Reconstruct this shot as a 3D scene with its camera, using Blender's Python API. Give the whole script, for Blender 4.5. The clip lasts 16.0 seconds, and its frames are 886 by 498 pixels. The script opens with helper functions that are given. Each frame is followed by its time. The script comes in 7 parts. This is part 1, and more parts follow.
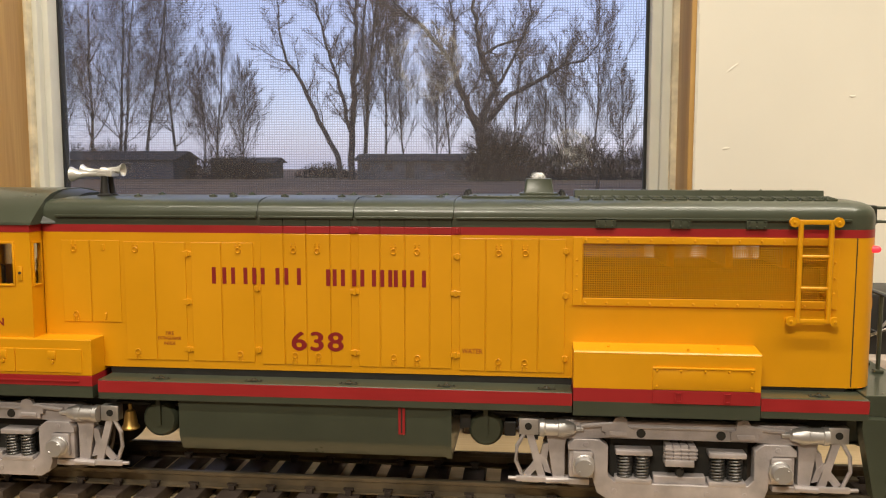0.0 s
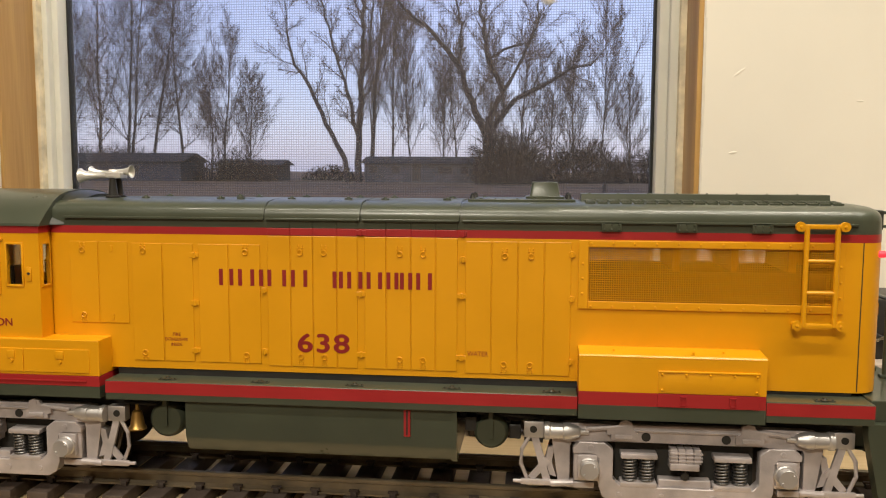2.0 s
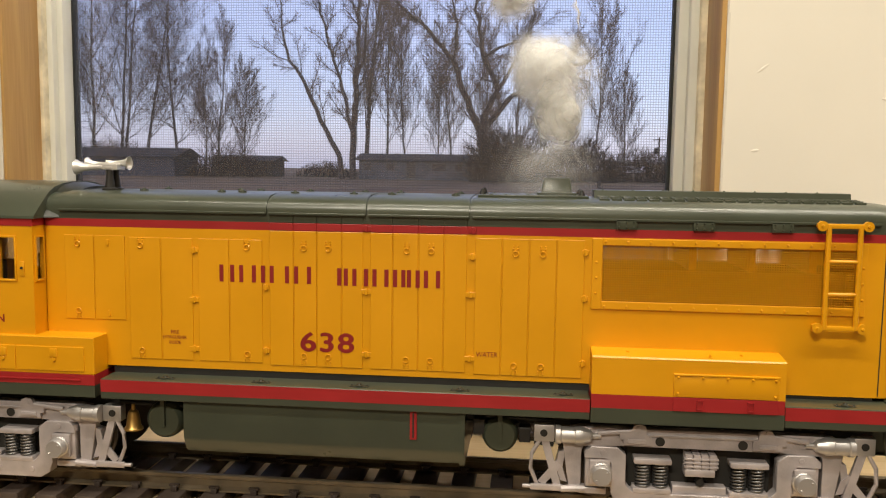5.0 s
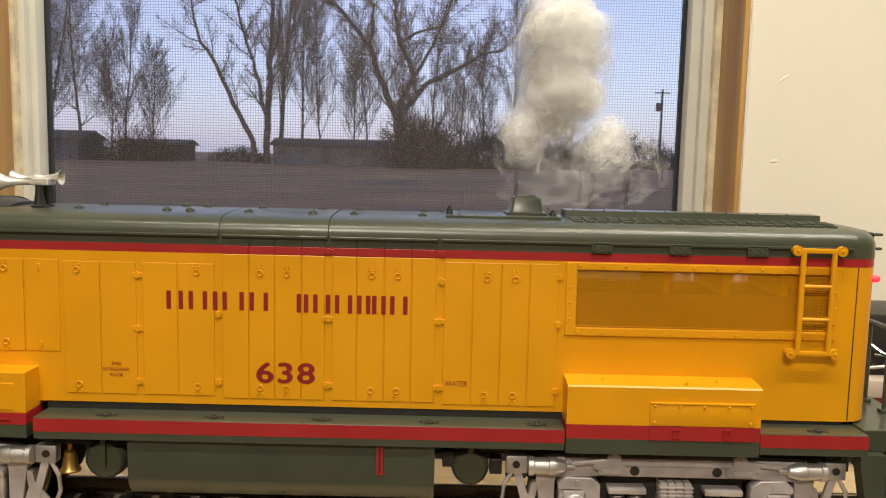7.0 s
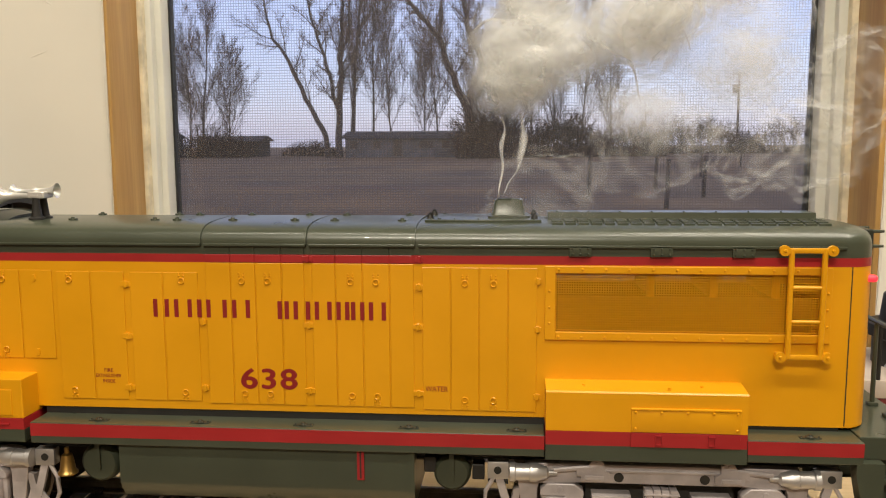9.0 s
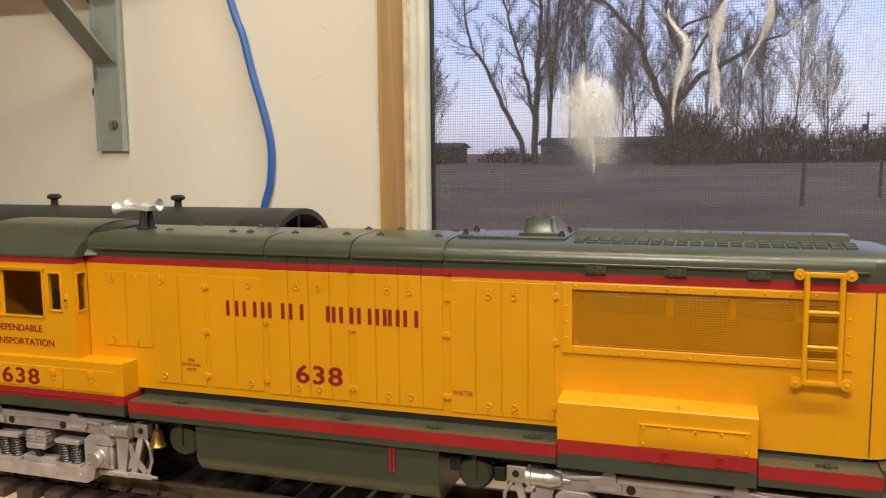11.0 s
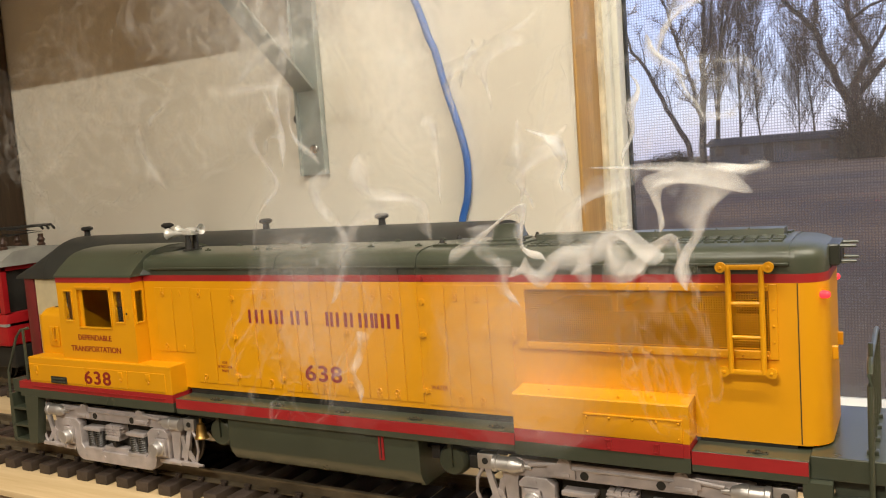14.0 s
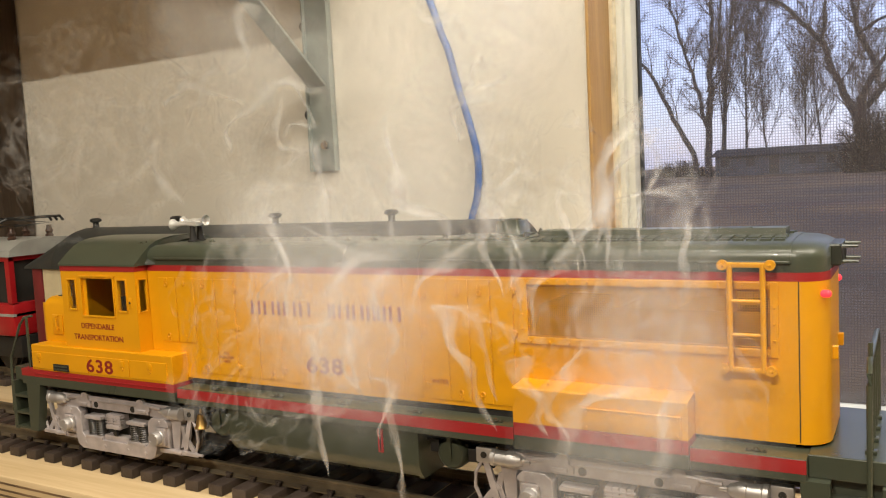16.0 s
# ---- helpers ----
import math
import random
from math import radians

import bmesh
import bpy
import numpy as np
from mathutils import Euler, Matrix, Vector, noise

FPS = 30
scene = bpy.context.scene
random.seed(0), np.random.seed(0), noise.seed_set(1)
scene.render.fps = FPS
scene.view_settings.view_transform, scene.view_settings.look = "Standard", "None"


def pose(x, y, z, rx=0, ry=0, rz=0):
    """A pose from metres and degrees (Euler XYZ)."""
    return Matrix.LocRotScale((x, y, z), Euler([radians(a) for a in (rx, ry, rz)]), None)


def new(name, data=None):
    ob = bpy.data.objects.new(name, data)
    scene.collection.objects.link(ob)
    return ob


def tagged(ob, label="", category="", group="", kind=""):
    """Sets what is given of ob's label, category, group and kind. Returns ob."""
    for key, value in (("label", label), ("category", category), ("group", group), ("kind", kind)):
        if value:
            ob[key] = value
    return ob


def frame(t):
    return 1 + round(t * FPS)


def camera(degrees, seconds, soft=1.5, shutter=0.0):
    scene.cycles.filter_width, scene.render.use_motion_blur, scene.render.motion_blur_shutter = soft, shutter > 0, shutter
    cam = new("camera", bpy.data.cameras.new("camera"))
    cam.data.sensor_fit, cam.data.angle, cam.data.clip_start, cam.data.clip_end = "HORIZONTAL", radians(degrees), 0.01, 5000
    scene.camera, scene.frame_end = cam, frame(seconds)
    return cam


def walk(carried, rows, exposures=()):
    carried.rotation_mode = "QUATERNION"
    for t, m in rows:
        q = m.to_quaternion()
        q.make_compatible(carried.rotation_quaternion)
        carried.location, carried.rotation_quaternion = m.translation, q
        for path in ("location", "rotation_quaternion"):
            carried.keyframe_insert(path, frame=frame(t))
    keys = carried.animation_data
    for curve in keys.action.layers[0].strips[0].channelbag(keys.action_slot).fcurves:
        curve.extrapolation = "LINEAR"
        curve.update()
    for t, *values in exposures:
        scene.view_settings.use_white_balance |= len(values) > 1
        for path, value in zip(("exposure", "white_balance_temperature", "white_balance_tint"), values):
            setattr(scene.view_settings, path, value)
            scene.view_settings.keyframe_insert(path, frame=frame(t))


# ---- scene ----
FOV = 56.0
cam = camera(FOV, 16.0, soft=1.1)
METRES, EYE, TURN = 0.36, 0.1932, 5.9
# seconds and the way that the locomotive has gone along its track towards -x
GONE = [(0.0, 0.0), (0.5, 0.0), (1.0, 0.0), (1.5, 0.0), (2.0, 0.0), (2.5, 0.0), (3.0, 0.0), (5.5, 0.0191), (6.0, 0.0328), (6.5, 0.0485),
        (7.0, 0.0673), (7.5, 0.087), (8.0, 0.1073), (8.5, 0.1305), (9.0, 0.1584), (9.5, 0.1909), (10.0, 0.2279), (12.5, 0.3916),
        (13.0, 0.4188), (13.5, 0.44), (14.0, 0.4524), (14.5, 0.4583), (15.0, 0.4583), (15.5, 0.4583), (16.0, 0.4583)]
ROWS = [
    (0.0, 0.0, 0.0, 0.0, 0.0, -5.67, -0.0),
    (0.5, 0.0013, -0.0024, 0.0017, 0.25, -5.56, -0.02),
    (1.0, 0.001, -0.0046, 0.0017, 0.34, -5.4, -0.07),
    (1.5, 0.0034, -0.0017, 0.0032, 0.34, -5.39, -0.11),
    (2.0, 0.0004, -0.0037, 0.0002, 0.46, -5.47, -0.23),
    (2.5, -0.0044, -0.0073, -0.0021, 0.7, -5.56, -0.22),
    (3.0, -0.0011, -0.0076, 0.0, 0.79, -5.53, -0.18),
    (5.5, -0.0422, 0.0554, -0.0054, -0.62, -5.72, -1.31),
    (6.0, -0.0706, 0.08, 0.0147, -3.24, -5.9, -1.54),
    (6.5, -0.0996, 0.1102, 0.0353, -5.28, -6.21, -1.46),
    (7.0, -0.0936, 0.1091, 0.0401, -5.69, -6.49, -1.27),
    (7.5, -0.0823, 0.1123, 0.049, -5.34, -6.53, -1.08),
    (8.0, -0.0573, 0.1149, 0.0578, -4.56, -6.69, -0.61),
    (8.5, -0.0187, 0.1122, 0.0639, -3.17, -6.96, -0.03),
    (9.0, 0.0365, 0.1087, 0.0612, -0.9, -7.21, 0.27),
    (9.5, 0.0885, 0.0866, 0.0671, 2.55, -7.05, 0.19),
    (10.0, 0.1602, 0.0552, 0.0827, 6.39, -6.88, 0.46),
    (12.5, 0.4378, 0.0335, 0.0732, 18.53, -6.47, 0.87),
    (13.0, 0.5085, 0.0197, 0.0635, 20.41, -6.21, 1.7),
    (13.5, 0.558, 0.0248, 0.0717, 22.06, -5.65, 3.22),
    (14.0, 0.6028, 0.016, 0.0748, 23.38, -5.31, 4.1),
    (14.5, 0.6213, 0.0172, 0.0751, 23.79, -5.04, 3.73),
    (15.0, 0.615, -0.0109, 0.0713, 23.97, -4.64, 3.02),
    (15.5, 0.6083, -0.0014, 0.0638, 23.89, -4.64, 2.87),
    (16.0, 0.6049, 0.0092, 0.0576, 23.72, -4.95, 2.9),
]
TRAVEL = dict(GONE)
walk(cam, [(t, pose(-TRAVEL[t], 0, EYE, 0, 0, TURN) @ pose(METRES * x, METRES * y, METRES * z, 90 + pitch, roll, yaw)) for t, x, y, z, yaw, pitch, roll in ROWS],
     exposures=((0.0, 0.2), (9.0, 0.22), (10.0, 0.27), (12.5, 0.36), (13.5, 0.42), (16.0, 0.42)))

# ---- light ----
world = bpy.data.worlds.new("dusk_sky")
scene.world = world
world.use_nodes = True
wn = world.node_tree.nodes
sky = wn.new("ShaderNodeTexSky")
sky.sky_type, sky.sun_disc = "NISHITA", False
sky.sun_elevation, sky.sun_rotation = radians(16), radians(200)
sky.air_density, sky.dust_density, sky.ozone_density = 1.0, 1.0, 3.0
tint = wn.new("ShaderNodeMix")
tint.data_type, tint.blend_type = "RGBA", "MULTIPLY"
tint.inputs["Factor"].default_value = 1.0
tint.inputs[7].default_value = (1.2, 1.04, 1.22, 1)
world.node_tree.links.new(sky.outputs[0], tint.inputs[6])
dusk = wn.new("ShaderNodeMix")
dusk.data_type = "RGBA"
dusk.inputs["Factor"].default_value = 0.62
dusk.inputs[7].default_value = (2.9, 3.05, 4.6, 1)
world.node_tree.links.new(tint.outputs[2], dusk.inputs[6])
world.node_tree.links.new(dusk.outputs[2], wn["Background"].inputs[0])
wn["Background"].inputs[1].default_value = 0.172
sun_data = bpy.data.lights.new("sun", "SUN")
sun_data.energy, sun_data.angle, sun_data.color = 0.6, radians(20), (1.0, 0.9, 0.8)
sun = new("sun", sun_data)
sun.matrix_world = pose(0, 0, 30, 81, 0, 20)


def area_lamp(name, x, y, z, sx, sy, watts, colour):
    d = bpy.data.lights.new(name, "AREA")
    d.shape, d.size, d.size_y, d.energy, d.color = "RECTANGLE", sx, sy, watts, colour
    ob = new(name, d)
    ob.matrix_world = pose(x, y, z)
    return ob


WARM = (1.0, 0.915, 0.75)
# first and third placed from the shadows; the second is an added fill light
area_lamp("unseen_ceiling_light", -0.02, -0.15, 1.42, 1.6, 0.05, 15.5, WARM)
area_lamp("unseen_ceiling_light", 0.55, 0.33, 1.42, 1.0, 0.05, 12, WARM)
area_lamp("unseen_ceiling_light", -0.35, -1.15, 1.34, 0.5, 0.03, 31, WARM)


# ---- materials ----
def mat(name, colour, rough=0.5, metal=0.0, vary=0.08, scale=60.0, bump=0.0, fine=900.0, coat=0.0, random_tint=0.0):
    """Painted or plain surface with blotches at one scale and grain at another."""
    m = bpy.data.materials.new(name)
    m.use_nodes = True
    nt = m.node_tree
    b = nt.nodes["Principled BSDF"]
    b.inputs["Roughness"].default_value, b.inputs["Metallic"].default_value = rough, metal
    b.inputs["Coat Weight"].default_value = coat
    geo = nt.nodes.new("ShaderNodeTexCoord")
    n1 = nt.nodes.new("ShaderNodeTexNoise")
    n1.inputs["Scale"].default_value, n1.inputs["Detail"].default_value = scale, 5
    n2 = nt.nodes.new("ShaderNodeTexNoise")
    n2.inputs["Scale"].default_value, n2.inputs["Detail"].default_value = fine, 3
    for n in (n1, n2):
        nt.links.new(geo.outputs["Object"], n.inputs["Vector"])
    ramp = nt.nodes.new("ShaderNodeValToRGB")
    lo = [max(0, c * (1 - vary * 1.6)) for c in colour]
    hi = [min(1, c * (1 + vary)) for c in colour]
    ramp.color_ramp.elements[0].position, ramp.color_ramp.elements[1].position = 0.3, 0.7
    ramp.color_ramp.elements[0].color, ramp.color_ramp.elements[1].color = (*lo, 1), (*hi, 1)
    nt.links.new(n1.outputs["Fac"], ramp.inputs["Fac"])
    out = ramp.outputs["Color"]
    if random_tint:
        info = nt.nodes.new("ShaderNodeObjectInfo")
        mr = nt.nodes.new("ShaderNodeMapRange")
        mr.inputs["To Min"].default_value, mr.inputs["To Max"].default_value = 1 - random_tint, 1 + random_tint
        nt.links.new(info.outputs["Random"], mr.inputs["Value"])
        hsv = nt.nodes.new("ShaderNodeHueSaturation")
        nt.links.new(mr.outputs["Result"], hsv.inputs["Value"])
        nt.links.new(out, hsv.inputs["Color"])
        out = hsv.outputs["Color"]
    nt.links.new(out, b.inputs["Base Color"])
    rr = nt.nodes.new("ShaderNodeMapRange")
    rr.inputs["To Min"].default_value, rr.inputs["To Max"].default_value = max(0.02, rough - 0.08), min(1, rough + 0.1)
    nt.links.new(n1.outputs["Fac"], rr.inputs["Value"])
    nt.links.new(rr.outputs["Result"], b.inputs["Roughness"])
    if bump:
        bp = nt.nodes.new("ShaderNodeBump")
        bp.inputs["Strength"].default_value, bp.inputs["Distance"].default_value = bump, 0.001
        nt.links.new(n2.outputs["Fac"], bp.inputs["Height"])
        nt.links.new(bp.outputs["Normal"], b.inputs["Normal"])
    return m


def wood(name, light, dark, along="Z", scale=14.0, rough=0.6, stretch=0.06, bump=0.25, knots=0.0):
    """Sawn timber with grain along one axis."""
    m = bpy.data.materials.new(name)
    m.use_nodes = True
    nt = m.node_tree
    b = nt.nodes["Principled BSDF"]
    b.inputs["Roughness"].default_value = rough
    tc = nt.nodes.new("ShaderNodeTexCoord")
    mp = nt.nodes.new("ShaderNodeMapping")
    sc = {"X": (stretch, 1, 1), "Y": (1, stretch, 1), "Z": (1, 1, stretch)}[along]
    mp.inputs["Scale"].default_value = sc
    nt.links.new(tc.outputs["Object"], mp.inputs["Vector"])
    n = nt.nodes.new("ShaderNodeTexNoise")
    n.inputs["Scale"].default_value, n.inputs["Detail"].default_value, n.inputs["Distortion"].default_value = scale * 4, 6, 0.8
    nt.links.new(mp.outputs["Vector"], n.inputs["Vector"])
    g = nt.nodes.new("ShaderNodeTexNoise")
    g.inputs["Scale"].default_value, g.inputs["Detail"].default_value = scale * 40, 3
    nt.links.new(mp.outputs["Vector"], g.inputs["Vector"])
    mix = nt.nodes.new("ShaderNodeMath")
    mix.operation = "MULTIPLY_ADD"
    mix.inputs[1].default_value = 0.35
    nt.links.new(g.outputs["Fac"], mix.inputs[0])
    nt.links.new(n.outputs["Fac"], mix.inputs[2])
    ramp = nt.nodes.new("ShaderNodeValToRGB")
    ramp.color_ramp.elements[0].position, ramp.color_ramp.elements[1].position = 0.45, 0.9
    ramp.color_ramp.elements[0].color, ramp.color_ramp.elements[1].color = (*dark, 1), (*light, 1)
    nt.links.new(mix.outputs[0], ramp.inputs["Fac"])
    nt.links.new(ramp.outputs["Color"], b.inputs["Base Color"])
    bp = nt.nodes.new("ShaderNodeBump")
    bp.inputs["Strength"].default_value, bp.inputs["Distance"].default_value = bump, 0.0006
    nt.links.new(mix.outputs[0], bp.inputs["Height"])
    nt.links.new(bp.outputs["Normal"], b.inputs["Normal"])
    return m


def glow(name, colour, power):
    m = bpy.data.materials.new(name)
    m.use_nodes = True
    b = m.node_tree.nodes["Principled BSDF"]
    b.inputs["Base Color"].default_value = (*colour, 1)
    b.inputs["Emission Color"].default_value = (*colour, 1)
    b.inputs["Emission Strength"].default_value = power
    return m


def clear(name, tint=(1, 1, 1), rough=0.02):
    m = bpy.data.materials.new(name)
    m.use_nodes = True
    b = m.node_tree.nodes["Principled BSDF"]
    b.inputs["Base Color"].default_value = (*tint, 1)
    b.inputs["Roughness"].default_value, b.inputs["Transmission Weight"].default_value, b.inputs["IOR"].default_value = rough, 1.0, 1.45
    return m


def insect_screen(name):
    """Fine woven screen: square openings between thin grey threads."""
    m = bpy.data.materials.new(name)
    m.use_nodes = True
    nt = m.node_tree
    b = nt.nodes["Principled BSDF"]
    b.inputs["Base Color"].default_value, b.inputs["Roughness"].default_value = (0.16, 0.16, 0.17, 1), 0.6
    tc = nt.nodes.new("ShaderNodeTexCoord")
    sep = nt.nodes.new("ShaderNodeSeparateXYZ")
    nt.links.new(tc.outputs["Object"], sep.inputs[0])
    masks = []
    for axis in ("X", "Z"):
        k = nt.nodes.new("ShaderNodeMath")
        k.operation = "PINGPONG"
        k.inputs[1].default_value = 0.00122
        nt.links.new(sep.outputs[axis], k.inputs[0])
        c = nt.nodes.new("ShaderNodeMapRange")
        c.interpolation_type = "SMOOTHSTEP"
        c.inputs["From Min"].default_value, c.inputs["From Max"].default_value = 0.00012, 0.00062
        c.inputs["To Min"].default_value, c.inputs["To Max"].default_value = 0.36, 0.0
        nt.links.new(k.outputs[0], c.inputs["Value"])
        masks.append(c)
    mx = nt.nodes.new("ShaderNodeMath")
    mx.operation = "MAXIMUM"
    nt.links.new(masks[0].outputs[0], mx.inputs[0])
    nt.links.new(masks[1].outputs[0], mx.inputs[1])
    nt.links.new(mx.outputs[0], b.inputs["Alpha"])
    return m


YELLOW = mat("yellow_paint", (0.70, 0.312, 0.003), 0.36, vary=0.04, scale=25, bump=0.04)
GREEN = mat("grey_green_paint", (0.054, 0.062, 0.042), 0.30, vary=0.08, scale=30, bump=0.05, coat=0.15)
RED = mat("red_paint", (0.33, 0.018, 0.020), 0.36, vary=0.06, scale=40)
RED_BROWN = mat("lettering_red", (0.24, 0.012, 0.012), 0.45, vary=0.05)
SILVER = mat("silver_paint", (0.49, 0.445, 0.45), 0.42, metal=0.35, vary=0.16, scale=70, bump=0.15)
STEEL = mat("bright_steel", (0.55, 0.53, 0.525), 0.44, metal=0.75, vary=0.06)
HORN_SILVER = mat("polished_silver", (0.80, 0.79, 0.76), 0.22, metal=0.55, vary=0.05)
CHROME = mat("chrome", (0.85, 0.85, 0.85), 0.08, metal=1.0, vary=0.02)
BRASS = mat("brass", (0.44, 0.28, 0.09), 0.36, metal=1.0, vary=0.1)
BLACK = mat("black_plastic", (0.018, 0.017, 0.016), 0.45, vary=0.15, scale=80, bump=0.1)
# near-black for seats and seams, and for shade put into holes and openings
DARK = mat("dark_interior", (0.02, 0.018, 0.015), 0.8)
TIE_BROWN = mat("dark_brown_plastic", (0.045, 0.032, 0.026), 0.5, vary=0.25, scale=70, bump=0.3, random_tint=0.2)
RAIL_BRASS = mat("tarnished_brass_rail", (0.17, 0.135, 0.09), 0.45, metal=0.5, vary=0.25, scale=50, bump=0.1)
PLYWOOD = wood("pine_board", (0.70, 0.54, 0.33), (0.52, 0.37, 0.19), "X", 10, 0.6)
STUD = wood("varnished_pine", (0.60, 0.37, 0.13), (0.37, 0.20, 0.06), "Z", 9, 0.45, 0.05)
FOAM = mat("white_foam_board", (0.80, 0.76, 0.67), 0.55, vary=0.035, scale=5, bump=0.12, fine=60)
VINYL = mat("white_vinyl", (0.70, 0.70, 0.64), 0.4, vary=0.05, scale=18)
CAULK = mat("yellowed_filler", (0.76, 0.68, 0.50), 0.7, vary=0.2, scale=60, bump=0.5, fine=300)
GASKET = mat("black_rubber", (0.012, 0.012, 0.012), 0.6)
GLASS = clear("window_glass")
SCREEN = insect_screen("grey_woven_screen")
FIELD = mat("dry_grass_field", (0.165, 0.098, 0.042), 0.9, vary=0.35, scale=0.25, bump=1.0, fine=3)
BARK = mat("grey_bark", (0.050, 0.041, 0.040), 0.9, vary=0.3, scale=3)
TWIG = mat("bare_twigs", (0.080, 0.064, 0.062), 0.9, vary=0.2, scale=3)
HOUSE_WALL = mat("pale_siding", (0.07, 0.076, 0.09), 0.8, vary=0.25, scale=1)
HOUSE_ROOF = mat("dark_shingles", (0.035, 0.033, 0.035), 0.9)
BRUSH = mat("dark_brush", (0.040, 0.032, 0.031), 0.95, vary=0.4, scale=1.5)
BRACKET = mat("grey_green_bracket_paint", (0.36, 0.40, 0.38), 0.4, vary=0.06)
BLUE = mat("blue_cable_jacket", (0.03, 0.13, 0.48), 0.4, vary=0.04)
# panel, ceiling and floor stay out of view, darkened to cut bounced light
PANEL = wood("unseen_brown_wall", (0.34, 0.25, 0.16), (0.22, 0.15, 0.09), "Z", 5, 0.6)
CEILING = mat("toned_down_ceiling", (0.50, 0.44, 0.37), 0.8, vary=0.05, scale=4)
FAIRING = mat("dark_fairing_paint", (0.026, 0.029, 0.022), 0.35)
FLOOR = mat("dark_grey_floor", (0.16, 0.14, 0.13), 0.8, vary=0.15, scale=4, bump=0.3)


# ---- mesh helpers ----
def box(bm, x0, x1, y0, y1, z0, z1, bevel=0.0, m=None):
    r = bmesh.ops.create_cube(bm, size=1)
    vs = r["verts"]
    mm = Matrix.Translation(((x0 + x1) / 2, (y0 + y1) / 2, (z0 + z1) / 2)) @ Matrix.Diagonal((abs(x1 - x0), abs(y1 - y0), abs(z1 - z0), 1))
    bmesh.ops.transform(bm, matrix=(m @ mm) if m else mm, verts=vs)
    if bevel:
        es = list({e for v in vs for e in v.link_edges})
        bmesh.ops.bevel(bm, geom=es, offset=bevel, segments=2, profile=0.5, affect="EDGES")


def cyl(bm, p, q, r0, r1=None, seg=16, caps=True):
    """A cylinder or cone from p to q."""
    p, q = Vector(p), Vector(q)
    r1 = r0 if r1 is None else r1
    d = q - p
    m = Matrix.Translation((p + q) / 2) @ d.to_track_quat("Z", "Y").to_matrix().to_4x4()
    bmesh.ops.create_cone(bm, cap_ends=caps, segments=seg, radius1=max(r0, 1e-6), radius2=max(r1, 1e-6), depth=d.length, matrix=m)


def ball(bm, p, r, sx=1, sy=1, sz=1, sub=2):
    bmesh.ops.create_icosphere(bm, subdivisions=sub, radius=r, matrix=Matrix.Translation(p) @ Matrix.Diagonal((sx, sy, sz, 1)))


def lathe(bm, p, axis, prof, seg=20):
    """Profile of (distance along axis, radius) spun about the axis."""
    p = Vector(p)
    q = Vector(axis).to_track_quat("Z", "Y")
    rings = []
    for d, r in prof:
        rings.append([bm.verts.new(p + q @ Vector((r * math.cos(2 * math.pi * i / seg), r * math.sin(2 * math.pi * i / seg), d))) for i in range(seg)])
    for a, b in zip(rings, rings[1:]):
        for i in range(seg):
            bm.faces.new((a[i], a[(i + 1) % seg], b[(i + 1) % seg], b[i]))
    bm.faces.new(rings[0][::-1])
    bm.faces.new(rings[-1])


def tube(bm, pts, r, seg=8):
    """A round bar along points."""
    pts = [Vector(p) for p in pts]
    rings = []
    up = Vector((0.13, 0.31, 0.94))
    for i, p in enumerate(pts):
        d = (pts[min(i + 1, len(pts) - 1)] - pts[max(i - 1, 0)]).normalized()
        a = d.cross(up).normalized()
        b = d.cross(a)
        rr = r[i] if isinstance(r, (list, tuple)) else r
        rings.append([bm.verts.new(p + rr * (a * math.cos(2 * math.pi * k / seg) + b * math.sin(2 * math.pi * k / seg))) for k in range(seg)])
    for a, b in zip(rings, rings[1:]):
        for k in range(seg):
            bm.faces.new((a[k], a[(k + 1) % seg], b[(k + 1) % seg], b[k]))
    bm.faces.new(rings[0][::-1])
    bm.faces.new(rings[-1])


def prism(bm, outline, y0, y1):
    """An outline in x and z drawn out from y0 to y1."""
    a = [bm.verts.new((x, y0, z)) for x, z in outline]
    b = [bm.verts.new((x, y1, z)) for x, z in outline]
    bm.faces.new(a)
    bm.faces.new(b[::-1])
    for i in range(len(outline)):
        j = (i + 1) % len(outline)
        bm.faces.new((a[j], a[i], b[i], b[j]))


def prism_x(bm, outline, x0, x1):
    """An outline in y and z drawn out from x0 to x1."""
    a = [bm.verts.new((x0, y, z)) for y, z in outline]
    b = [bm.verts.new((x1, y, z)) for y, z in outline]
    bm.faces.new(a)
    bm.faces.new(b[::-1])
    for i in range(len(outline)):
        j = (i + 1) % len(outline)
        bm.faces.new((a[j], a[i], b[i], b[j]))


def part(name, bm, material, parent=None, label="", smooth=True):
    """One mesh object under a thing or a part."""
    bmesh.ops.recalc_face_normals(bm, faces=bm.faces[:])
    me = bpy.data.meshes.new(name)
    bm.to_mesh(me)
    bm.free()
    me.materials.append(material)
    if smooth:
        me.shade_smooth()
        me.set_sharp_from_angle(angle=radians(35))
    ob = new(name, me)
    if parent:
        ob.parent = parent
    if label:
        tagged(ob, label)
    return ob


def thing(name, label, category, m=None, group="", kind=""):
    ob = new(name)
    ob.empty_display_size = 0.02
    if m:
        ob.matrix_world = m
    return tagged(ob, label, category, group, kind)


# ---- room ----
WALL_Y = 0.72
WIN_L, WIN_R, WIN_B, WIN_T = -0.4895, 0.136, -0.03, 0.95
ROOM = (-2.2, 1.6, -1.9, 1.5)


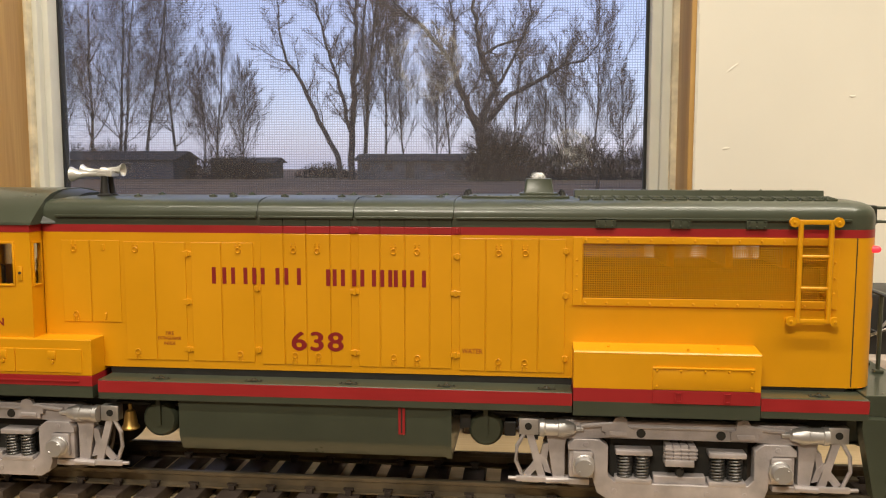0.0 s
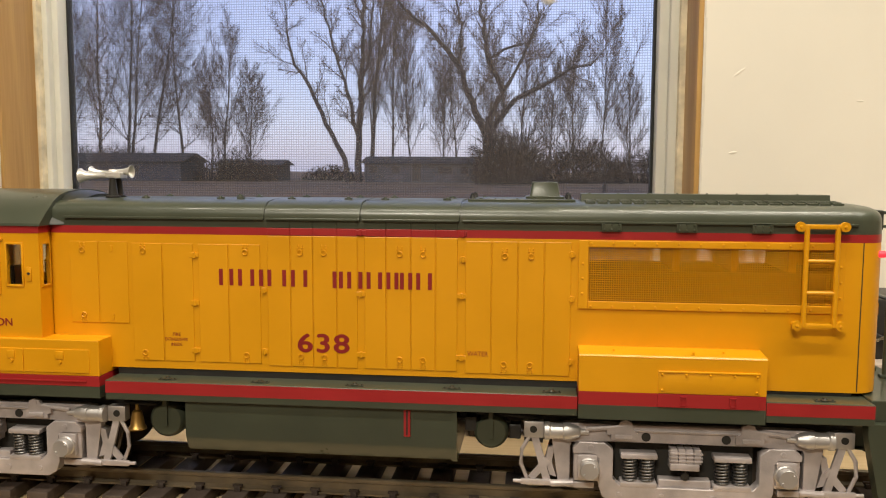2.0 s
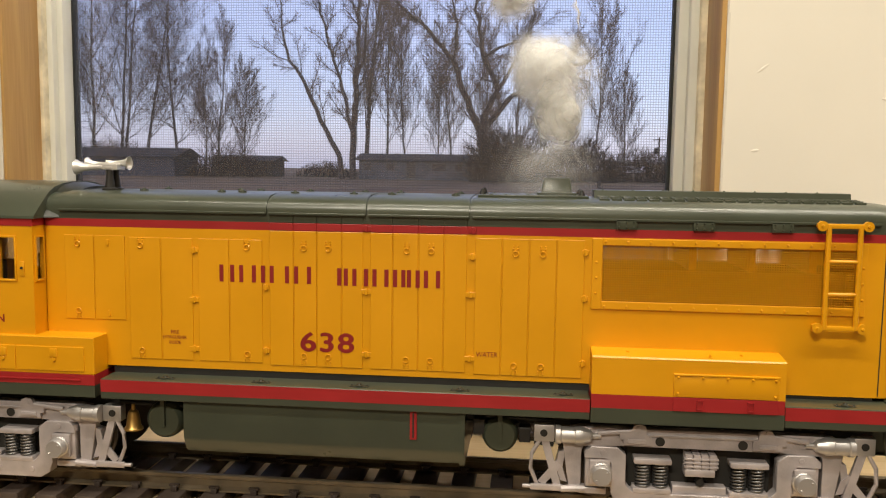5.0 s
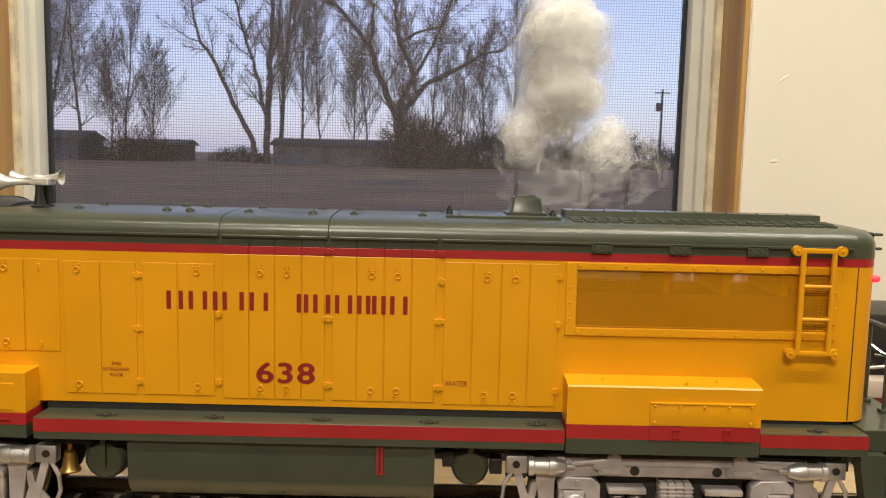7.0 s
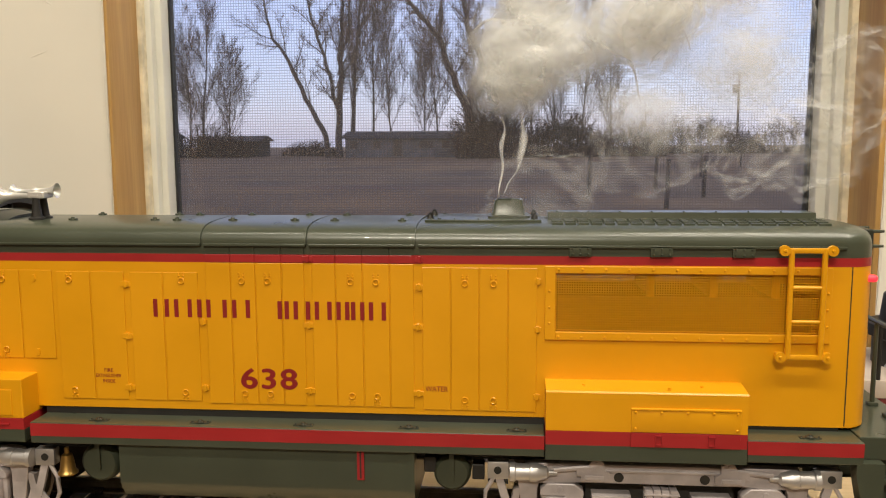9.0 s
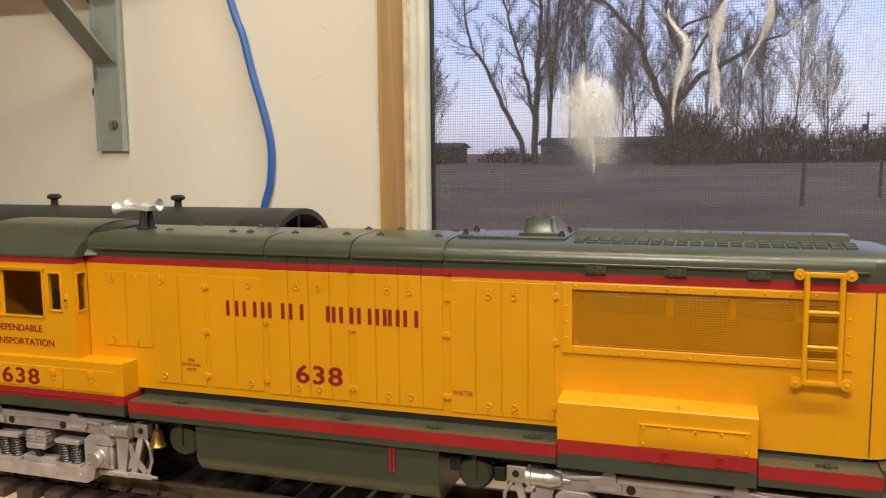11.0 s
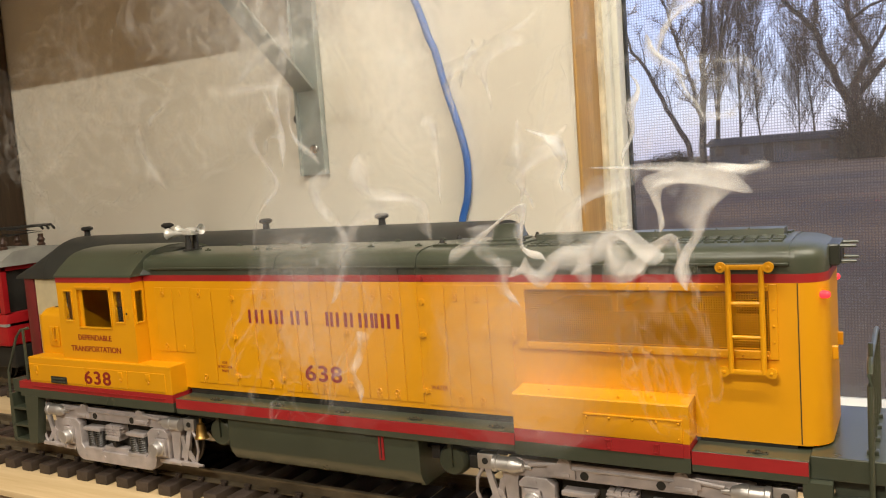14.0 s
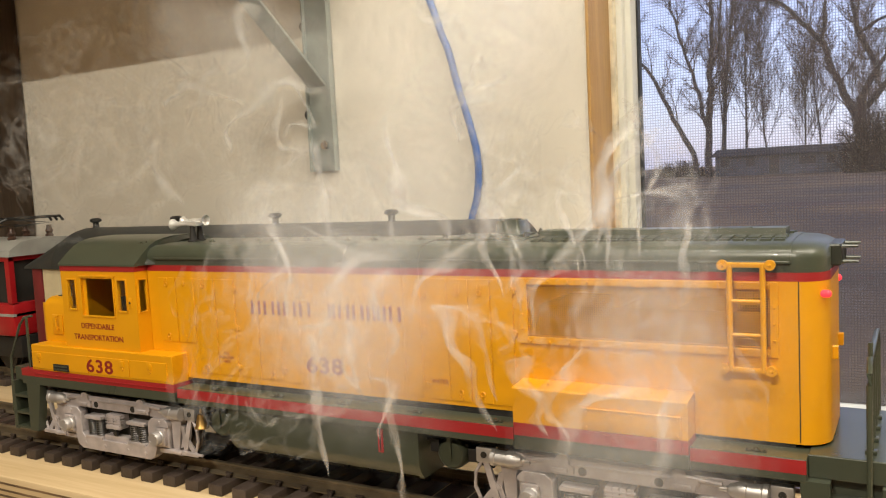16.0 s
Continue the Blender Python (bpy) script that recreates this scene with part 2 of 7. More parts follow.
def wall_with_window():
    bm = bmesh.new()
    x0, x1, zb, zt = ROOM[0], ROOM[1], -1.0, ROOM[3]
    box(bm, x0, WIN_L, WALL_Y, WALL_Y + 0.115, zb, zt)
    box(bm, WIN_R, x1, WALL_Y, WALL_Y + 0.115, zb, zt)
    box(bm, WIN_L, WIN_R, WALL_Y, WALL_Y + 0.115, zb, WIN_B)
    box(bm, WIN_L, WIN_R, WALL_Y, WALL_Y + 0.115, WIN_T, zt)
    return tagged(part("wall_north", bm, FOAM, smooth=False), "white foam board wall with small dents", "wall", kind="structure")


wall_with_window()
# the remaining room surfaces are unseen, added dark to limit fill light
for nm, (a, b, c, d) in {"wall_south": (ROOM[0], ROOM[1], ROOM[2] - 0.1, ROOM[2]), "wall_west": (ROOM[0] - 0.1, ROOM[0], ROOM[2] - 0.1, WALL_Y + 0.115),
                         "wall_east": (ROOM[1], ROOM[1] + 0.1, ROOM[2] - 0.1, WALL_Y + 0.115)}.items():
    bm = bmesh.new()
    box(bm, a, b, c, d, -1.0, ROOM[3])
    tagged(part(nm, bm, PANEL, smooth=False), "unseen brown wall added to close the room and cut bounced light", "wall", kind="structure")
bm = bmesh.new()
box(bm, ROOM[0], ROOM[1], ROOM[2], WALL_Y, -1.1, -1.0)
tagged(part("floor", bm, FLOOR, smooth=False), "unseen floor, kept dark to cut bounced light", "floor", kind="structure")
bm = bmesh.new()
box(bm, ROOM[0], ROOM[1], ROOM[2], WALL_Y + 0.115, ROOM[3], ROOM[3] + 0.1)
tagged(part("ceiling", bm, CEILING, smooth=False), "unseen ceiling, toned down to cut bounced light", "ceiling", kind="structure")


def window():
    w = thing("window_1", "white vinyl window in a pine reveal with insect screen", "window", kind="structure")
    for x, s in ((WIN_L, 0.78), (WIN_R, -1.1)):
        bm = bmesh.new()
        box(bm, x - s * 0.0, x + s * 0.004, WALL_Y - 0.001, WALL_Y + 0.058, WIN_B, WIN_T, 0.0008)
        part("jamb", bm, STUD, w, "varnished pine reveal board")
        bm = bmesh.new()
        box(bm, x + s * 0.001, x + s * 0.009, WALL_Y + 0.054, WALL_Y + 0.088, WIN_B, WIN_T, 0.0012)
        part("filler_strip", bm, CAULK, w, "uneven yellowed filler")
        bm = bmesh.new()
        box(bm, x + s * 0.008, x + s * 0.016, WALL_Y + 0.062, WALL_Y + 0.092, WIN_B, WIN_T, 0.0015)
        box(bm, x + s * 0.0155, x + s * 0.024, WALL_Y + 0.070, WALL_Y + 0.094, WIN_B, WIN_T, 0.0015)
        part("window_frame", bm, VINYL, w)
        bm = bmesh.new()
        box(bm, x + s * 0.0235, x + s * 0.0262, WALL_Y + 0.086, WALL_Y + 0.095, WIN_B, WIN_T)
        part("gasket", bm, GASKET, w, "black rubber glazing strip")
    for z0, z1 in ((WIN_B, WIN_B + 0.03), (WIN_T - 0.03, WIN_T)):
        bm = bmesh.new()
        box(bm, WIN_L + 0.009, WIN_R - 0.009, WALL_Y + 0.06, WALL_Y + 0.094, z0, z1, 0.001)
        part("window_rail", bm, VINYL, w)
    bm = bmesh.new()
    box(bm, WIN_L + 0.0185, WIN_R - 0.024, WALL_Y + 0.0965, WALL_Y + 0.1, WIN_B + 0.02, WIN_T - 0.02)
    g = part("pane", bm, GLASS, w)
    g.visible_shadow = False
    bm = bmesh.new()
    vs = [bm.verts.new(p) for p in ((WIN_L + 0.0185, WALL_Y + 0.09, WIN_B + 0.02), (WIN_R - 0.024, WALL_Y + 0.09, WIN_B + 0.02), (WIN_R - 0.024, WALL_Y + 0.09, WIN_T - 0.02), (WIN_L + 0.0185, WALL_Y + 0.09, WIN_T - 0.02))]
    bm.faces.new(vs)
    s = part("insect_screen", bm, SCREEN, w, "fine grey woven insect screen", smooth=False)
    s.visible_shadow = False


window()
# ---- table ----
TABLE_FRONT = 0.398
bm = bmesh.new()
box(bm, -2.0, 1.4, TABLE_FRONT, WALL_Y - 0.002, -0.019, 0.0, 0.001)
table = tagged(part("train_table", bm, PLYWOOD), "pale pine board shelf carrying the model railway", "shelf")
PLY_DARK = mat("dark_ply_line", (0.20, 0.12, 0.06), 0.7, vary=0.3, scale=30)
for z in (-0.0055, -0.011, -0.0155):
    bm = bmesh.new()
    box(bm, -2.0, 1.4, TABLE_FRONT - 0.0003, TABLE_FRONT + 0.002, z - 0.0008, z + 0.0008)
    part("ply_layer", bm, PLY_DARK, table, smooth=False)
bm = bmesh.new()
box(bm, -2.0, 1.4, TABLE_FRONT + 0.03, TABLE_FRONT + 0.07, -0.11, -0.0195, 0.001)
part("support_rail", bm, STUD, table)

# ---- track ----
RAIL_TOP, TIE_TOP = 0.0166, 0.008
CENTRE_Y, BACK_Y = 0.478, 0.632


def track(y, x0, x1, seed):
    rng = random.Random(seed)
    t = thing("railway_track", "tarnished brass rails on dark brown plastic sleepers", "track", pose(0, y, 0), "tracks on the board")
    for s in (-1, 1):
        bm = bmesh.new()
        yc = s * 0.0242
        prism_x(bm, [(yc - 0.0045, TIE_TOP), (yc + 0.0045, TIE_TOP), (yc + 0.0045, TIE_TOP + 0.001), (yc + 0.0009, TIE_TOP + 0.002), (yc + 0.0009, RAIL_TOP - 0.0027),
                     (yc + 0.0018, RAIL_TOP - 0.0022), (yc + 0.0018, RAIL_TOP - 0.0004), (yc + 0.0012, RAIL_TOP), (yc - 0.0012, RAIL_TOP), (yc - 0.0018, RAIL_TOP - 0.0004),
                     (yc - 0.0018, RAIL_TOP - 0.0022), (yc - 0.0009, RAIL_TOP - 0.0027), (yc - 0.0009, TIE_TOP + 0.002), (yc - 0.0045, TIE_TOP + 0.001)], x0, x1)
        part("rail", bm, RAIL_BRASS, t, smooth=False)
    bm = bmesh.new()
    box(bm, -0.0065, 0.0065, -0.045, 0.045, 0, TIE_TOP, 0.0009)
    for s in (-1, 1):
        for e in (-1, 1):
            yy = s * 0.0242 + e * 0.0058
            box(bm, -0.0018, 0.0018, yy - 0.0016, yy + 0.0016, TIE_TOP, TIE_TOP + 0.0032, 0.0004)
            box(bm, -0.0028, 0.0028, yy - 0.001, yy + 0.001, TIE_TOP + 0.0028, TIE_TOP + 0.0040)
    first = part("sleeper", bm, TIE_BROWN, t)
    x, n = x0 + 0.01, 0
    first.location = (x, 0, 0)
    while x < x1 - 0.02:
        x += 0.0228
        o = new("sleeper", first.data)
        o.parent = t
        o.location = (x + rng.uniform(-0.0004, 0.0004), rng.uniform(-0.0004, 0.0004), 0)
    return t


track(CENTRE_Y, -1.25, 0.75, 1)
track(BACK_Y, -1.6, 0.75, 2)

# ---- locomotive, in millimetres, then scaled ----
HY = -34.5      # near side of the hood
SY = -49.4      # near edge of the sill


def mm(name, bm, material, parent, label="", smooth=True):
    bmesh.ops.scale(bm, vec=(0.001, 0.001, 0.001), verts=bm.verts[:])
    return part(name, bm, material, parent, label, smooth)


def one_box(name, dims, material, parent, bevel=0.0, label=""):
    bm = bmesh.new()
    box(bm, *dims, bevel)
    return mm(name, bm, material, parent, label, smooth=False)


def prism_z(bm, outline, z0, z1):
    a = [bm.verts.new((x, y, z0)) for x, y in outline]
    b = [bm.verts.new((x, y, z1)) for x, y in outline]
    bm.faces.new(a[::-1])
    bm.faces.new(b)
    for i in range(len(outline)):
        j = (i + 1) % len(outline)
        bm.faces.new((a[i], a[j], b[j], b[i]))


def rounded_end(x0, x1, half, r, steps=8):
    """Outline in x and y, square at x0 and rounded at x1."""
    s = 1 if x1 > x0 else -1
    pts = [(x0, -half)]
    for i in range(steps + 1):
        a = math.pi / 2 * i / steps
        pts.append((x1 - s * r + s * r * math.sin(a), -half + r - r * math.cos(a)))
    pts += [(x, -y) for x, y in pts[::-1]]
    return pts


def rivets(bm, pts, r=0.55, along=(0, -1, 0)):
    for p in pts:
        p = Vector(p)
        cyl(bm, p, p + Vector(along) * r, r, r * 0.5, 6)


def text_mesh(body, size):
    c = bpy.data.curves.new("lettering", "FONT")
    c.body, c.size, c.align_x, c.align_y, c.extrude = body, size, "CENTER", "BOTTOM", 0.00008
    ob = bpy.data.objects.new("lettering", c)
    scene.collection.objects.link(ob)
    bpy.context.view_layer.update()
    me = bpy.data.meshes.new_from_object(ob.evaluated_get(bpy.context.evaluated_depsgraph_get()))
    bpy.data.objects.remove(ob)
    return me


def lettering(body, x0, x1, z0, z1, y, material, parent, bold=0.0, label=""):
    """Words set on the side of the model between x0 and x1 (mm)."""
    me = text_mesh(body, 0.01)
    co = np.array([v.co[:] for v in me.vertices])
    lo, hi = co.min(0), co.max(0)
    for v in me.vertices:
        u = (v.co.x - lo[0]) / (hi[0] - lo[0])
        w = (v.co.y - lo[1]) / (hi[1] - lo[1])
        v.co = ((x0 + u * (x1 - x0)) / 1000, (y - 0.12 + (0.1 if v.co.z < 0 else 0.0)) / 1000, (z0 + w * (z1 - z0)) / 1000)
    if bold:
        # thicken the strokes with copies set a hair to each side and each a hair further out
        n0 = len(me.vertices)
        vs = [v.co[:] for v in me.vertices]
        fs = [tuple(p.vertices) for p in me.polygons]
        av, af = [], []
        for k, (dx, dz) in enumerate(((0, 0), (-bold, 0), (bold, 0), (0, -bold * 0.6), (0, bold * 0.6))):
            av += [(a + dx / 1000, b - 0.00001 * k, c + dz / 1000) for a, b, c in vs]
            af += [tuple(q + n0 * k for q in f) for f in fs]
        me = bpy.data.meshes.new("lettering")
        me.from_pydata(av, [], af)
        me.update()
    me.materials.append(material)
    ob = new("lettering", me)
    ob.parent = parent
    if label:
        tagged(ob, label)
    return ob


def strokes(bm, x, w, z0, z1, shape, t, y):
    """One plain mark of the big livery lettering: upright bars, a ring or a bar pair."""
    if shape == "bar":
        box(bm, x, x + t, y - 0.14, y, z0, z1)
    elif shape == "pair":
        box(bm, x, x + t, y - 0.14, y, z0, z1)
        box(bm, x + w - t, x + w, y - 0.14, y, z0, z1)
    elif shape == "ring":
        n, cx, cz = 20, x + w / 2, (z0 + z1) / 2
        o = [(cx + w / 2 * math.cos(6.2832 * i / n), cz + (z1 - z0) / 2 * math.sin(6.2832 * i / n)) for i in range(n)]
        q = [(cx + (w / 2 - t) * math.cos(6.2832 * i / n), cz + ((z1 - z0) / 2 - t) * math.sin(6.2832 * i / n)) for i in range(n)]
        va = [bm.verts.new((a, y - 0.14, b)) for a, b in o]
        vb = [bm.verts.new((a, y - 0.14, b)) for a, b in q]
        for i in range(n):
            j = (i + 1) % n
            bm.faces.new((va[i], va[j], vb[j], vb[i]))


loco = thing("model_locomotive", "yellow and grey-green model diesel locomotive with red stripes", "model train", pose(0, CENTRE_Y, 0))


def roof_outline(half, z0, top):
    return [(-half, z0), (-half, 167.5), (-half + 0.8, 170.4), (-half + 3.4, 172.8), (-half + 8, 174.4), (-half + 16, top - 0.3), (-6, top),
            (6, top), (half - 16, top - 0.3), (half - 8, 174.4), (half - 3.4, 172.8), (half - 0.8, 170.4), (half, 167.5), (half, z0)]


def hood():
    h = 34.5
    bm = bmesh.new()
    box(bm, -273.5, 24, -h, h, 80, 156.6)
    body = mm("hood", bm, YELLOW, loco, "yellow painted hood side")
    bm = bmesh.new()
    prism_z(bm, rounded_end(24, 180, h, 14), 78.2, 122)
    mm("rear_hood", bm, YELLOW, loco)
    for s in (-1, 1):
        bm = bmesh.new()
        for d in ((24, 28.2, 122, 156.6), (154.6, 168, 122, 156.6), (28.2, 154.6, 122, 123.6), (28.2, 154.6, 152.6, 156.6)):
            box(bm, d[0], d[1], s * h, s * (h - 2), d[2], d[3])
        mm("grille_wall", bm, YELLOW, loco)
    bm = bmesh.new()
    prism_z(bm, rounded_end(160, 180, h - 0.02, 14), 122, 156.6)
    mm("rear_end", bm, YELLOW, loco)
    one_box("rear_seam", (166.9, 167.4, -h - 0.12, -h + 0.5, 79, 156.6), DARK, loco)
    # stripe and roof
    bm = bmesh.new()
    prism_z(bm, rounded_end(-273.5, 180, h + 0.06, 14), 156.6, 160.8)
    mm("stripe", bm, RED, loco, "red painted stripe")
    bm = bmesh.new()
    prism_x(bm, roof_outline(h, 160.8, 175.6), -273.5, 166)
    mm("roof", bm, GREEN, loco, "grey-green painted roof")
    # rounded rear of the roof
    bm = bmesh.new()
    rings = []
    for f, inset in ((166, 0), (171, 0.8), (175, 3.0), (178, 6.5), (179.6, 11)):
        out = roof_outline(h, 160.8, 175.6)
        k = (h - inset) / h
        rings.append([bm.verts.new((f, y * k, 160.8 + (z - 160.8) * (1 - inset * 0.012) - (0 if z < 170 else inset * 0.16))) for y, z in out])
    for a, b in zip(rings, rings[1:]):
        for i in range(len(a)):
            j = (i + 1) % len(a)
            bm.faces.new((a[i], a[j], b[j], b[i]))
    bm.faces.new(rings[-1])
    mm("roof_end", bm, GREEN, loco)
    # roof hatches with lips
    for x0, x1, lip in ((-265, -148.4, 0.9), (-147.2, -94.6, 1.3), (-93.6, -40.2, 1.3), (-38.9, 164, 0.7)):
        bm = bmesh.new()
        o = [(y * (1 + lip / 36), 166 + (z - 166) * 1.03 + lip * 0.25) for y, z in roof_outline(h, 165.4, 175.6)]
        prism_x(bm, o, x0, x1)
        hatch = mm("roof_hatch", bm, GREEN, loco)
        for s in (-1, 1):
            one_box("hatch_lip", (x0 + 0.3, x1 - 0.3, *sorted((s * (h + 0.2), s * (h + lip + 0.9))), 165.0, 166.3), GREEN, hatch, 0.25)
    for x in (-225, -180, -168, -138, -105, -84, -49, -30):
        for s in (-1, 1):
            bm = bmesh.new()
            cyl(bm, (x, s * 16, 175.6), (x, s * 16, 177.6), 1.4, 0.9, 10)
            box(bm, x - 2.2, x + 2.2, s * 16 - 0.7, s * 16 + 0.7, 175.6, 176.8)
            mm("lifting_lug", bm, GREEN, loco)
    # black strip standing in for the shade between the hood and the walkway
    one_box("shadow_gap", (-236, 165, -h + 0.8, h - 0.8, 76, 80), BLACK, loco)
    return body


hood_body = hood()


def latch(bm, x, z, up=1):
    """A low ring latch with two studs, standing on a door."""
    n = 12
    for i in range(n):
        a, b = 6.2832 * i / n, 6.2832 * (i + 1) / n
        cyl(bm, (x + 1.45 * math.cos(a), HY - 0.8, z + 1.45 * math.sin(a)), (x + 1.45 * math.cos(b), HY - 0.8, z + 1.45 * math.sin(b)), 0.4, seg=5)
    for s in (-1, 1):
        ball(bm, (x + s * 1.2, HY - 0.6, z + up * 2.7), 0.62, sub=1)
        ball(bm, (x + s * 1.2, HY - 0.6, z + up * 4.0), 0.5, sub=1)


def hinge(x, z, wide=5.4):
    """A strap hinge: two flat leaves about a squared knuckle."""
    bm = bmesh.new()
    for s in (-1, 1):
        box(bm, x + s * 0.75, x + s * wide / 2, HY - 0.85, HY, z - 1.25, z + 1.25, 0.15)
    box(bm, x - 0.75, x + 0.75, HY - 1.15, HY, z - 1.75, z + 1.75, 0.25)
    mm("hinge", bm, RED if z > 156 else YELLOW, hood_body, smooth=False)


def doors():
    low, high = 84.4, 151.4
    plain = [(-262.4, -245.7, 105.5, 152), (-245.0, -228.0, 105.5, 152), (-225.5, -207.9, low, high), (-207.2, -189.8, low, high), (-186.5, -169.5, low, high), (-168.8, -151.0, low, high)]
    tall = [(-146.8, -134.0), (-133.4, -121.3), (-120.8, -107.9), (-107.3, -96.2), (-92.2, -80.5), (-79.9, -66.9), (-66.3, -53.4), (-52.8, -41.2)]
    latches = {0: (-254.9, 110), 2: (-218.9, 89), 5: (-159.5, 89)}
    for i, (x0, x1, z0, z1) in enumerate(plain):
        bm = bmesh.new()
        box(bm, x0, x1, HY - 0.5, HY, z0, z1, 0.3)
        if i in latches:
            latch(bm, latches[i][0], 147.0, 1)
            latch(bm, latches[i][0], latches[i][1], -1)
        mm("hood_door", bm, YELLOW, loco, smooth=False)
    for i, (x0, x1) in enumerate(tall):
        bm = bmesh.new()
        box(bm, x0, x1, HY - 0.5, HY, 83.4, 156.5, 0.3)
        if i in (1, 2, 5, 6):
            xx = {1: -128.2, 2: -114.9, 5: -72.8, 6: -59.9}[i]
            latch(bm, xx, 147.2, 1)
            latch(bm, xx, 89.0, -1)
        door = mm("hood_door", bm, YELLOW, loco, smooth=False)
        one_box("door_band", (x0, x1, HY - 0.53, HY, 156.7, 160.7), RED, door, 0.2, "red striped top of the door")
        one_box("door_head", (x0, x1, HY - 0.53, HY, 160.9, 166.6), GREEN, door, 0.2, "grey-green head of the door")
    for i, (x0, x1) in enumerate(((-36.8, -23.1), (-22.5, -9.0), (-8.4, 5.0), (5.6, 19.5))):
        bm = bmesh.new()
        box(bm, x0, x1, HY - 0.5, HY, 82.6, 155.0, 0.3)
        if i in (1, 2):
            latch(bm, (-15.8, -1.7)[i - 1], 147.0, 1)
            latch(bm, (-15.8, -1.7)[i - 1], 88.0, -1)
        mm("hood_door", bm, YELLOW, loco, smooth=False)
    for x, zs, w in ((-189, (145, 118, 91), 5.4), (-149, (126, 91.5), 3.4), (-94.3, (125, 91.2, 158.7), 5.4), (-39.0, (124.9, 91), 5.4), (-38.2, (145, 158.7), 3.6), (19.8, (148.5, 124.6, 90.5), 3.4), (-237.5, (148, 109), 2.0)):
        for z in zs:
            hinge(x, z, w)


doors()


def grille():
    for s in (-1, 1):
        bm = bmesh.new()
        y = s * 34.5
        ya, yb = y, y + s * 1.1
        for d in ((23.3, 28.4, 119.6, 156.2), (154.4, 158.2, 119.6, 156.2), (28.4, 154.4, 152.6, 156.2), (28.4, 154.4, 119.6, 123.8)):
            box(bm, d[0], d[1], min(ya, yb), max(ya, yb), d[2], d[3], 0.3)
        pts = [(x, yb, z) for x in np.arange(30, 157, 11.2) for z in (154.6, 121.3)] + [(x, yb, z) for x in (25.5, 156.4) for z in (128, 136, 144)]
        rivets(bm, pts, 0.7, (0, s, 0))
        mm("grille_frame", bm, YELLOW, loco, smooth=False)
        # woven wires
        v, f = [], []

        def bar(x0, x1, z0, z1, y0, y1):
            n = len(v)
            v.extend([(x, yy, z) for x in (x0, x1) for yy in (y0, y1) for z in (z0, z1)])
            f.extend([tuple(n + k for k in q) for q in ((0, 1, 3, 2), (4, 6, 7, 5), (0, 4, 5, 1), (2, 3, 7, 6), (0, 2, 6, 4), (1, 5, 7, 3))])
        x = 28.6
        while x < 154.4:
            bar(x, x + 0.4, 123.7, 152.7, y - s * 0.9, y - s * 0.4)
            x += 1.2
        z = 124.4
        while z < 152.4:
            bar(28.3, 154.5, z, z + 0.4, y - s * 0.5, y - s * 0.05)
            z += 1.2
        me = bpy.data.meshes.new("grille_screen")
        me.from_pydata([(a / 1000, b / 1000, c / 1000) for a, b, c in v], [], f)
        me.update()
        me.materials.append(YELLOW)
        ob = new("grille_screen", me)
        ob.parent = loco
        tagged(ob, "yellow woven wire grille")
    # backing added behind the wires; its near-black colour stands in for shade
    one_box("radiator_core", (30, 153, -24, 24, 122.2, 139.5), mat("shade_black_backing", (0.016, 0.009, 0.004), 0.85), loco, 0.5)
    for x in (74, 104, 134):
        one_box("core_post", (x, x + 3.5, -24, 24, 139.5, 156.5), YELLOW, loco)
    for x in (40, 78.5, 116.7):
        bm = bmesh.new()
        box(bm, x - 5.2, x + 5.2, HY - 1.6, HY, 160.9, 165.9, 0.2)
        rivets(bm, [(x + a, HY - 1.6, b) for a in (-3.8, 0, 3.8) for b in (162.1, 164.8)], 0.6)
        mm("roof_clip", bm, GREEN, loco)


grille()


def ladder():
    y = HY - 6
    bm = bmesh.new()
    for x in (137.2, 152.2):
        tube(bm, [(x, y, 113.6), (x, y, 165.6)], 1.35, 10)
    lad = mm("ladder", bm, YELLOW, loco, "yellow painted side ladder")
    for z in (131.2, 147.5):
        bm = bmesh.new()
        tube(bm, [(137.2, y, z), (152.2, y, z)], 1.0, 10)
        mm("rung", bm, YELLOW, lad)
    for z in (165.0, 114.2):
        bm = bmesh.new()
        box(bm, 135.5, 153.8, y - 0.9, y + 0.9, z - 1.2, z + 1.2, 0.3)
        for x in (133.9, 155.5):
            cyl(bm, (x, y + 1.1, z), (x, y - 1.1, z), 2.5, seg=16)
            cyl(bm, (x, y - 1.1, z), (x, y - 1.7, z), 0.9, 0.6, 8)
            cyl(bm, (x, y + 1.0, z), (x, HY + 0.5, z), 1.2, seg=8)
        mm("ladder_bracket", bm, YELLOW, lad)


ladder()


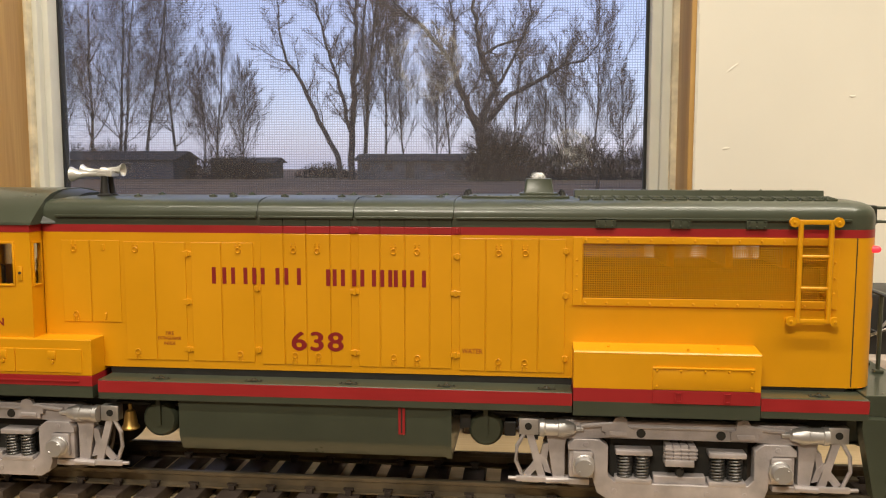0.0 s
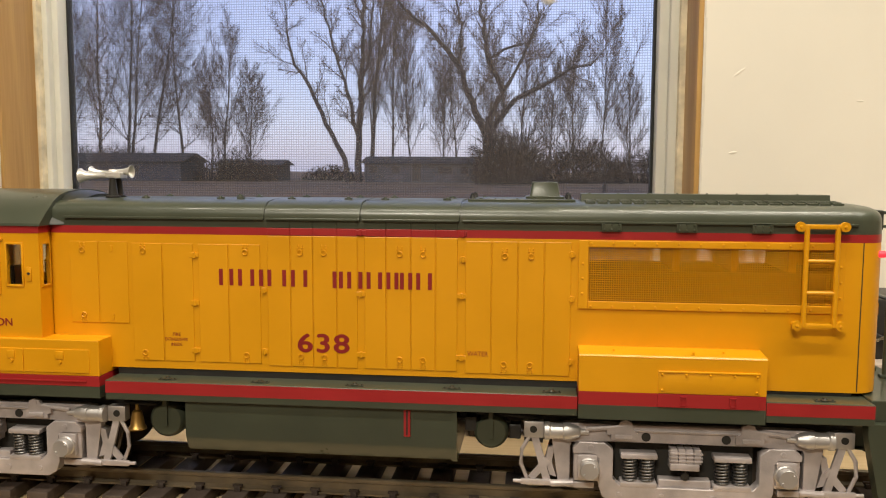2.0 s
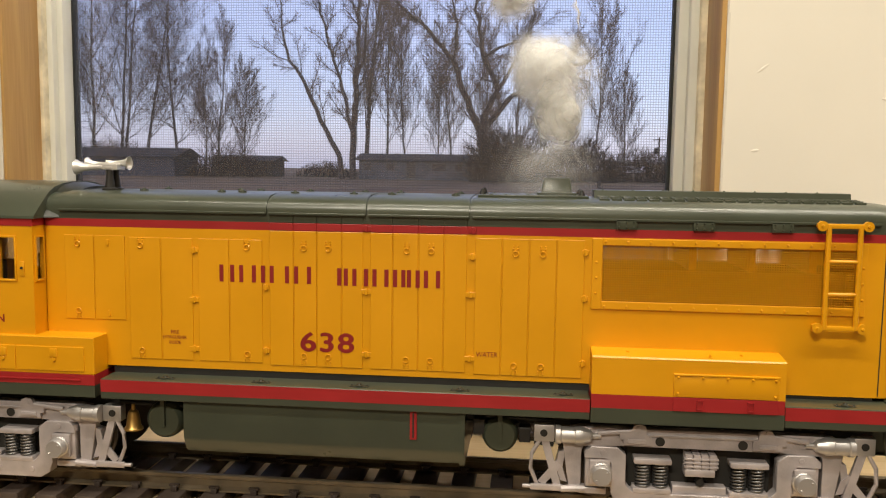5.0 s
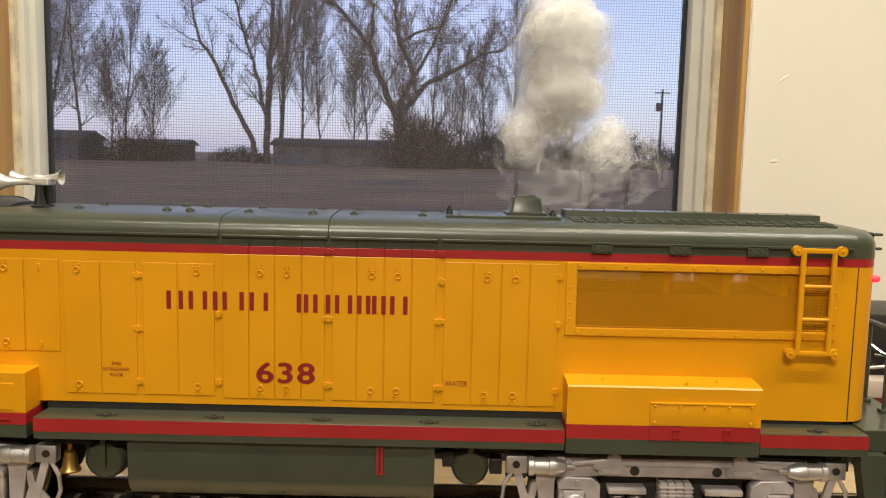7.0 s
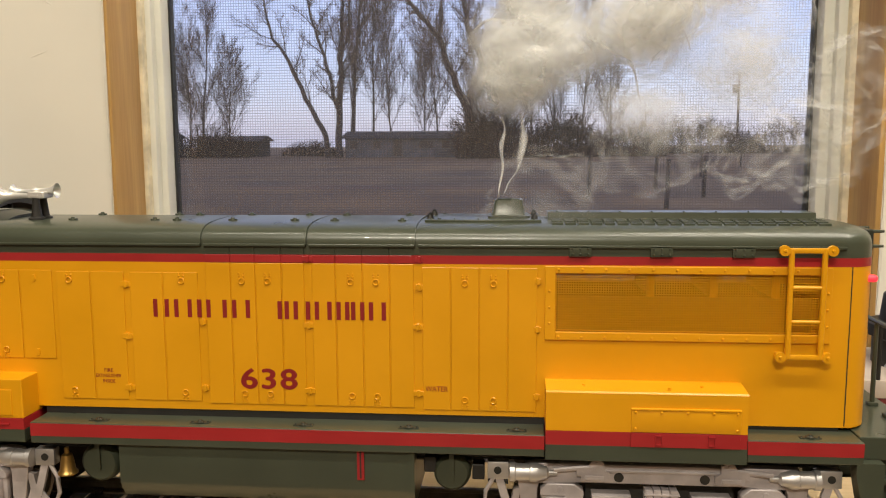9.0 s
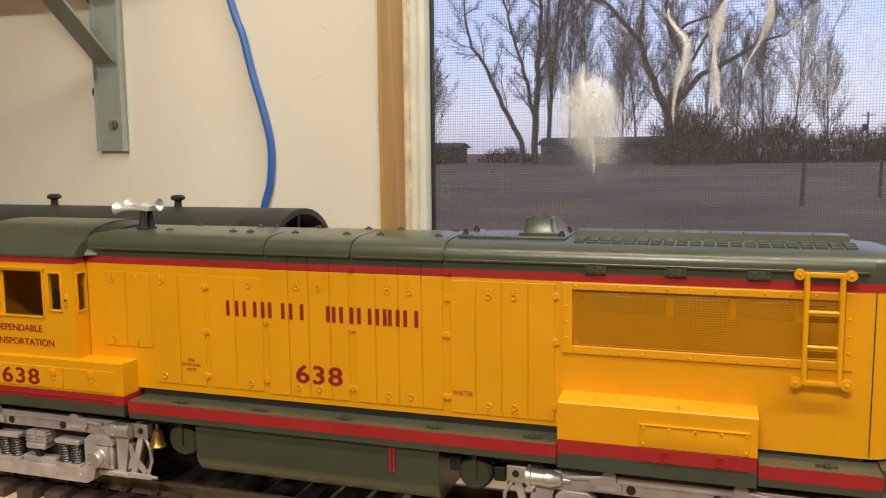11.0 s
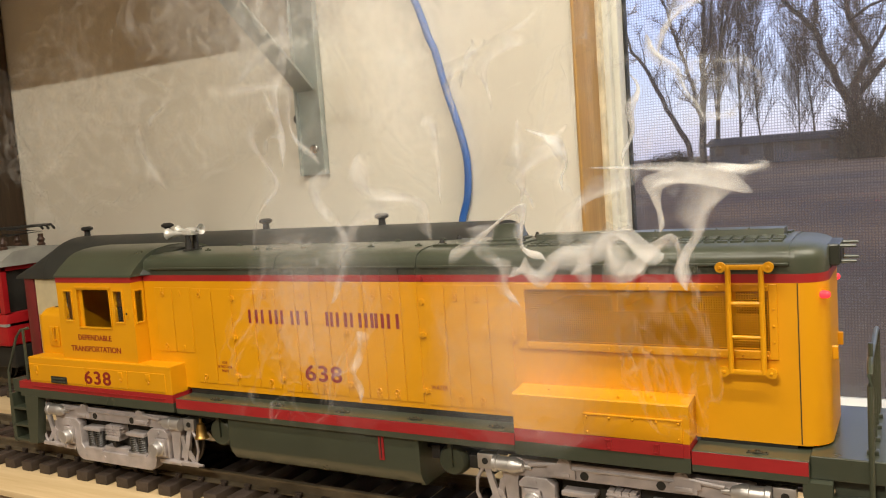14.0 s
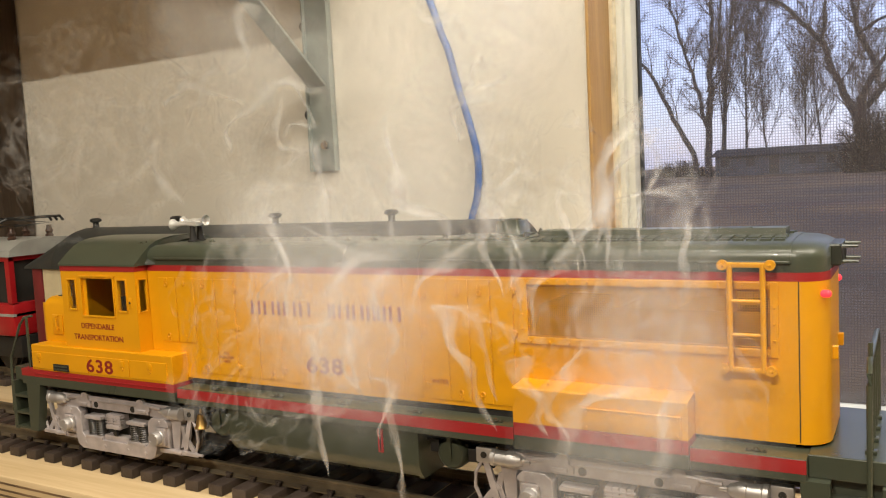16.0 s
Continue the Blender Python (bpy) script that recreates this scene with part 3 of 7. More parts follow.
def roof_things():
    bm = bmesh.new()
    box(bm, -37, 21.8, -19, 19, 175.6, 177.0, 0.3)
    rivets(bm, [(x, -17.6, 177.0) for x in (-34, -22, -10, 18)], 0.6, (0, 0, 1))
    plate = mm("roof_plate", bm, GREEN, loco)
    for p in ((-35, -11), (18.5, -11), (-35, 11), (18.5, 11)):
        bm = bmesh.new()
        cyl(bm, (p[0], p[1], 177), (p[0], p[1], 178.8), 1.9, 1.4, 10)
        ball(bm, (p[0], p[1], 179.2), 1.2, sub=1)
        mm("plate_bolt", bm, BLACK, plate)
    # tapered exhaust stack, open on top
    bm = bmesh.new()
    rings = []
    for hx, hy, z in ((10.8, 10.8, 176.8), (10.8, 10.8, 178.2), (8.6, 8.6, 178.5), (8.4, 8.4, 178.8), (7.2, 7.2, 186.0), (6.9, 6.9, 186.3), (5.8, 5.8, 186.2), (5.6, 5.6, 179.5)):
        ring = []
        r = hx * 0.2
        for cx, cy, a0 in ((1, 1, 0), (-1, 1, 90), (-1, -1, 180), (1, -1, 270)):
            for k in range(4):
                a = radians(a0 + 30 * k)
                ring.append(bm.verts.new((5.2 + cx * (hx - r) + r * math.cos(a), cy * (hy - r) + r * math.sin(a), z)))
        rings.append(ring)
    for a, b in zip(rings, rings[1:]):
        for i in range(len(a)):
            bm.faces.new((a[i], a[(i + 1) % len(a)], b[(i + 1) % len(a)], b[i]))
    bm.faces.new(rings[-1])
    mm("exhaust_chimney", bm, GREEN, loco, "tapered grey-green smoke stack")
    # radiator fan cover and slatted gratings beside it
    bm = bmesh.new()
    prism_x(bm, [(-8, 175.4), (-7, 180.0), (7, 180.0), (8, 175.4)], 25.4, 158.6)
    rivets(bm, [(x, -5.6, 180.0) for x in np.arange(30, 156, 16)], 0.7, (0, 0, 1))
    mm("radiator_cover", bm, GREEN, loco)
    for s in (-1, 1):
        bm = bmesh.new()
        for x in np.arange(27, 157, 6.4):
            for k in range(4):
                yy = s * (10.5 + 4.2 * k)
                zz = 176.6 - 0.22 * k - (0.35 if k > 2 else 0)
                box(bm, x, x + 5.2, yy - 1.2, yy + 1.2, zz - 0.8, zz + 0.55, 0.15)
        mm("roof_grating", bm, GREEN, loco)
    # rear headlight and number box
    one_box("rear_headlight_box", (176, 184.0, -15, 15, 162.0, 172.5), FAIRING, loco, 0.8)
    one_box("headlight_recess", (180, 184.4, -12.5, -5.5, 164, 170.5), BLACK, loco, 0.3)
    one_box("headlight_recess", (180, 184.4, 5.5, 12.5, 164, 170.5), BLACK, loco, 0.3)
    bm = bmesh.new()
    for z in (163.6, 171.0):
        cyl(bm, (183.5, -9, z), (191, -9, z), 1.0, 0.7, 8)
        cyl(bm, (183.5, 9, z), (191, 9, z), 1.0, 0.7, 8)
    mm("rear_pins", bm, GREEN, loco)
    for s in (-1, 1):
        bm = bmesh.new()
        cyl(bm, (172, s * 27, 150.5), (179.2, s * 29.2, 150.5), 2.0, 1.8, 14)
        ball(bm, (179.2, s * 29.2, 150.5), 1.8, sub=2)
        mm("marker_light", bm, glow("red_marker_glow", (1.0, 0.03, 0.045), 1.1), loco, "glowing red marker lamp")
    one_box("rear_clip", (178.5, 182.5, -18, -15, 117, 123.5), YELLOW, loco, 0.4)
    one_box("rear_clip", (178.5, 182.5, 15, 18, 117, 123.5), YELLOW, loco, 0.4)


roof_things()


def horns():
    bm = bmesh.new()
    for y in (-13.5, -6.5):
        lathe(bm, (-246.5, y, 176.0), (0, 0, 1), [(0, 4.2), (0.8, 4.2), (1.5, 2.8), (9.0, 1.9), (11.5, 1.9)], 14)
    base = mm("horn_post", bm, BLACK, loco)
    bell = [(0, 1.7), (4, 1.7), (5, 1.3), (12, 1.6), (17, 2.3), (20, 3.4), (21.5, 4.4), (21.9, 4.4), (21.3, 3.6), (17, 1.6)]
    for x, y, z, d, k in ((-244.5, -13.5, 188.6, -1, 1.0), (-250.5, -5.5, 190.4, -1, 0.62), (-250.5, -9, 191.2, 1, 0.62)):
        bm = bmesh.new()
        lathe(bm, (x, y, z), (d, 0, 0.0), [(a * k, r * (0.75 + 0.25 * k)) for a, r in bell], 18)
        mm("horn", bm, HORN_SILVER, base, "polished silver air horn")
    one_box("horn_yoke", (-250.5, -241.5, -15, -5, 187.2, 190.8), HORN_SILVER, base, 0.6)


horns()


def sills():
    for name, x0, x1 in (("walkway", -236, 23.4), ("walkway", 118.4, 171.3)):
        w = one_box(name, (x0, x1, SY, -SY, 65.2, 76.1), GREEN, loco, 0.5, "grey-green walkway with a red edge")
        one_box("edge_stripe", (x0 + 0.1, x1 - 0.1, SY - 0.12, -SY + 0.12, 69.0, 75.6), RED, w)
        x = x0 + (34 if name == "walkway" and x0 < 0 else 30)
        while x < x1 - 6:
            bm = bmesh.new()
            box(bm, x - 5, x + 5, -45.4, -42.4, 76.1, 76.5, 0.1)
            lathe(bm, (x, -44, 76.4), (0, 0, 1), [(0, 2.3), (0.4, 2.3), (0.9, 1.2), (1.4, 1.0)], 12)
            rivets(bm, [(x - 4, -44, 76.5), (x + 4, -44, 76.5)], 0.6, (0, 0, 1))
            mm("walkway_latch", bm, FAIRING, w)
            x += 53
    # side box
    bm = bmesh.new()
    prism_x(bm, [(SY - 0.6, 78.9), (SY - 0.6, 97.6), (SY + 0.2, 98.3), (HY + 1, 99.9), (-HY - 1, 99.9), (-SY - 0.2, 98.3), (-SY + 0.6, 97.6), (-SY + 0.6, 78.9)], 23.8, 118)
    b = mm("equipment_box", bm, YELLOW, loco, "yellow equipment box with a bolted panel")
    one_box("box_stripe", (23.8, 118, SY - 0.6, -SY + 0.6, 71.8, 78.9), RED, b)
    one_box("box_foot", (23.8, 118, SY - 0.6, -SY + 0.6, 64.2, 71.8), GREEN, b)
    bm = bmesh.new()
    box(bm, 64, 114.7, SY - 1.3, SY, 79.2, 90.6, 0.25)
    box(bm, 64, 114.7, SY - 1.9, SY, 90.0, 90.9, 0.2)
    rivets(bm, [(x, SY - 1.8, 89.2) for x in (66, 78, 90, 102, 113)] + [(x, SY - 1.3, 81.0) for x in (66, 113)], 0.75)
    mm("bolted_panel", bm, YELLOW, b)
    one_box("panel_stripe", (64, 114.7, SY - 1.25, SY, 71.9, 78.9), RED, b, 0.1)
    for x in (77, 101.5):
        bm = bmesh.new()
        for d in ((-1.7, -1.2, 73.4, 77.6), (1.2, 1.7, 73.4, 77.6), (-1.7, 1.7, 77.2, 77.8), (-1.7, 1.7, 73.0, 73.5)):
            box(bm, x + d[0], x + d[1], SY - 1.9, SY, d[2], d[3])
        mm("panel_catch", bm, RED, b)
    bm = bmesh.new()
    cyl(bm, (82, -46.5, 98.6), (82, -46.5, 100.0), 0.9, 0.7, 8)
    cyl(bm, (42, -42, 98.8), (42, -42, 99.8), 0.8, 0.7, 8)
    cyl(bm, (98, -42, 98.8), (98, -42, 99.8), 0.8, 0.7, 8)
    mm("box_screws", bm, YELLOW, b)
    # box under the cab
    cb = one_box("battery_box", (-398, -239.5, SY + 0.6, -SY - 0.6, 77.6, 98.0), YELLOW, loco, 0.5, "yellow battery box under the cab")
    one_box("battery_stripe", (-413, -239.5, SY + 0.4, -SY - 0.4, 71.9, 77.6), RED, cb, 0.1)
    one_box("battery_foot", (-413, -239.5, SY + 0.6, -SY - 0.6, 65.4, 71.9), GREEN, cb)
    one_box("stripe_ridge", (-396, -247, SY - 0.3, SY + 0.6, 74.4, 75.0), RED, cb)
    for x0, x1 in ((-397, -330), (-329.4, -284), (-283.4, -245)):
        one_box("battery_lid", (x0, x1, SY, SY + 1, 79.4, 92.6), YELLOW, cb, 0.2)
    for x in (-388, -291, -262):
        bm = bmesh.new()
        box(bm, x - 2.2, x + 2.2, SY - 0.7, SY + 0.4, 87, 91.5, 0.2)
        cyl(bm, (x, SY, 85.6), (x, SY - 0.9, 85.6), 1.4, 1.0, 10)
        mm("lid_catch", bm, YELLOW, cb)
    bm = bmesh.new()
    box(bm, -370.8, -352.2, SY - 0.5, SY + 0.5, 78.8, 84.2, 0.2)
    gb = mm("louvre", bm, BLACK, cb)
    for z in (80.2, 82.6):
        one_box("slat", (-369.6, -353.4, SY - 1.0, SY, z - 0.5, z + 0.4), GREEN, gb)


sills()


def pierced_plate(us, vs, holes, place):
    """A wall of one piece over the cuts us and vs with some cells left open; place(u, v, side) gives the points of its two faces."""
    bm = bmesh.new()
    at = {}

    def vert(i, j, side):
        if (i, j, side) not in at:
            at[i, j, side] = bm.verts.new(place(us[i], vs[j], side))
        return at[i, j, side]

    solid = {(i, j) for i in range(len(us) - 1) for j in range(len(vs) - 1)} - set(holes)
    for i, j in solid:
        bm.faces.new([vert(a, b, 0) for a, b in ((i, j), (i + 1, j), (i + 1, j + 1), (i, j + 1))])
        bm.faces.new([vert(a, b, 1) for a, b in ((i, j), (i, j + 1), (i + 1, j + 1), (i + 1, j))])
        for (di, dj), (p, q) in {(-1, 0): ((i, j), (i, j + 1)), (1, 0): ((i + 1, j), (i + 1, j + 1)), (0, -1): ((i, j), (i + 1, j)), (0, 1): ((i, j + 1), (i + 1, j + 1))}.items():
            if (i + di, j + dj) not in solid:
                bm.faces.new((vert(*p, 0), vert(*q, 0), vert(*q, 1), vert(*p, 1)))
    return bm


def cab():
    x0, x1, h = -357, -274, 46
    y = -h
    wins = [(-349.3, -340.7, 128, 150.2), (-333.7, -298.2, 123.4, 151.6), (-293.0, -284.3, 128, 150.6)]
    for s in (-1, 1):
        us = [x0] + [u for a, b, _, _ in wins for u in (a, b)] + [x1]
        vs = [98, 123.4, 128, 150.2, 150.6, 151.6, 157]
        holes = [(2 * k + 1, j) for k, (_, _, z0, z1) in enumerate(wins) for j in range(6) if vs[j] >= z0 and vs[j + 1] <= z1]
        bm = pierced_plate(us, vs, holes, lambda u, v, side: (u, s * (h - 2.2 * side), v))
        side = mm("cab_side", bm, YELLOW, loco, "yellow cab side with three windows", smooth=False)
        for k, (a, b, z0, z1) in enumerate(wins):
            bm = bmesh.new()
            e = 1.1
            yo = sorted((s * h - s * 0.3, s * (h + 0.7)))
            for d in ((a - e, a, z0 - e, z1 + e), (b, b + e, z0 - e, z1 + e), (a, b, z1, z1 + e), (a, b, z0 - e, z0)):
                box(bm, d[0], d[1], yo[0], yo[1], d[2], d[3], 0.15)
            mm("window_frame", bm, YELLOW, side)
            if k != 1:
                g = one_box("pane", (a, b, s * (h - 1.2) - 0.2, s * (h - 1.2) + 0.2, z0, z1), CABGLASS, side)
                g.visible_shadow = False
            else:
                one_box("sliding_sash", (a, a + 3.5, s * (h - 2) - 0.4, s * (h - 2) + 0.4, z0, z1), YELLOW, side)
                one_box("window_rail", (a - 2, b + 3, yo[0] - 0.5 if s < 0 else yo[0], yo[1] + (0.5 if s > 0 else 0), z1 + 1.2, z1 + 2.2), YELLOW, side)
        bm = bmesh.new()
        box(bm, -281.6, -278.8, *sorted((s * h, s * (h + 0.7))), 130, 138, 0.4)
        mm("latch_plate", bm, YELLOW, side)
        bm = bmesh.new()
        cyl(bm, (-280.2, s * (h + 0.5), 134.4), (-280.2, s * (h + 1.1), 134.4), 0.8, seg=10)
        mm("keyhole", bm, DARK, side)
    # end walls, each with a window beside the hood
    for xe, sgn in ((x1, 1), (x0, -1)):
        bm = pierced_plate([-h + 2.2, -43.4, -36.6, 36.6, 43.4, h - 2.2], [98, 127.6, 150.6, 157], [(1, 1), (3, 1)], lambda u, v, side: (xe - sgn * 2 * side, u, v))
        e = mm("cab_end", bm, YELLOW, loco, smooth=False)
        for s in (-1, 1):
            bm = bmesh.new()
            for d in ((35.6, 36.7, 126.8, 151.4), (43.3, 44.4, 126.8, 151.4), (36.7, 43.3, 150.6, 151.4), (36.7, 43.3, 126.8, 127.6)):
                yy = sorted((s * d[0], s * d[1]))
                box(bm, *sorted((xe, xe + sgn * 0.7)), yy[0], yy[1], d[2], d[3])
            mm("window_frame", bm, YELLOW, e)
            g = one_box("pane", (xe - sgn * 1.2 - 0.2, xe - sgn * 1.2 + 0.2, *sorted((s * 36.6, s * 43.4)), 127.6, 150.6), CABGLASS, e)
            g.visible_shadow = False
    one_box("cab_floor", (x0 + 2, x1 - 2, -h + 2.2, h - 2.2, 98.2, 106), mat("cab_brown", (0.10, 0.05, 0.02), 0.7), loco)
    bm = bmesh.new()
    for yy in (-26, 22):
        box(bm, -322, -308, yy - 7, yy + 7, 112, 120, 1.5)
        box(bm, -310, -306, yy - 7, yy + 7, 118, 136, 1.5)
    mm("cab_seats", bm, DARK, loco)
    # band and roof
    one_box("cab_band", (x0 - 0.2, x1 + 0.2, -h - 0.25, h + 0.25, 157, 161.0), RED, loco, 0.0, "red painted band")
    arch = [(-h - 1.0, 161.0), (-h - 0.7, 162.4), (-h + 6, 168.4), (-h + 14, 174.6), (-h + 20, 177.6), (-h + 28, 179.4), (-8, 180.3), (8, 180.3),
            (h - 28, 179.4), (h - 20, 177.6), (h - 14, 174.6), (h - 6, 168.4), (h + 0.7, 162.4), (h + 1.0, 161.0)]
    bm = bmesh.new()
    prism_x(bm, arch, x0 - 1.2, x1 + 1.6)
    mm("cab_roof", bm, GREEN, loco, "grey-green arched cab roof")
    bm = bmesh.new()
    a = [bm.verts.new((x1 + 1.4, q[0] * 0.80, 162 + (q[1] - 162) * 0.98)) for q in arch]
    b = [bm.verts.new((x1 + 13, q[0] * 0.70, 162 + (q[1] - 162) * 0.86)) for q in arch]
    for i in range(len(arch) - 1):
        bm.faces.new((a[i], a[i + 1], b[i + 1], b[i]))
    bm.faces.new(b)
    bm.faces.new(a[::-1])
    mm("roof_fairing", bm, FAIRING, loco, "dark fairing between the cab and the hood roof")
    # low nose
    bm = bmesh.new()
    prism_x(bm, [(-34, 98), (-34, 127), (-32.5, 130.5), (-29, 132.8), (-24, 133.6), (24, 133.6), (29, 132.8), (32.5, 130.5), (34, 127), (34, 98)], -397, -357)
    prism_z(bm, rounded_end(-397, -406, 33.4, 8), 98, 128.5)
    ball(bm, (-396, 0, 122), 9, 1, 3.4, 1.2, 3)
    n = mm("nose", bm, YELLOW, loco, "low yellow nose hood")
    one_box("nose_top", (-392, -360, -25, 25, 133.3, 134.2), GREEN, n, 0.3)
    bm = bmesh.new()
    box(bm, -388, -376, -34.9, -34, 104, 120, 0.3)
    tube(bm, [(-380, -35, 109), (-380, -37.5, 109), (-380, -37.5, 119), (-380, -35, 119)], 0.7, 8)
    mm("nose_hatch", bm, YELLOW, n)


CABGLASS = clear("cab_glass", (0.85, 0.85, 0.85), 0.05)
cab()


def ends():
    # rear platform, steps and railing
    p = one_box("rear_platform", (171.3, 205, -43.5, 43.5, 66, 77), GREEN, loco, 0.5, "grey-green end platform")
    one_box("platform_stripe", (205, 205.4, -43, 43, 68.5, 75.5), RED, p)
    for s in (-1, 1):
        bm = bmesh.new()
        prism(bm, [(168.5, 66), (181, 66), (181, 24.5), (175.5, 24.5), (168.5, 60)], *sorted((s * 49.2, s * 41)))
        mm("step_post", bm, GREEN, p)
        one_box("step_back", (181, 203, *sorted((s * 36, s * 34)), 26, 66), GREEN, p)
        for z, d in ((56, 46), (42, 47.5), (27.5, 49)):
            one_box("step", (180.5, 203, *sorted((s * d, s * 34)), z - 1, z + 1), GREEN, p, 0.3)
        one_box("step_side", (202, 205, *sorted((s * 47, s * 34)), 26, 66), GREEN, p, 0.4)
    rail = p
    for y in (-33, -13, 7, 26):
        bm = bmesh.new()
        tube(bm, [(197, y, 77), (197, y, 121)], 1.2, 8)
        box(bm, 194.5, 199.5, y - 2.4, y + 2.4, 77, 79, 0.4)
        mm("railing_post", bm, GREEN, rail)
    bm = bmesh.new()
    tube(bm, [(197, -46, 48), (197, -46, 112), (197, -44.5, 117), (197, -40, 121), (197, -33, 122), (197, 33, 122), (197, 40, 121), (197, 44.5, 117), (197, 46, 112), (197, 46, 48)], 1.3, 8)
    tube(bm, [(197, -33, 122), (197, -33, 129)], 1.1, 8)
    mm("end_railing", bm, GREEN, rail)
    bm = bmesh.new()
    box(bm, 203, 222, -5, 5, 44, 54, 1)
    box(bm, 218, 230, -7, 2, 42, 58, 2)
    mm("coupler", bm, BLACK, loco)
    # front
    f = one_box("front_platform", (-430, -413, -43.5, 43.5, 66, 77), GREEN, loco, 0.5)
    for s in (-1, 1):
        bm = bmesh.new()
        prism(bm, [(-391, 66), (-408, 66), (-408, 27), (-398, 27)], *sorted((s * 49, s * 42)))
        mm("step_post", bm, GREEN, f)
        for z in (54, 40, 28):
            one_box("step", (-428, -406, *sorted((s * 48, s * 35)), z - 1, z + 1), GREEN, f, 0.3)
        one_box("step_side", (-430, -426, *sorted((s * 48, s * 36)), 26, 66), GREEN, f, 0.4)
        bm = bmesh.new()
        tube(bm, [(-432, s * 46, 40), (-430, s * 46, 84), (-416, s * 45, 112), (-411, s * 44, 118), (-406, s * 40, 119)], 1.1, 8)
        tube(bm, [(-408, s * 44, 77), (-408, s * 44, 119)], 1.1, 8)
        mm("handrail", bm, GREEN, f)
    bm = bmesh.new()
    box(bm, -448, -428, -5, 5, 44, 54, 1)
    mm("coupler", bm, BLACK, loco)


ends()


def underside():
    h = 46.5
    bm = bmesh.new()
    prism_x(bm, [(-h, 64.8), (-h, 45.4), (-h + 1.5, 41.2), (-h + 5, 36.2), (h - 5, 36.2), (h - 1.5, 41.2), (h, 45.4), (h, 64.8)], -191.2, -41)
    t = mm("fuel_tank", bm, GREEN, loco, "grey-green fuel tank with a red sight gauge")
    bm = bmesh.new()
    prism_x(bm, [(-h - 0.8, 65), (-h - 0.8, 45.0), (-h + 0.9, 40.6), (-h + 4.6, 35.4), (h - 4.6, 35.4), (h - 0.9, 40.6), (h + 0.8, 45.0), (h + 0.8, 65)], -43, -40)
    mm("tank_end", bm, GREEN, t)
    one_box("sight_gauge", (-68.6, -65.0, -h - 0.9, -h, 49.8, 64.6), RED, t, 0.2)
    one_box("gauge_slot", (-67.2, -66.4, -h - 1.05, -h - 0.5, 50.8, 64.4), DARK, t)
    one_box("frame_underside", (-405, 168, -30, 30, 56, 65.4), BLACK, loco)
    for x, s in ((-205, 10.5), (-22, 9.5)):
        bm = bmesh.new()
        lathe(bm, (x, -41, 52), (0, 1, 0), [(0, s * 0.8), (1.5, s * 0.95), (4, s), (78, s), (80.5, s * 0.95), (82, s * 0.8)], 26)
        box(bm, x - 1.2, x + 1.2, -42.6, -40, 49, 64)
        mm("air_tank", bm, GREEN, loco)
    bm = bmesh.new()
    lathe(bm, (-221, -43, 47), (0, 0, 1), [(0, 5.0), (0.8, 5.0), (2.2, 4.0), (7, 3.3), (10, 2.6), (11, 1.2), (14, 1.0)], 20)
    mm("bell", bm, BRASS, loco, "small brass bell")
    for x0, x1, y, z, r in ((-40, -12, -36, 58, 1.0), (-30, 6, -36, 61, 1.0), (-232, -190, -36, 60, 1.0), (-4, 6, -40, 50, 1.8)):
        bm = bmesh.new()
        tube(bm, [(x0, y, z), (x1, y, z - 1)], r, 8)
        mm("air_pipe", bm, BLACK, loco)
    one_box("pipe_valve", (-36, -30, -40, -30, 52, 60), BLACK, loco, 0.5)
    one_box("pipe_valve", (-12, -6, -38, -30, 48, 56), BLACK, loco, 0.5)


underside()


def spring(x, y, z0, z1, r, parent):
    bm = bmesh.new()
    n, turns = 112, 8
    tube(bm, [(x + r * math.cos(6.2832 * turns * i / n), y + r * math.sin(6.2832 * turns * i / n), z0 + (z1 - z0) * i / n) for i in range(n + 1)], 0.5, 6)
    mm("spring", bm, SPRING_STEEL, parent)


SPRING_STEEL = mat("dull_spring_steel", (0.17, 0.165, 0.165), 0.42, metal=0.9, vary=0.1)
WHEELS = []


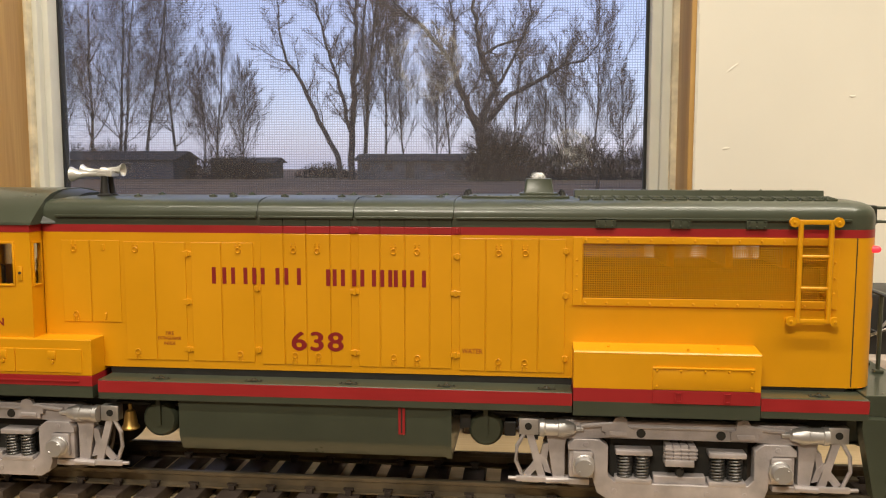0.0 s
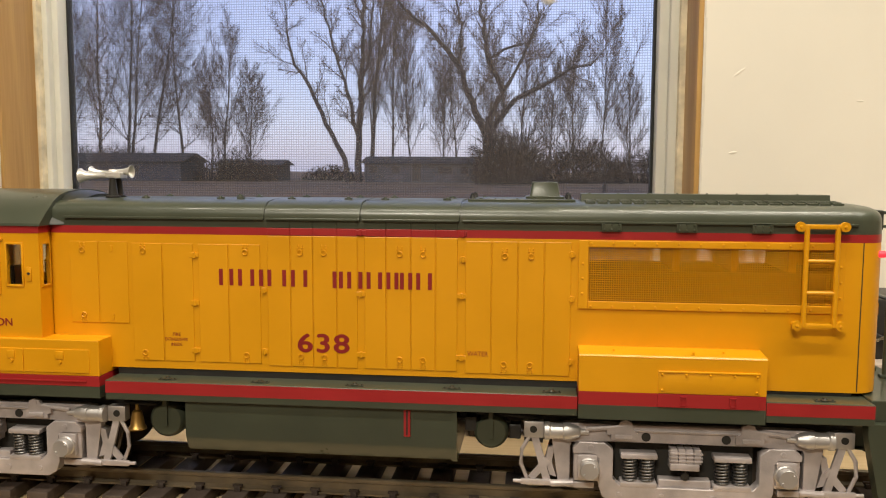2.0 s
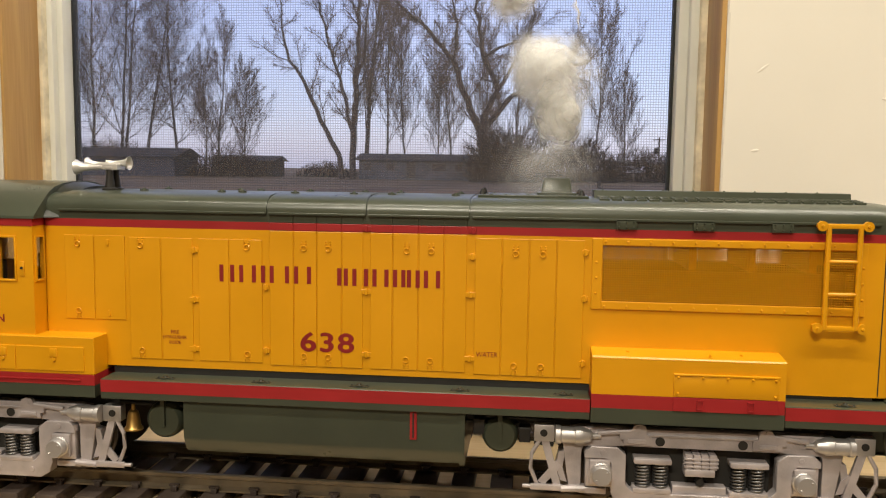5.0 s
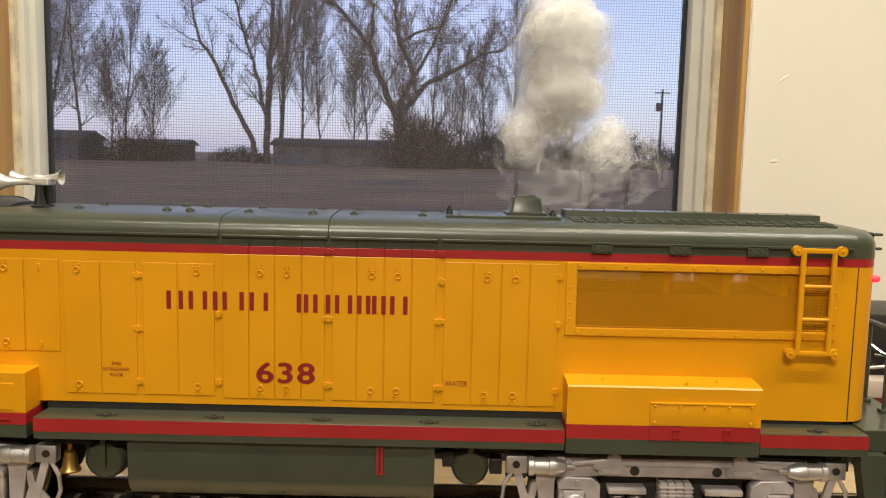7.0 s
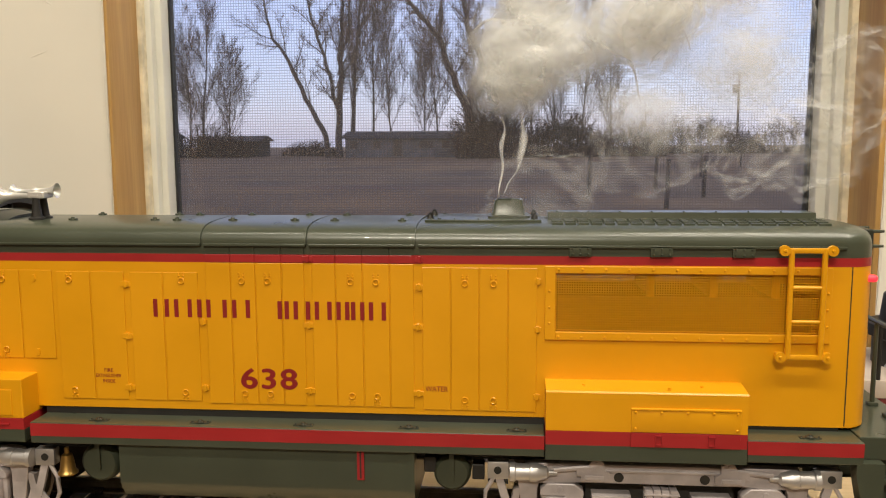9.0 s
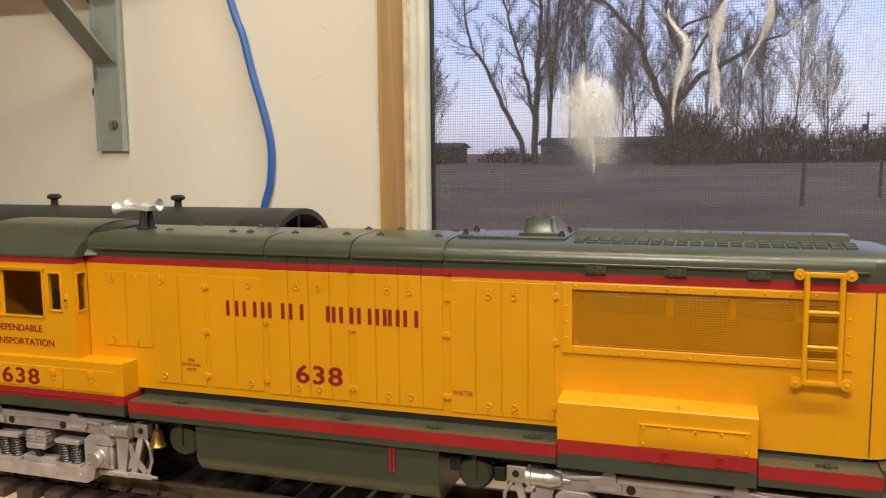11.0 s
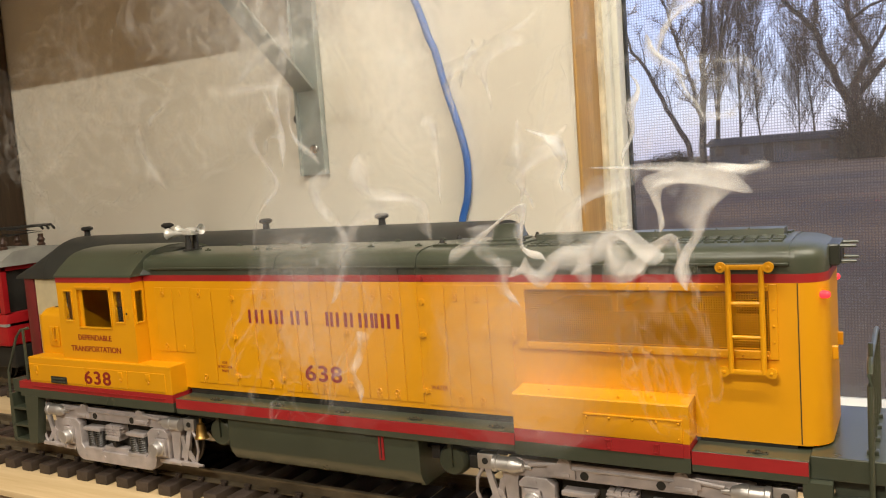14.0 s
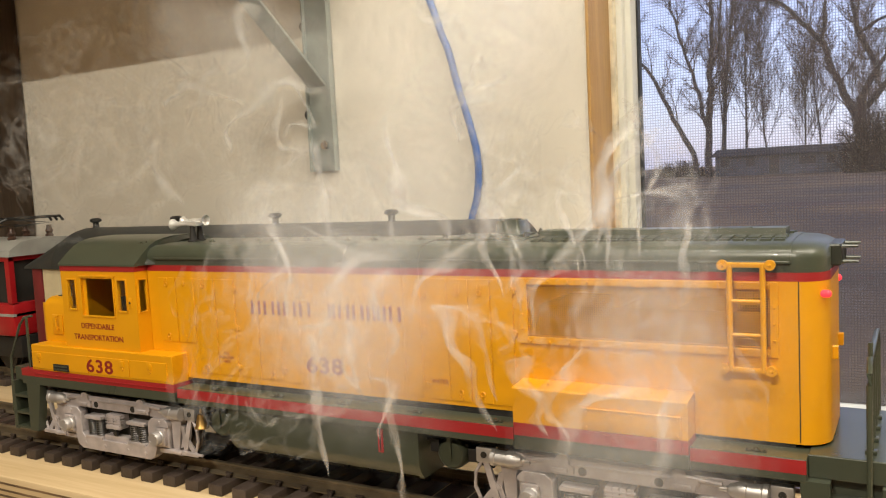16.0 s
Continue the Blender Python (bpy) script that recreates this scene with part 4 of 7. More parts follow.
def truck(cx):
    """A two-axle truck with cast side frames, springs, brake gear and turning wheels."""
    bm = bmesh.new()
    box(bm, cx - 20, cx + 20, -30, 30, 42, 56)
    t = mm("truck", bm, BLACK, loco, "silver painted cast truck with coil springs")
    for s in (-1, 1):
        y0, y1 = sorted((s * 42.5, s * 36.5))
        yo = s * 42.5

        def yy(a, b):
            return sorted((s * a, s * b))
        bm = bmesh.new()
        # top beam
        prism(bm, [(cx - 66, 58.5), (cx - 60, 59.4), (cx + 60, 59.4), (cx + 66, 58.5), (cx + 66, 51), (cx + 60, 49.0), (cx + 38, 50), (cx - 38, 50), (cx - 60, 49.0), (cx - 66, 51)], y0, y1)
        for e in (-1, 1):
            prism(bm, [(cx + e * a, z) for a, z in ((58, 52.8), (70, 52.8), (66, 25), (60, 25), (60, 46))], *yy(41.8, 36.5))
        # hooked legs and dropped bottom bar in one sweep
        half = [(58.5, 43.5), (58.5, 46.5), (55, 49.6), (42, 49.6), (37.5, 46), (37.5, 30.5), (34.5, 27.2), (30, 26.4)]
        under = [(30, 17.6), (38, 17.6), (43, 20.6), (44.8, 26), (44.8, 41), (47, 43.5)]
        ring = [(cx + a, z) for a, z in half] + [(cx - a, z) for a, z in half[::-1]] + [(cx - a, z) for a, z in under[::-1]] + [(cx + a, z) for a, z in under]
        prism(bm, ring, *yy(44.2, 37.2))
        for e in (-1, 1):
            box(bm, cx + e * 47, cx + e * 61, *yy(43.2, 37), 24.2, 27.4)
        bmesh.ops.bevel(bm, geom=[e for e in bm.edges], offset=0.3, segments=1, affect="EDGES")
        fr = mm("side_frame", bm, SILVER, t, "silver painted side frame")
        # near-black discs on the surface stand in for the shade inside holes
        for x, z, r, o in ((-20.5, 53.2, 2.4, 0.25), (20.5, 53.2, 2.4, 0.25), (-79.5, 55.2, 1.9, 0.6), (79.5, 55.2, 1.9, 0.6)):
            bm = bmesh.new()
            cyl(bm, (cx + x, yo - s * 0.5, z), (cx + x, yo + s * o, z), r, seg=16)
            mm("frame_hole", bm, DARK, t)
        bm = bmesh.new()
        for x in (-34, -12, 14, 33):
            cyl(bm, (cx + x, s * 44.0, 22), (cx + x, s * 44.6, 22), 1.6, 1.3, 10)
        for x in (-49, 49):
            cyl(bm, (cx + x, s * 44.0, 47), (cx + x, s * 44.6, 47), 1.6, 1.3, 10)
        mm("frame_bolt", bm, SILVER, t)
        for e in (-1, 1):
            # journal box with bright cap
            bm = bmesh.new()
            box(bm, cx + e * 43.5, cx + e * 58, *yy(43, 36), 28, 44, 0.8)
            box(bm, cx + e * 45.5, cx + e * 56, *yy(45.5, 42), 30, 43, 0.8)
            mm("journal_box", bm, SILVER, t)
            bm = bmesh.new()
            lathe(bm, (cx + e * 50, s * 44, 36.2), (0, s, 0), [(0, 5.6), (2.2, 5.6), (2.8, 5.0), (6.8, 5.0), (7.4, 4.6)], 22)
            rivets(bm, [(cx + e * 50 + 2.6, s * 51.3, 38.4), (cx + e * 50 - 2.6, s * 51.3, 34.2)], 0.7, (0, s, 0))
            mm("journal_cap", bm, STEEL, t, "bright steel axle cap")
            # brake cylinder
            bm = bmesh.new()
            prof = [(0, 1.4), (4, 1.6), (5, 3.0), (9, 4.3), (10, 4.6), (13, 4.6), (13.4, 4.2), (20, 4.2), (20.6, 4.8), (23, 4.8), (23.4, 2)]
            lathe(bm, (cx + e * 50.5, s * 43.2, 55.0), (e, 0, 0), prof, 20)
            box(bm, cx + e * 74, cx + e * 84.5, *yy(42.7, 37), 50.6, 59.4, 0.5)
            mm("brake_cylinder", bm, STEEL, t)
            bm = bmesh.new()
            tube(bm, [(cx + e * 52, s * 43.5, 56.6), (cx + e * 33, s * 43.5, 58.6)], 1.3, 8)
            tube(bm, [(cx + e * 27, s * 42.9, 56.5), (cx, s * 42.9, 56.5)], 0.8, 6)
            prism(bm, [(cx + e * a, z) for a, z in ((25, 51.5), (39, 51.5), (39, 54), (41, 54.4), (41, 57.2), (36, 58), (34, 61.6), (31, 62.6), (28, 61.2), (27.5, 57), (25, 55.5))], *yy(44.6, 42))
            box(bm, cx + e * 28, cx + e * 37, *yy(45.4, 43), 52.4, 54.6, 0.3)
            cyl(bm, (cx + e * 31.8, s * 44.2, 60.4), (cx + e * 31.8, s * 45, 60.4), 1.2, seg=10)
            mm("brake_lever", bm, SILVER, t)
            bm = bmesh.new()
            # hanger, brake shoe and rod
            prism(bm, [(cx + e * a, z) for a, z in ((77, 52), (81, 52), (74, 27), (70, 27))], *yy(42, 40))
            prism(bm, [(cx + e * a, z) for a, z in ((68, 46), (71.5, 45), (73, 38), (70.5, 30), (67, 29), (69.5, 37))], *yy(41, 35))
            prism(bm, [(cx + e * a, z) for a, z in ((70, 37), (73, 40), (82, 29), (79, 27))], *yy(41.6, 40.4))
            tube(bm, [(cx + e * 81, s * 41.5, 52), (cx + e * 85.5, s * 42, 44), (cx + e * 86, s * 42, 36), (cx + e * 82.5, s * 41.5, 27.5)], 1.1, 8)
            mm("brake_hanger", bm, SILVER, t)
            bm = bmesh.new()
            tube(bm, [(cx + e * 58, s * 42.6, 26.6), (cx + e * 70, s * 42.6, 26.0)], 1.9, 10)
            box(bm, cx + e * 69, cx + e * 86, *yy(43.6, 41.6), 24.8, 28.0, 0.5)
            tube(bm, [(cx + e * 85, s * 42.6, 26.4), (cx + e * 90, s * 42.6, 26.6)], 1.0, 8)
            mm("brake_rod", bm, SILVER, t)
            bm = bmesh.new()
            box(bm, cx + e * 14.5, cx + e * 33.5, *yy(44.5, 36), 41.6, 44.4, 0.5)
            box(bm, cx + e * 14.5, cx + e * 33.5, *yy(44.5, 36), 26.2, 29.0, 0.5)
            mm("spring_seat", bm, SILVER, t)
            spring(cx + e * 19.4, s * 40.2, 28.6, 42, 3.6, t)
            spring(cx + e * 28.4, s * 40.2, 28.6, 42, 3.6, t)
        bm = bmesh.new()
        for k in range(4):
            prism(bm, [(cx - 7.8 + 4 * k, 47.6), (cx - 4.4 + 4 * k, 47.6), (cx - 4.4 + 4 * k + 0.4, 40), (cx - 7.8 + 4 * k + 0.4, 40)], *yy(44 + 0.3 * (k % 2), 36))
        for z in (41.5, 43.5, 45.5):
            box(bm, cx - 8.4, cx + 8.6, *yy(44.8, 40), z - 0.35, z + 0.35)
        box(bm, cx - 8, cx + 7, *yy(45, 36), 36.4, 40, 0.5)
        mm("leaf_spring", bm, SILVER, t)
        one_box("spring_plank", (cx - 13.5, cx + 13.5, *yy(42.4, 36), 26.3, 30.6), SILVER, t, 0.6)
        bm = bmesh.new()
        cyl(bm, (cx, s * 41, 33), (cx, s * 43.6, 33), 2.3, 2.0, 12)
        mm("plank_stud", bm, BLACK, t)
        # dark sheet added behind the springs as shade for the gaps
        one_box("frame_backing", (cx - 36, cx + 36, *yy(35.6, 34.6), 27, 50), DARK, t)
    for e in (-1, 1):
        bm = bmesh.new()
        for s in (-1, 1):
            lathe(bm, (0, s * 28.5, 0), (0, -s, 0), [(0, 6), (0.2, 15.5), (-0.5, 17.5), (0.2, 20.0), (5.6, 20.2), (6.0, 21.6), (7.4, 21.4), (7.6, 6)], 36)
            for k in range(5):
                a = 6.2832 * k / 5
                cyl(bm, (10.5 * math.cos(a), s * 28.4, 10.5 * math.sin(a)), (10.5 * math.cos(a), s * 28.9, 10.5 * math.sin(a)), 2.0, seg=8)
        cyl(bm, (0, -36, 0), (0, 36, 0), 3, seg=12)
        w = mm("wheelset", bm, mat("dark_steel_wheel", (0.12, 0.10, 0.09), 0.4, metal=0.8, vary=0.2), t)
        w.location = ((cx + e * 50) / 1000, 0, 0.0368)
        WHEELS.append((w, (cx + e * 50) / 1000))


truck(80.3)
truck(-312.8)


def livery():
    letters = [("pair", 8.2), ("pair", 9.2), ("bar", 2), ("pair", 10.6), ("pair", 9.2)]
    x = -174.6
    for shape, w in letters:
        bm = bmesh.new()
        strokes(bm, x, w, 128.4, 137.6, shape, 2.2, HY - 0.51)
        mm("livery_mark", bm, RED_BROWN, loco, "", smooth=False)
        x += w + 2.8
    letters = [("pair", 5.8), ("pair", 8.4), ("pair", 8.6), ("bar", 2), ("pair", 5.2), ("bar", 2), ("pair", 8.6)]
    x = -110.0
    for shape, w in letters:
        bm = bmesh.new()
        strokes(bm, x, w, 128.0, 137.2, shape, 2.2, HY - 0.51)
        mm("livery_mark", bm, RED_BROWN, loco, "", smooth=False)
        x += w + 2.4
    y = HY - 0.51
    for digit, x0, x1 in (("6", -129.6, -121.9), ("3", -118.9, -112.4), ("8", -109.2, -101.2)):
        lettering(digit, x0, x1, 91.9, 102.1, y, RED_BROWN, loco, 0.5, label="dark red digit of the running number 638")
    lettering("WATER", -35.6, -24.3, 92.2, 94.9, y, RED_BROWN, loco, label="small dark red word WATER")
    lettering("FIRE", -202.4, -197.8, 99.0, 100.9, y, RED_BROWN, loco)
    lettering("EXTINGUISHER", -207.0, -193.6, 96.2, 98.0, y, RED_BROWN, loco)
    lettering("INSIDE", -203.4, -197.0, 93.3, 95.1, y, RED_BROWN, loco)
    lettering("DEPENDABLE", -337.2, -300.4, 113.4, 117.4, -46.0, RED_BROWN, loco, 0.15, label="dark red word DEPENDABLE")
    lettering("TRANSPORTATION", -346.8, -291.6, 104.6, 108.8, -46.0, RED_BROWN, loco, 0.15, label="dark red word TRANSPORTATION")
    for digit, x0, x1 in (("6", -330.7, -322.9), ("3", -319.9, -313.3), ("8", -310.1, -302.0)):
        lettering(digit, x0, x1, 80.8, 90.4, SY + 0.05, RED_BROWN, loco, 0.5, label="dark red digit of the running number 638")


livery()

# ---- things on the wall ----
def wall_things():
    # dark post at the end of the white board
    bm = bmesh.new()
    box(bm, -1.40, -1.262, WALL_Y - 0.045, WALL_Y - 0.001, -0.02, 1.5, 0.003)
    post = tagged(part("wall_post", bm, wood("dark_weathered_post", (0.12, 0.08, 0.05), (0.045, 0.03, 0.02), "Z", 8, 0.8)), "dark weathered wooden post against the wall", "post")
    # shelf with two brackets
    sh = thing("wall_shelf", "wooden wall shelf held up by grey steel brackets", "shelf")
    bm = bmesh.new()
    box(bm, -1.9, -0.70, WALL_Y - 0.27, WALL_Y - 0.001, 0.505, 0.523, 0.001)
    part("board", bm, PLYWOOD, sh)
    for x in (-0.773, -1.55):
        bm = bmesh.new()
        box(bm, x - 0.016, x + 0.016, WALL_Y - 0.0045, WALL_Y - 0.001, 0.226, 0.505, 0.0008)
        box(bm, x - 0.016, x - 0.0145, WALL_Y - 0.009, WALL_Y - 0.0015, 0.226, 0.505)
        box(bm, x + 0.0145, x + 0.016, WALL_Y - 0.009, WALL_Y - 0.0015, 0.226, 0.505)
        box(bm, x - 0.016, x + 0.016, WALL_Y - 0.26, WALL_Y - 0.004, 0.5015, 0.505)
        br = part("bracket", bm, BRACKET, sh, "grey-green painted steel bracket")
        bm = bmesh.new()
        y0, z0, y1, z1 = WALL_Y - 0.009, 0.312, WALL_Y - 0.255, 0.503
        m = Matrix.Translation((x, (y0 + y1) / 2, (z0 + z1) / 2)) @ Matrix.Rotation(math.atan2(z1 - z0, y1 - y0) - math.pi / 2, 4, "X")
        ln = math.hypot(y1 - y0, z1 - z0)
        box(bm, -0.011, 0.011, -0.0015, 0.0015, -ln / 2, ln / 2, 0.0006, m)
        box(bm, -0.011, -0.0095, -0.0015, 0.006, -ln / 2, ln / 2, 0, m)
        part("brace", bm, BRACKET, br)
        bm = bmesh.new()
        lathe(bm, (x + 0.002, WALL_Y - 0.0045, 0.2522), (0, -1, 0), [(0, 0.0058), (0.0012, 0.0056), (0.003, 0.004), (0.0036, 0.001)], 16)
        part("screw", bm, CHROME, br, "bright round-headed screw")
        bm = bmesh.new()
        for z in (0.285, 0.375, 0.47):
            lathe(bm, (x - 0.019, WALL_Y - 0.0012, z), (0, -1, 0), [(0, 0.006), (0.0015, 0.005), (0.002, 0.001)], 10)
        part("slot", bm, DARK, br)
    # blue network cable hanging down the wall
    bm = bmesh.new()
    pts = [(-0.705, 0.52), (-0.668, 0.44), (-0.640, 0.38), (-0.628, 0.345), (-0.6225, 0.332), (-0.6135, 0.296), (-0.6026, 0.259), (-0.5965, 0.228), (-0.5985, 0.196), (-0.606, 0.172), (-0.616, 0.13), (-0.622, 0.06), (-0.622, 0.003)]
    fine_pts = []
    for i in range(len(pts) - 1):
        for k in range(5):
            t = k / 5
            p0, p1, p2, p3 = pts[max(i - 1, 0)], pts[i], pts[i + 1], pts[min(i + 2, len(pts) - 1)]
            q = [0.5 * (2 * p1[a] + (p2[a] - p0[a]) * t + (2 * p0[a] - 5 * p1[a] + 4 * p2[a] - p3[a]) * t * t + (3 * p1[a] - p0[a] - 3 * p2[a] + p3[a]) * t ** 3) for a in (0, 1)]
            fine_pts.append((q[0], WALL_Y - 0.0042, q[1]))
    tube(bm, fine_pts, 0.0034, 10)
    tagged(part("cable", bm, BLUE), "blue plastic cable hanging down the white wall", "cable")
    # dents and nicks in the foam board
    for x, z, w, h, rot in ((0.1628, 0.208, 0.007, 0.0025, -10), (0.166, 0.274, 0.012, 0.0022, -38), (0.262, 0.25, 0.006, 0.002, 0), (-0.548, 0.291, 0.018, 0.0012, -20), (-0.541, 0.335, 0.02, 0.0014, 30), (-0.60, 0.312, 0.004, 0.003, 0)):
        bm = bmesh.new()
        ball(bm, (0, 0, 0), 1.0, w / 2, 0.00035, h / 2, 2)
        bmesh.ops.transform(bm, matrix=Matrix.Translation((x, WALL_Y, z)) @ Matrix.Rotation(radians(rot), 4, "Y"), verts=bm.verts[:])
        tagged(part("wall_dent", bm, FOAM), "small raised dent in the white foam board", "dent", "wall dents", "structure")
    # seams at the edge of the boards
    for x in (WIN_L - 0.0012, WIN_R + 0.0012):
        bm = bmesh.new()
        rng = random.Random(3)
        z = -0.03
        while z < 0.9:
            d = rng.uniform(0.006, 0.03)
            r = rng.uniform(0.0003, 0.0013)
            box(bm, x - r, x + r, WALL_Y - 0.0012, WALL_Y + 0.001, z, z + d)
            z += d
        tagged(part("trim", bm, mat("torn_foam_edge", (0.72, 0.68, 0.6), 0.9)), "ragged cut edge of the foam board", "trim", kind="structure")
    # unseen lamp housings added above the three lights
    for lx, ly, lz, half in ((-0.02, -0.15, 1.42, 0.84), (-0.35, -1.15, 1.34, 0.28), (0.55, 0.33, 1.42, 0.54)):
        lf = thing("unseen_lamp_housing", "unseen long lamp housing added under the ceiling", "lamp", group="lamps on the ceiling")
        bm = bmesh.new()
        box(bm, lx - half, lx + half, ly - 0.06, ly + 0.06, lz + 0.012, 1.499, 0.004)
        part("housing", bm, VINYL, lf)


wall_things()


# ---- rolling stock on the back track ----
def wheel_pair(x, y, parent, r=0.0155):
    bm = bmesh.new()
    for s in (-1, 1):
        lathe(bm, (x, y + s * 0.0285, RAIL_TOP + r), (0, -s, 0), [(0, r * 0.3), (0.0004, r * 0.9), (0.0004, r), (0.0055, r), (0.006, r * 1.1), (0.0075, r * 1.08), (0.0077, r * 0.3)], 24)
    cyl(bm, (x, y - 0.028, RAIL_TOP + r), (x, y + 0.028, RAIL_TOP + r), 0.0025, seg=8)
    part("wheelset", bm, BLACK, parent)


def coach():
    x0, x1, y = -1.085, -0.522, BACK_Y
    c = thing("model_coach", "cream model coach with a dark grey arched roof", "model train", group="cars on the back track")
    CREAM = mat("cream_paint", (0.62, 0.53, 0.34), 0.5)
    DARKROOF = mat("dark_grey_roof", (0.028, 0.03, 0.028), 0.5, vary=0.15, scale=60, bump=0.1)
    half = 0.052
    arc = [(y + half * 1.06 * math.cos(a), 0.138 + 0.040 * math.sin(a)) for a in [math.pi * i / 18 for i in range(19)]]
    bm = bmesh.new()
    prism_x(bm, arc, x0 + 0.05, x1 - 0.035)
    # sloped end over the platform
    a = [bm.verts.new((x0 + 0.05, p, q)) for p, q in arc]
    b = [bm.verts.new((x0, y + (p - y) * 0.95, 0.138 + (q - 0.138) * 0.25)) for p, q in arc]
    for i in range(len(arc) - 1):
        bm.faces.new((a[i], a[i + 1], b[i + 1], b[i]))
    part("roof", bm, DARKROOF, c)
    # open hoop at the other end
    inner = [(y + (p - y) * 0.9, 0.138 + (q - 0.138) * 0.88) for p, q in arc]
    bm = bmesh.new()
    o0 = [bm.verts.new((x1 - 0.036, p, q)) for p, q in arc]
    o1 = [bm.verts.new((x1, p, q)) for p, q in arc]
    i0 = [bm.verts.new((x1 - 0.036, p, q)) for p, q in inner]
    i1 = [bm.verts.new((x1, p, q)) for p, q in inner]
    for i in range(len(arc) - 1):
        bm.faces.new((o0[i], o0[i + 1], o1[i + 1], o1[i]))
        bm.faces.new((i1[i], i1[i + 1], i0[i + 1], i0[i]))
        bm.faces.new((o1[i], o1[i + 1], i1[i + 1], i1[i]))
    hoop = part("roof_hood", bm, BLACK, c)
    for k in (-1, 0, 1):
        bm = bmesh.new()
        cyl(bm, (x1 - 0.004, y, 0.14), (x1 - 0.004, y + k * 0.034, 0.172 - abs(k) * 0.012), 0.0016, seg=8)
        part("spoke", bm, BLACK, hoop)
    bm = bmesh.new()
    box(bm, x0 + 0.03, x1 - 0.04, y - half, y + half, 0.05, 0.139, 0.002)
    body = part("body", bm, CREAM, c, "cream painted side")
    for x in np.arange(x0 + 0.075, x1 - 0.09, 0.062):
        bm = bmesh.new()
        box(bm, x, x + 0.034, y - half - 0.0008, y - half + 0.001, 0.088, 0.126, 0.0004)
        w = part("window", bm, BLACK, body)
        bm = bmesh.new()
        for d in ((x - 0.003, x, 0.085, 0.129), (x + 0.034, x + 0.037, 0.085, 0.129), (x, x + 0.034, 0.126, 0.129), (x, x + 0.034, 0.085, 0.088)):
            box(bm, d[0], d[1], y - half - 0.0016, y - half, d[2], d[3])
        part("window_frame", bm, mat("maroon_frame", (0.16, 0.02, 0.02), 0.5), w)
    for x in (x0 + 0.012, x1 - 0.03):
        bm = bmesh.new()
        box(bm, x, x + 0.016, y - half, y + half, 0.05, 0.139, 0.002)
        part("end_wall", bm, mat("maroon_end", (0.16, 0.018, 0.02), 0.45), c, "dark maroon end wall")
    bm = bmesh.new()
    box(bm, x0, x1, y - half, y + half, 0.042, 0.05, 0.001)
    part("underframe", bm, BLACK, c)
    for x in (-1.0285, -0.9035, -0.7715, -0.640):
        bm = bmesh.new()
        lathe(bm, (x, y, 0.177), (0, 0, 1), [(0, 0.0035), (0.004, 0.003), (0.006, 0.003), (0.0075, 0.0062), (0.0095, 0.0062), (0.011, 0.004)], 14)
        part("roof_vent", bm, BLACK, c)
    for x in (-1.02, -0.94, -0.68, -0.60):
        wheel_pair(x, y, c)


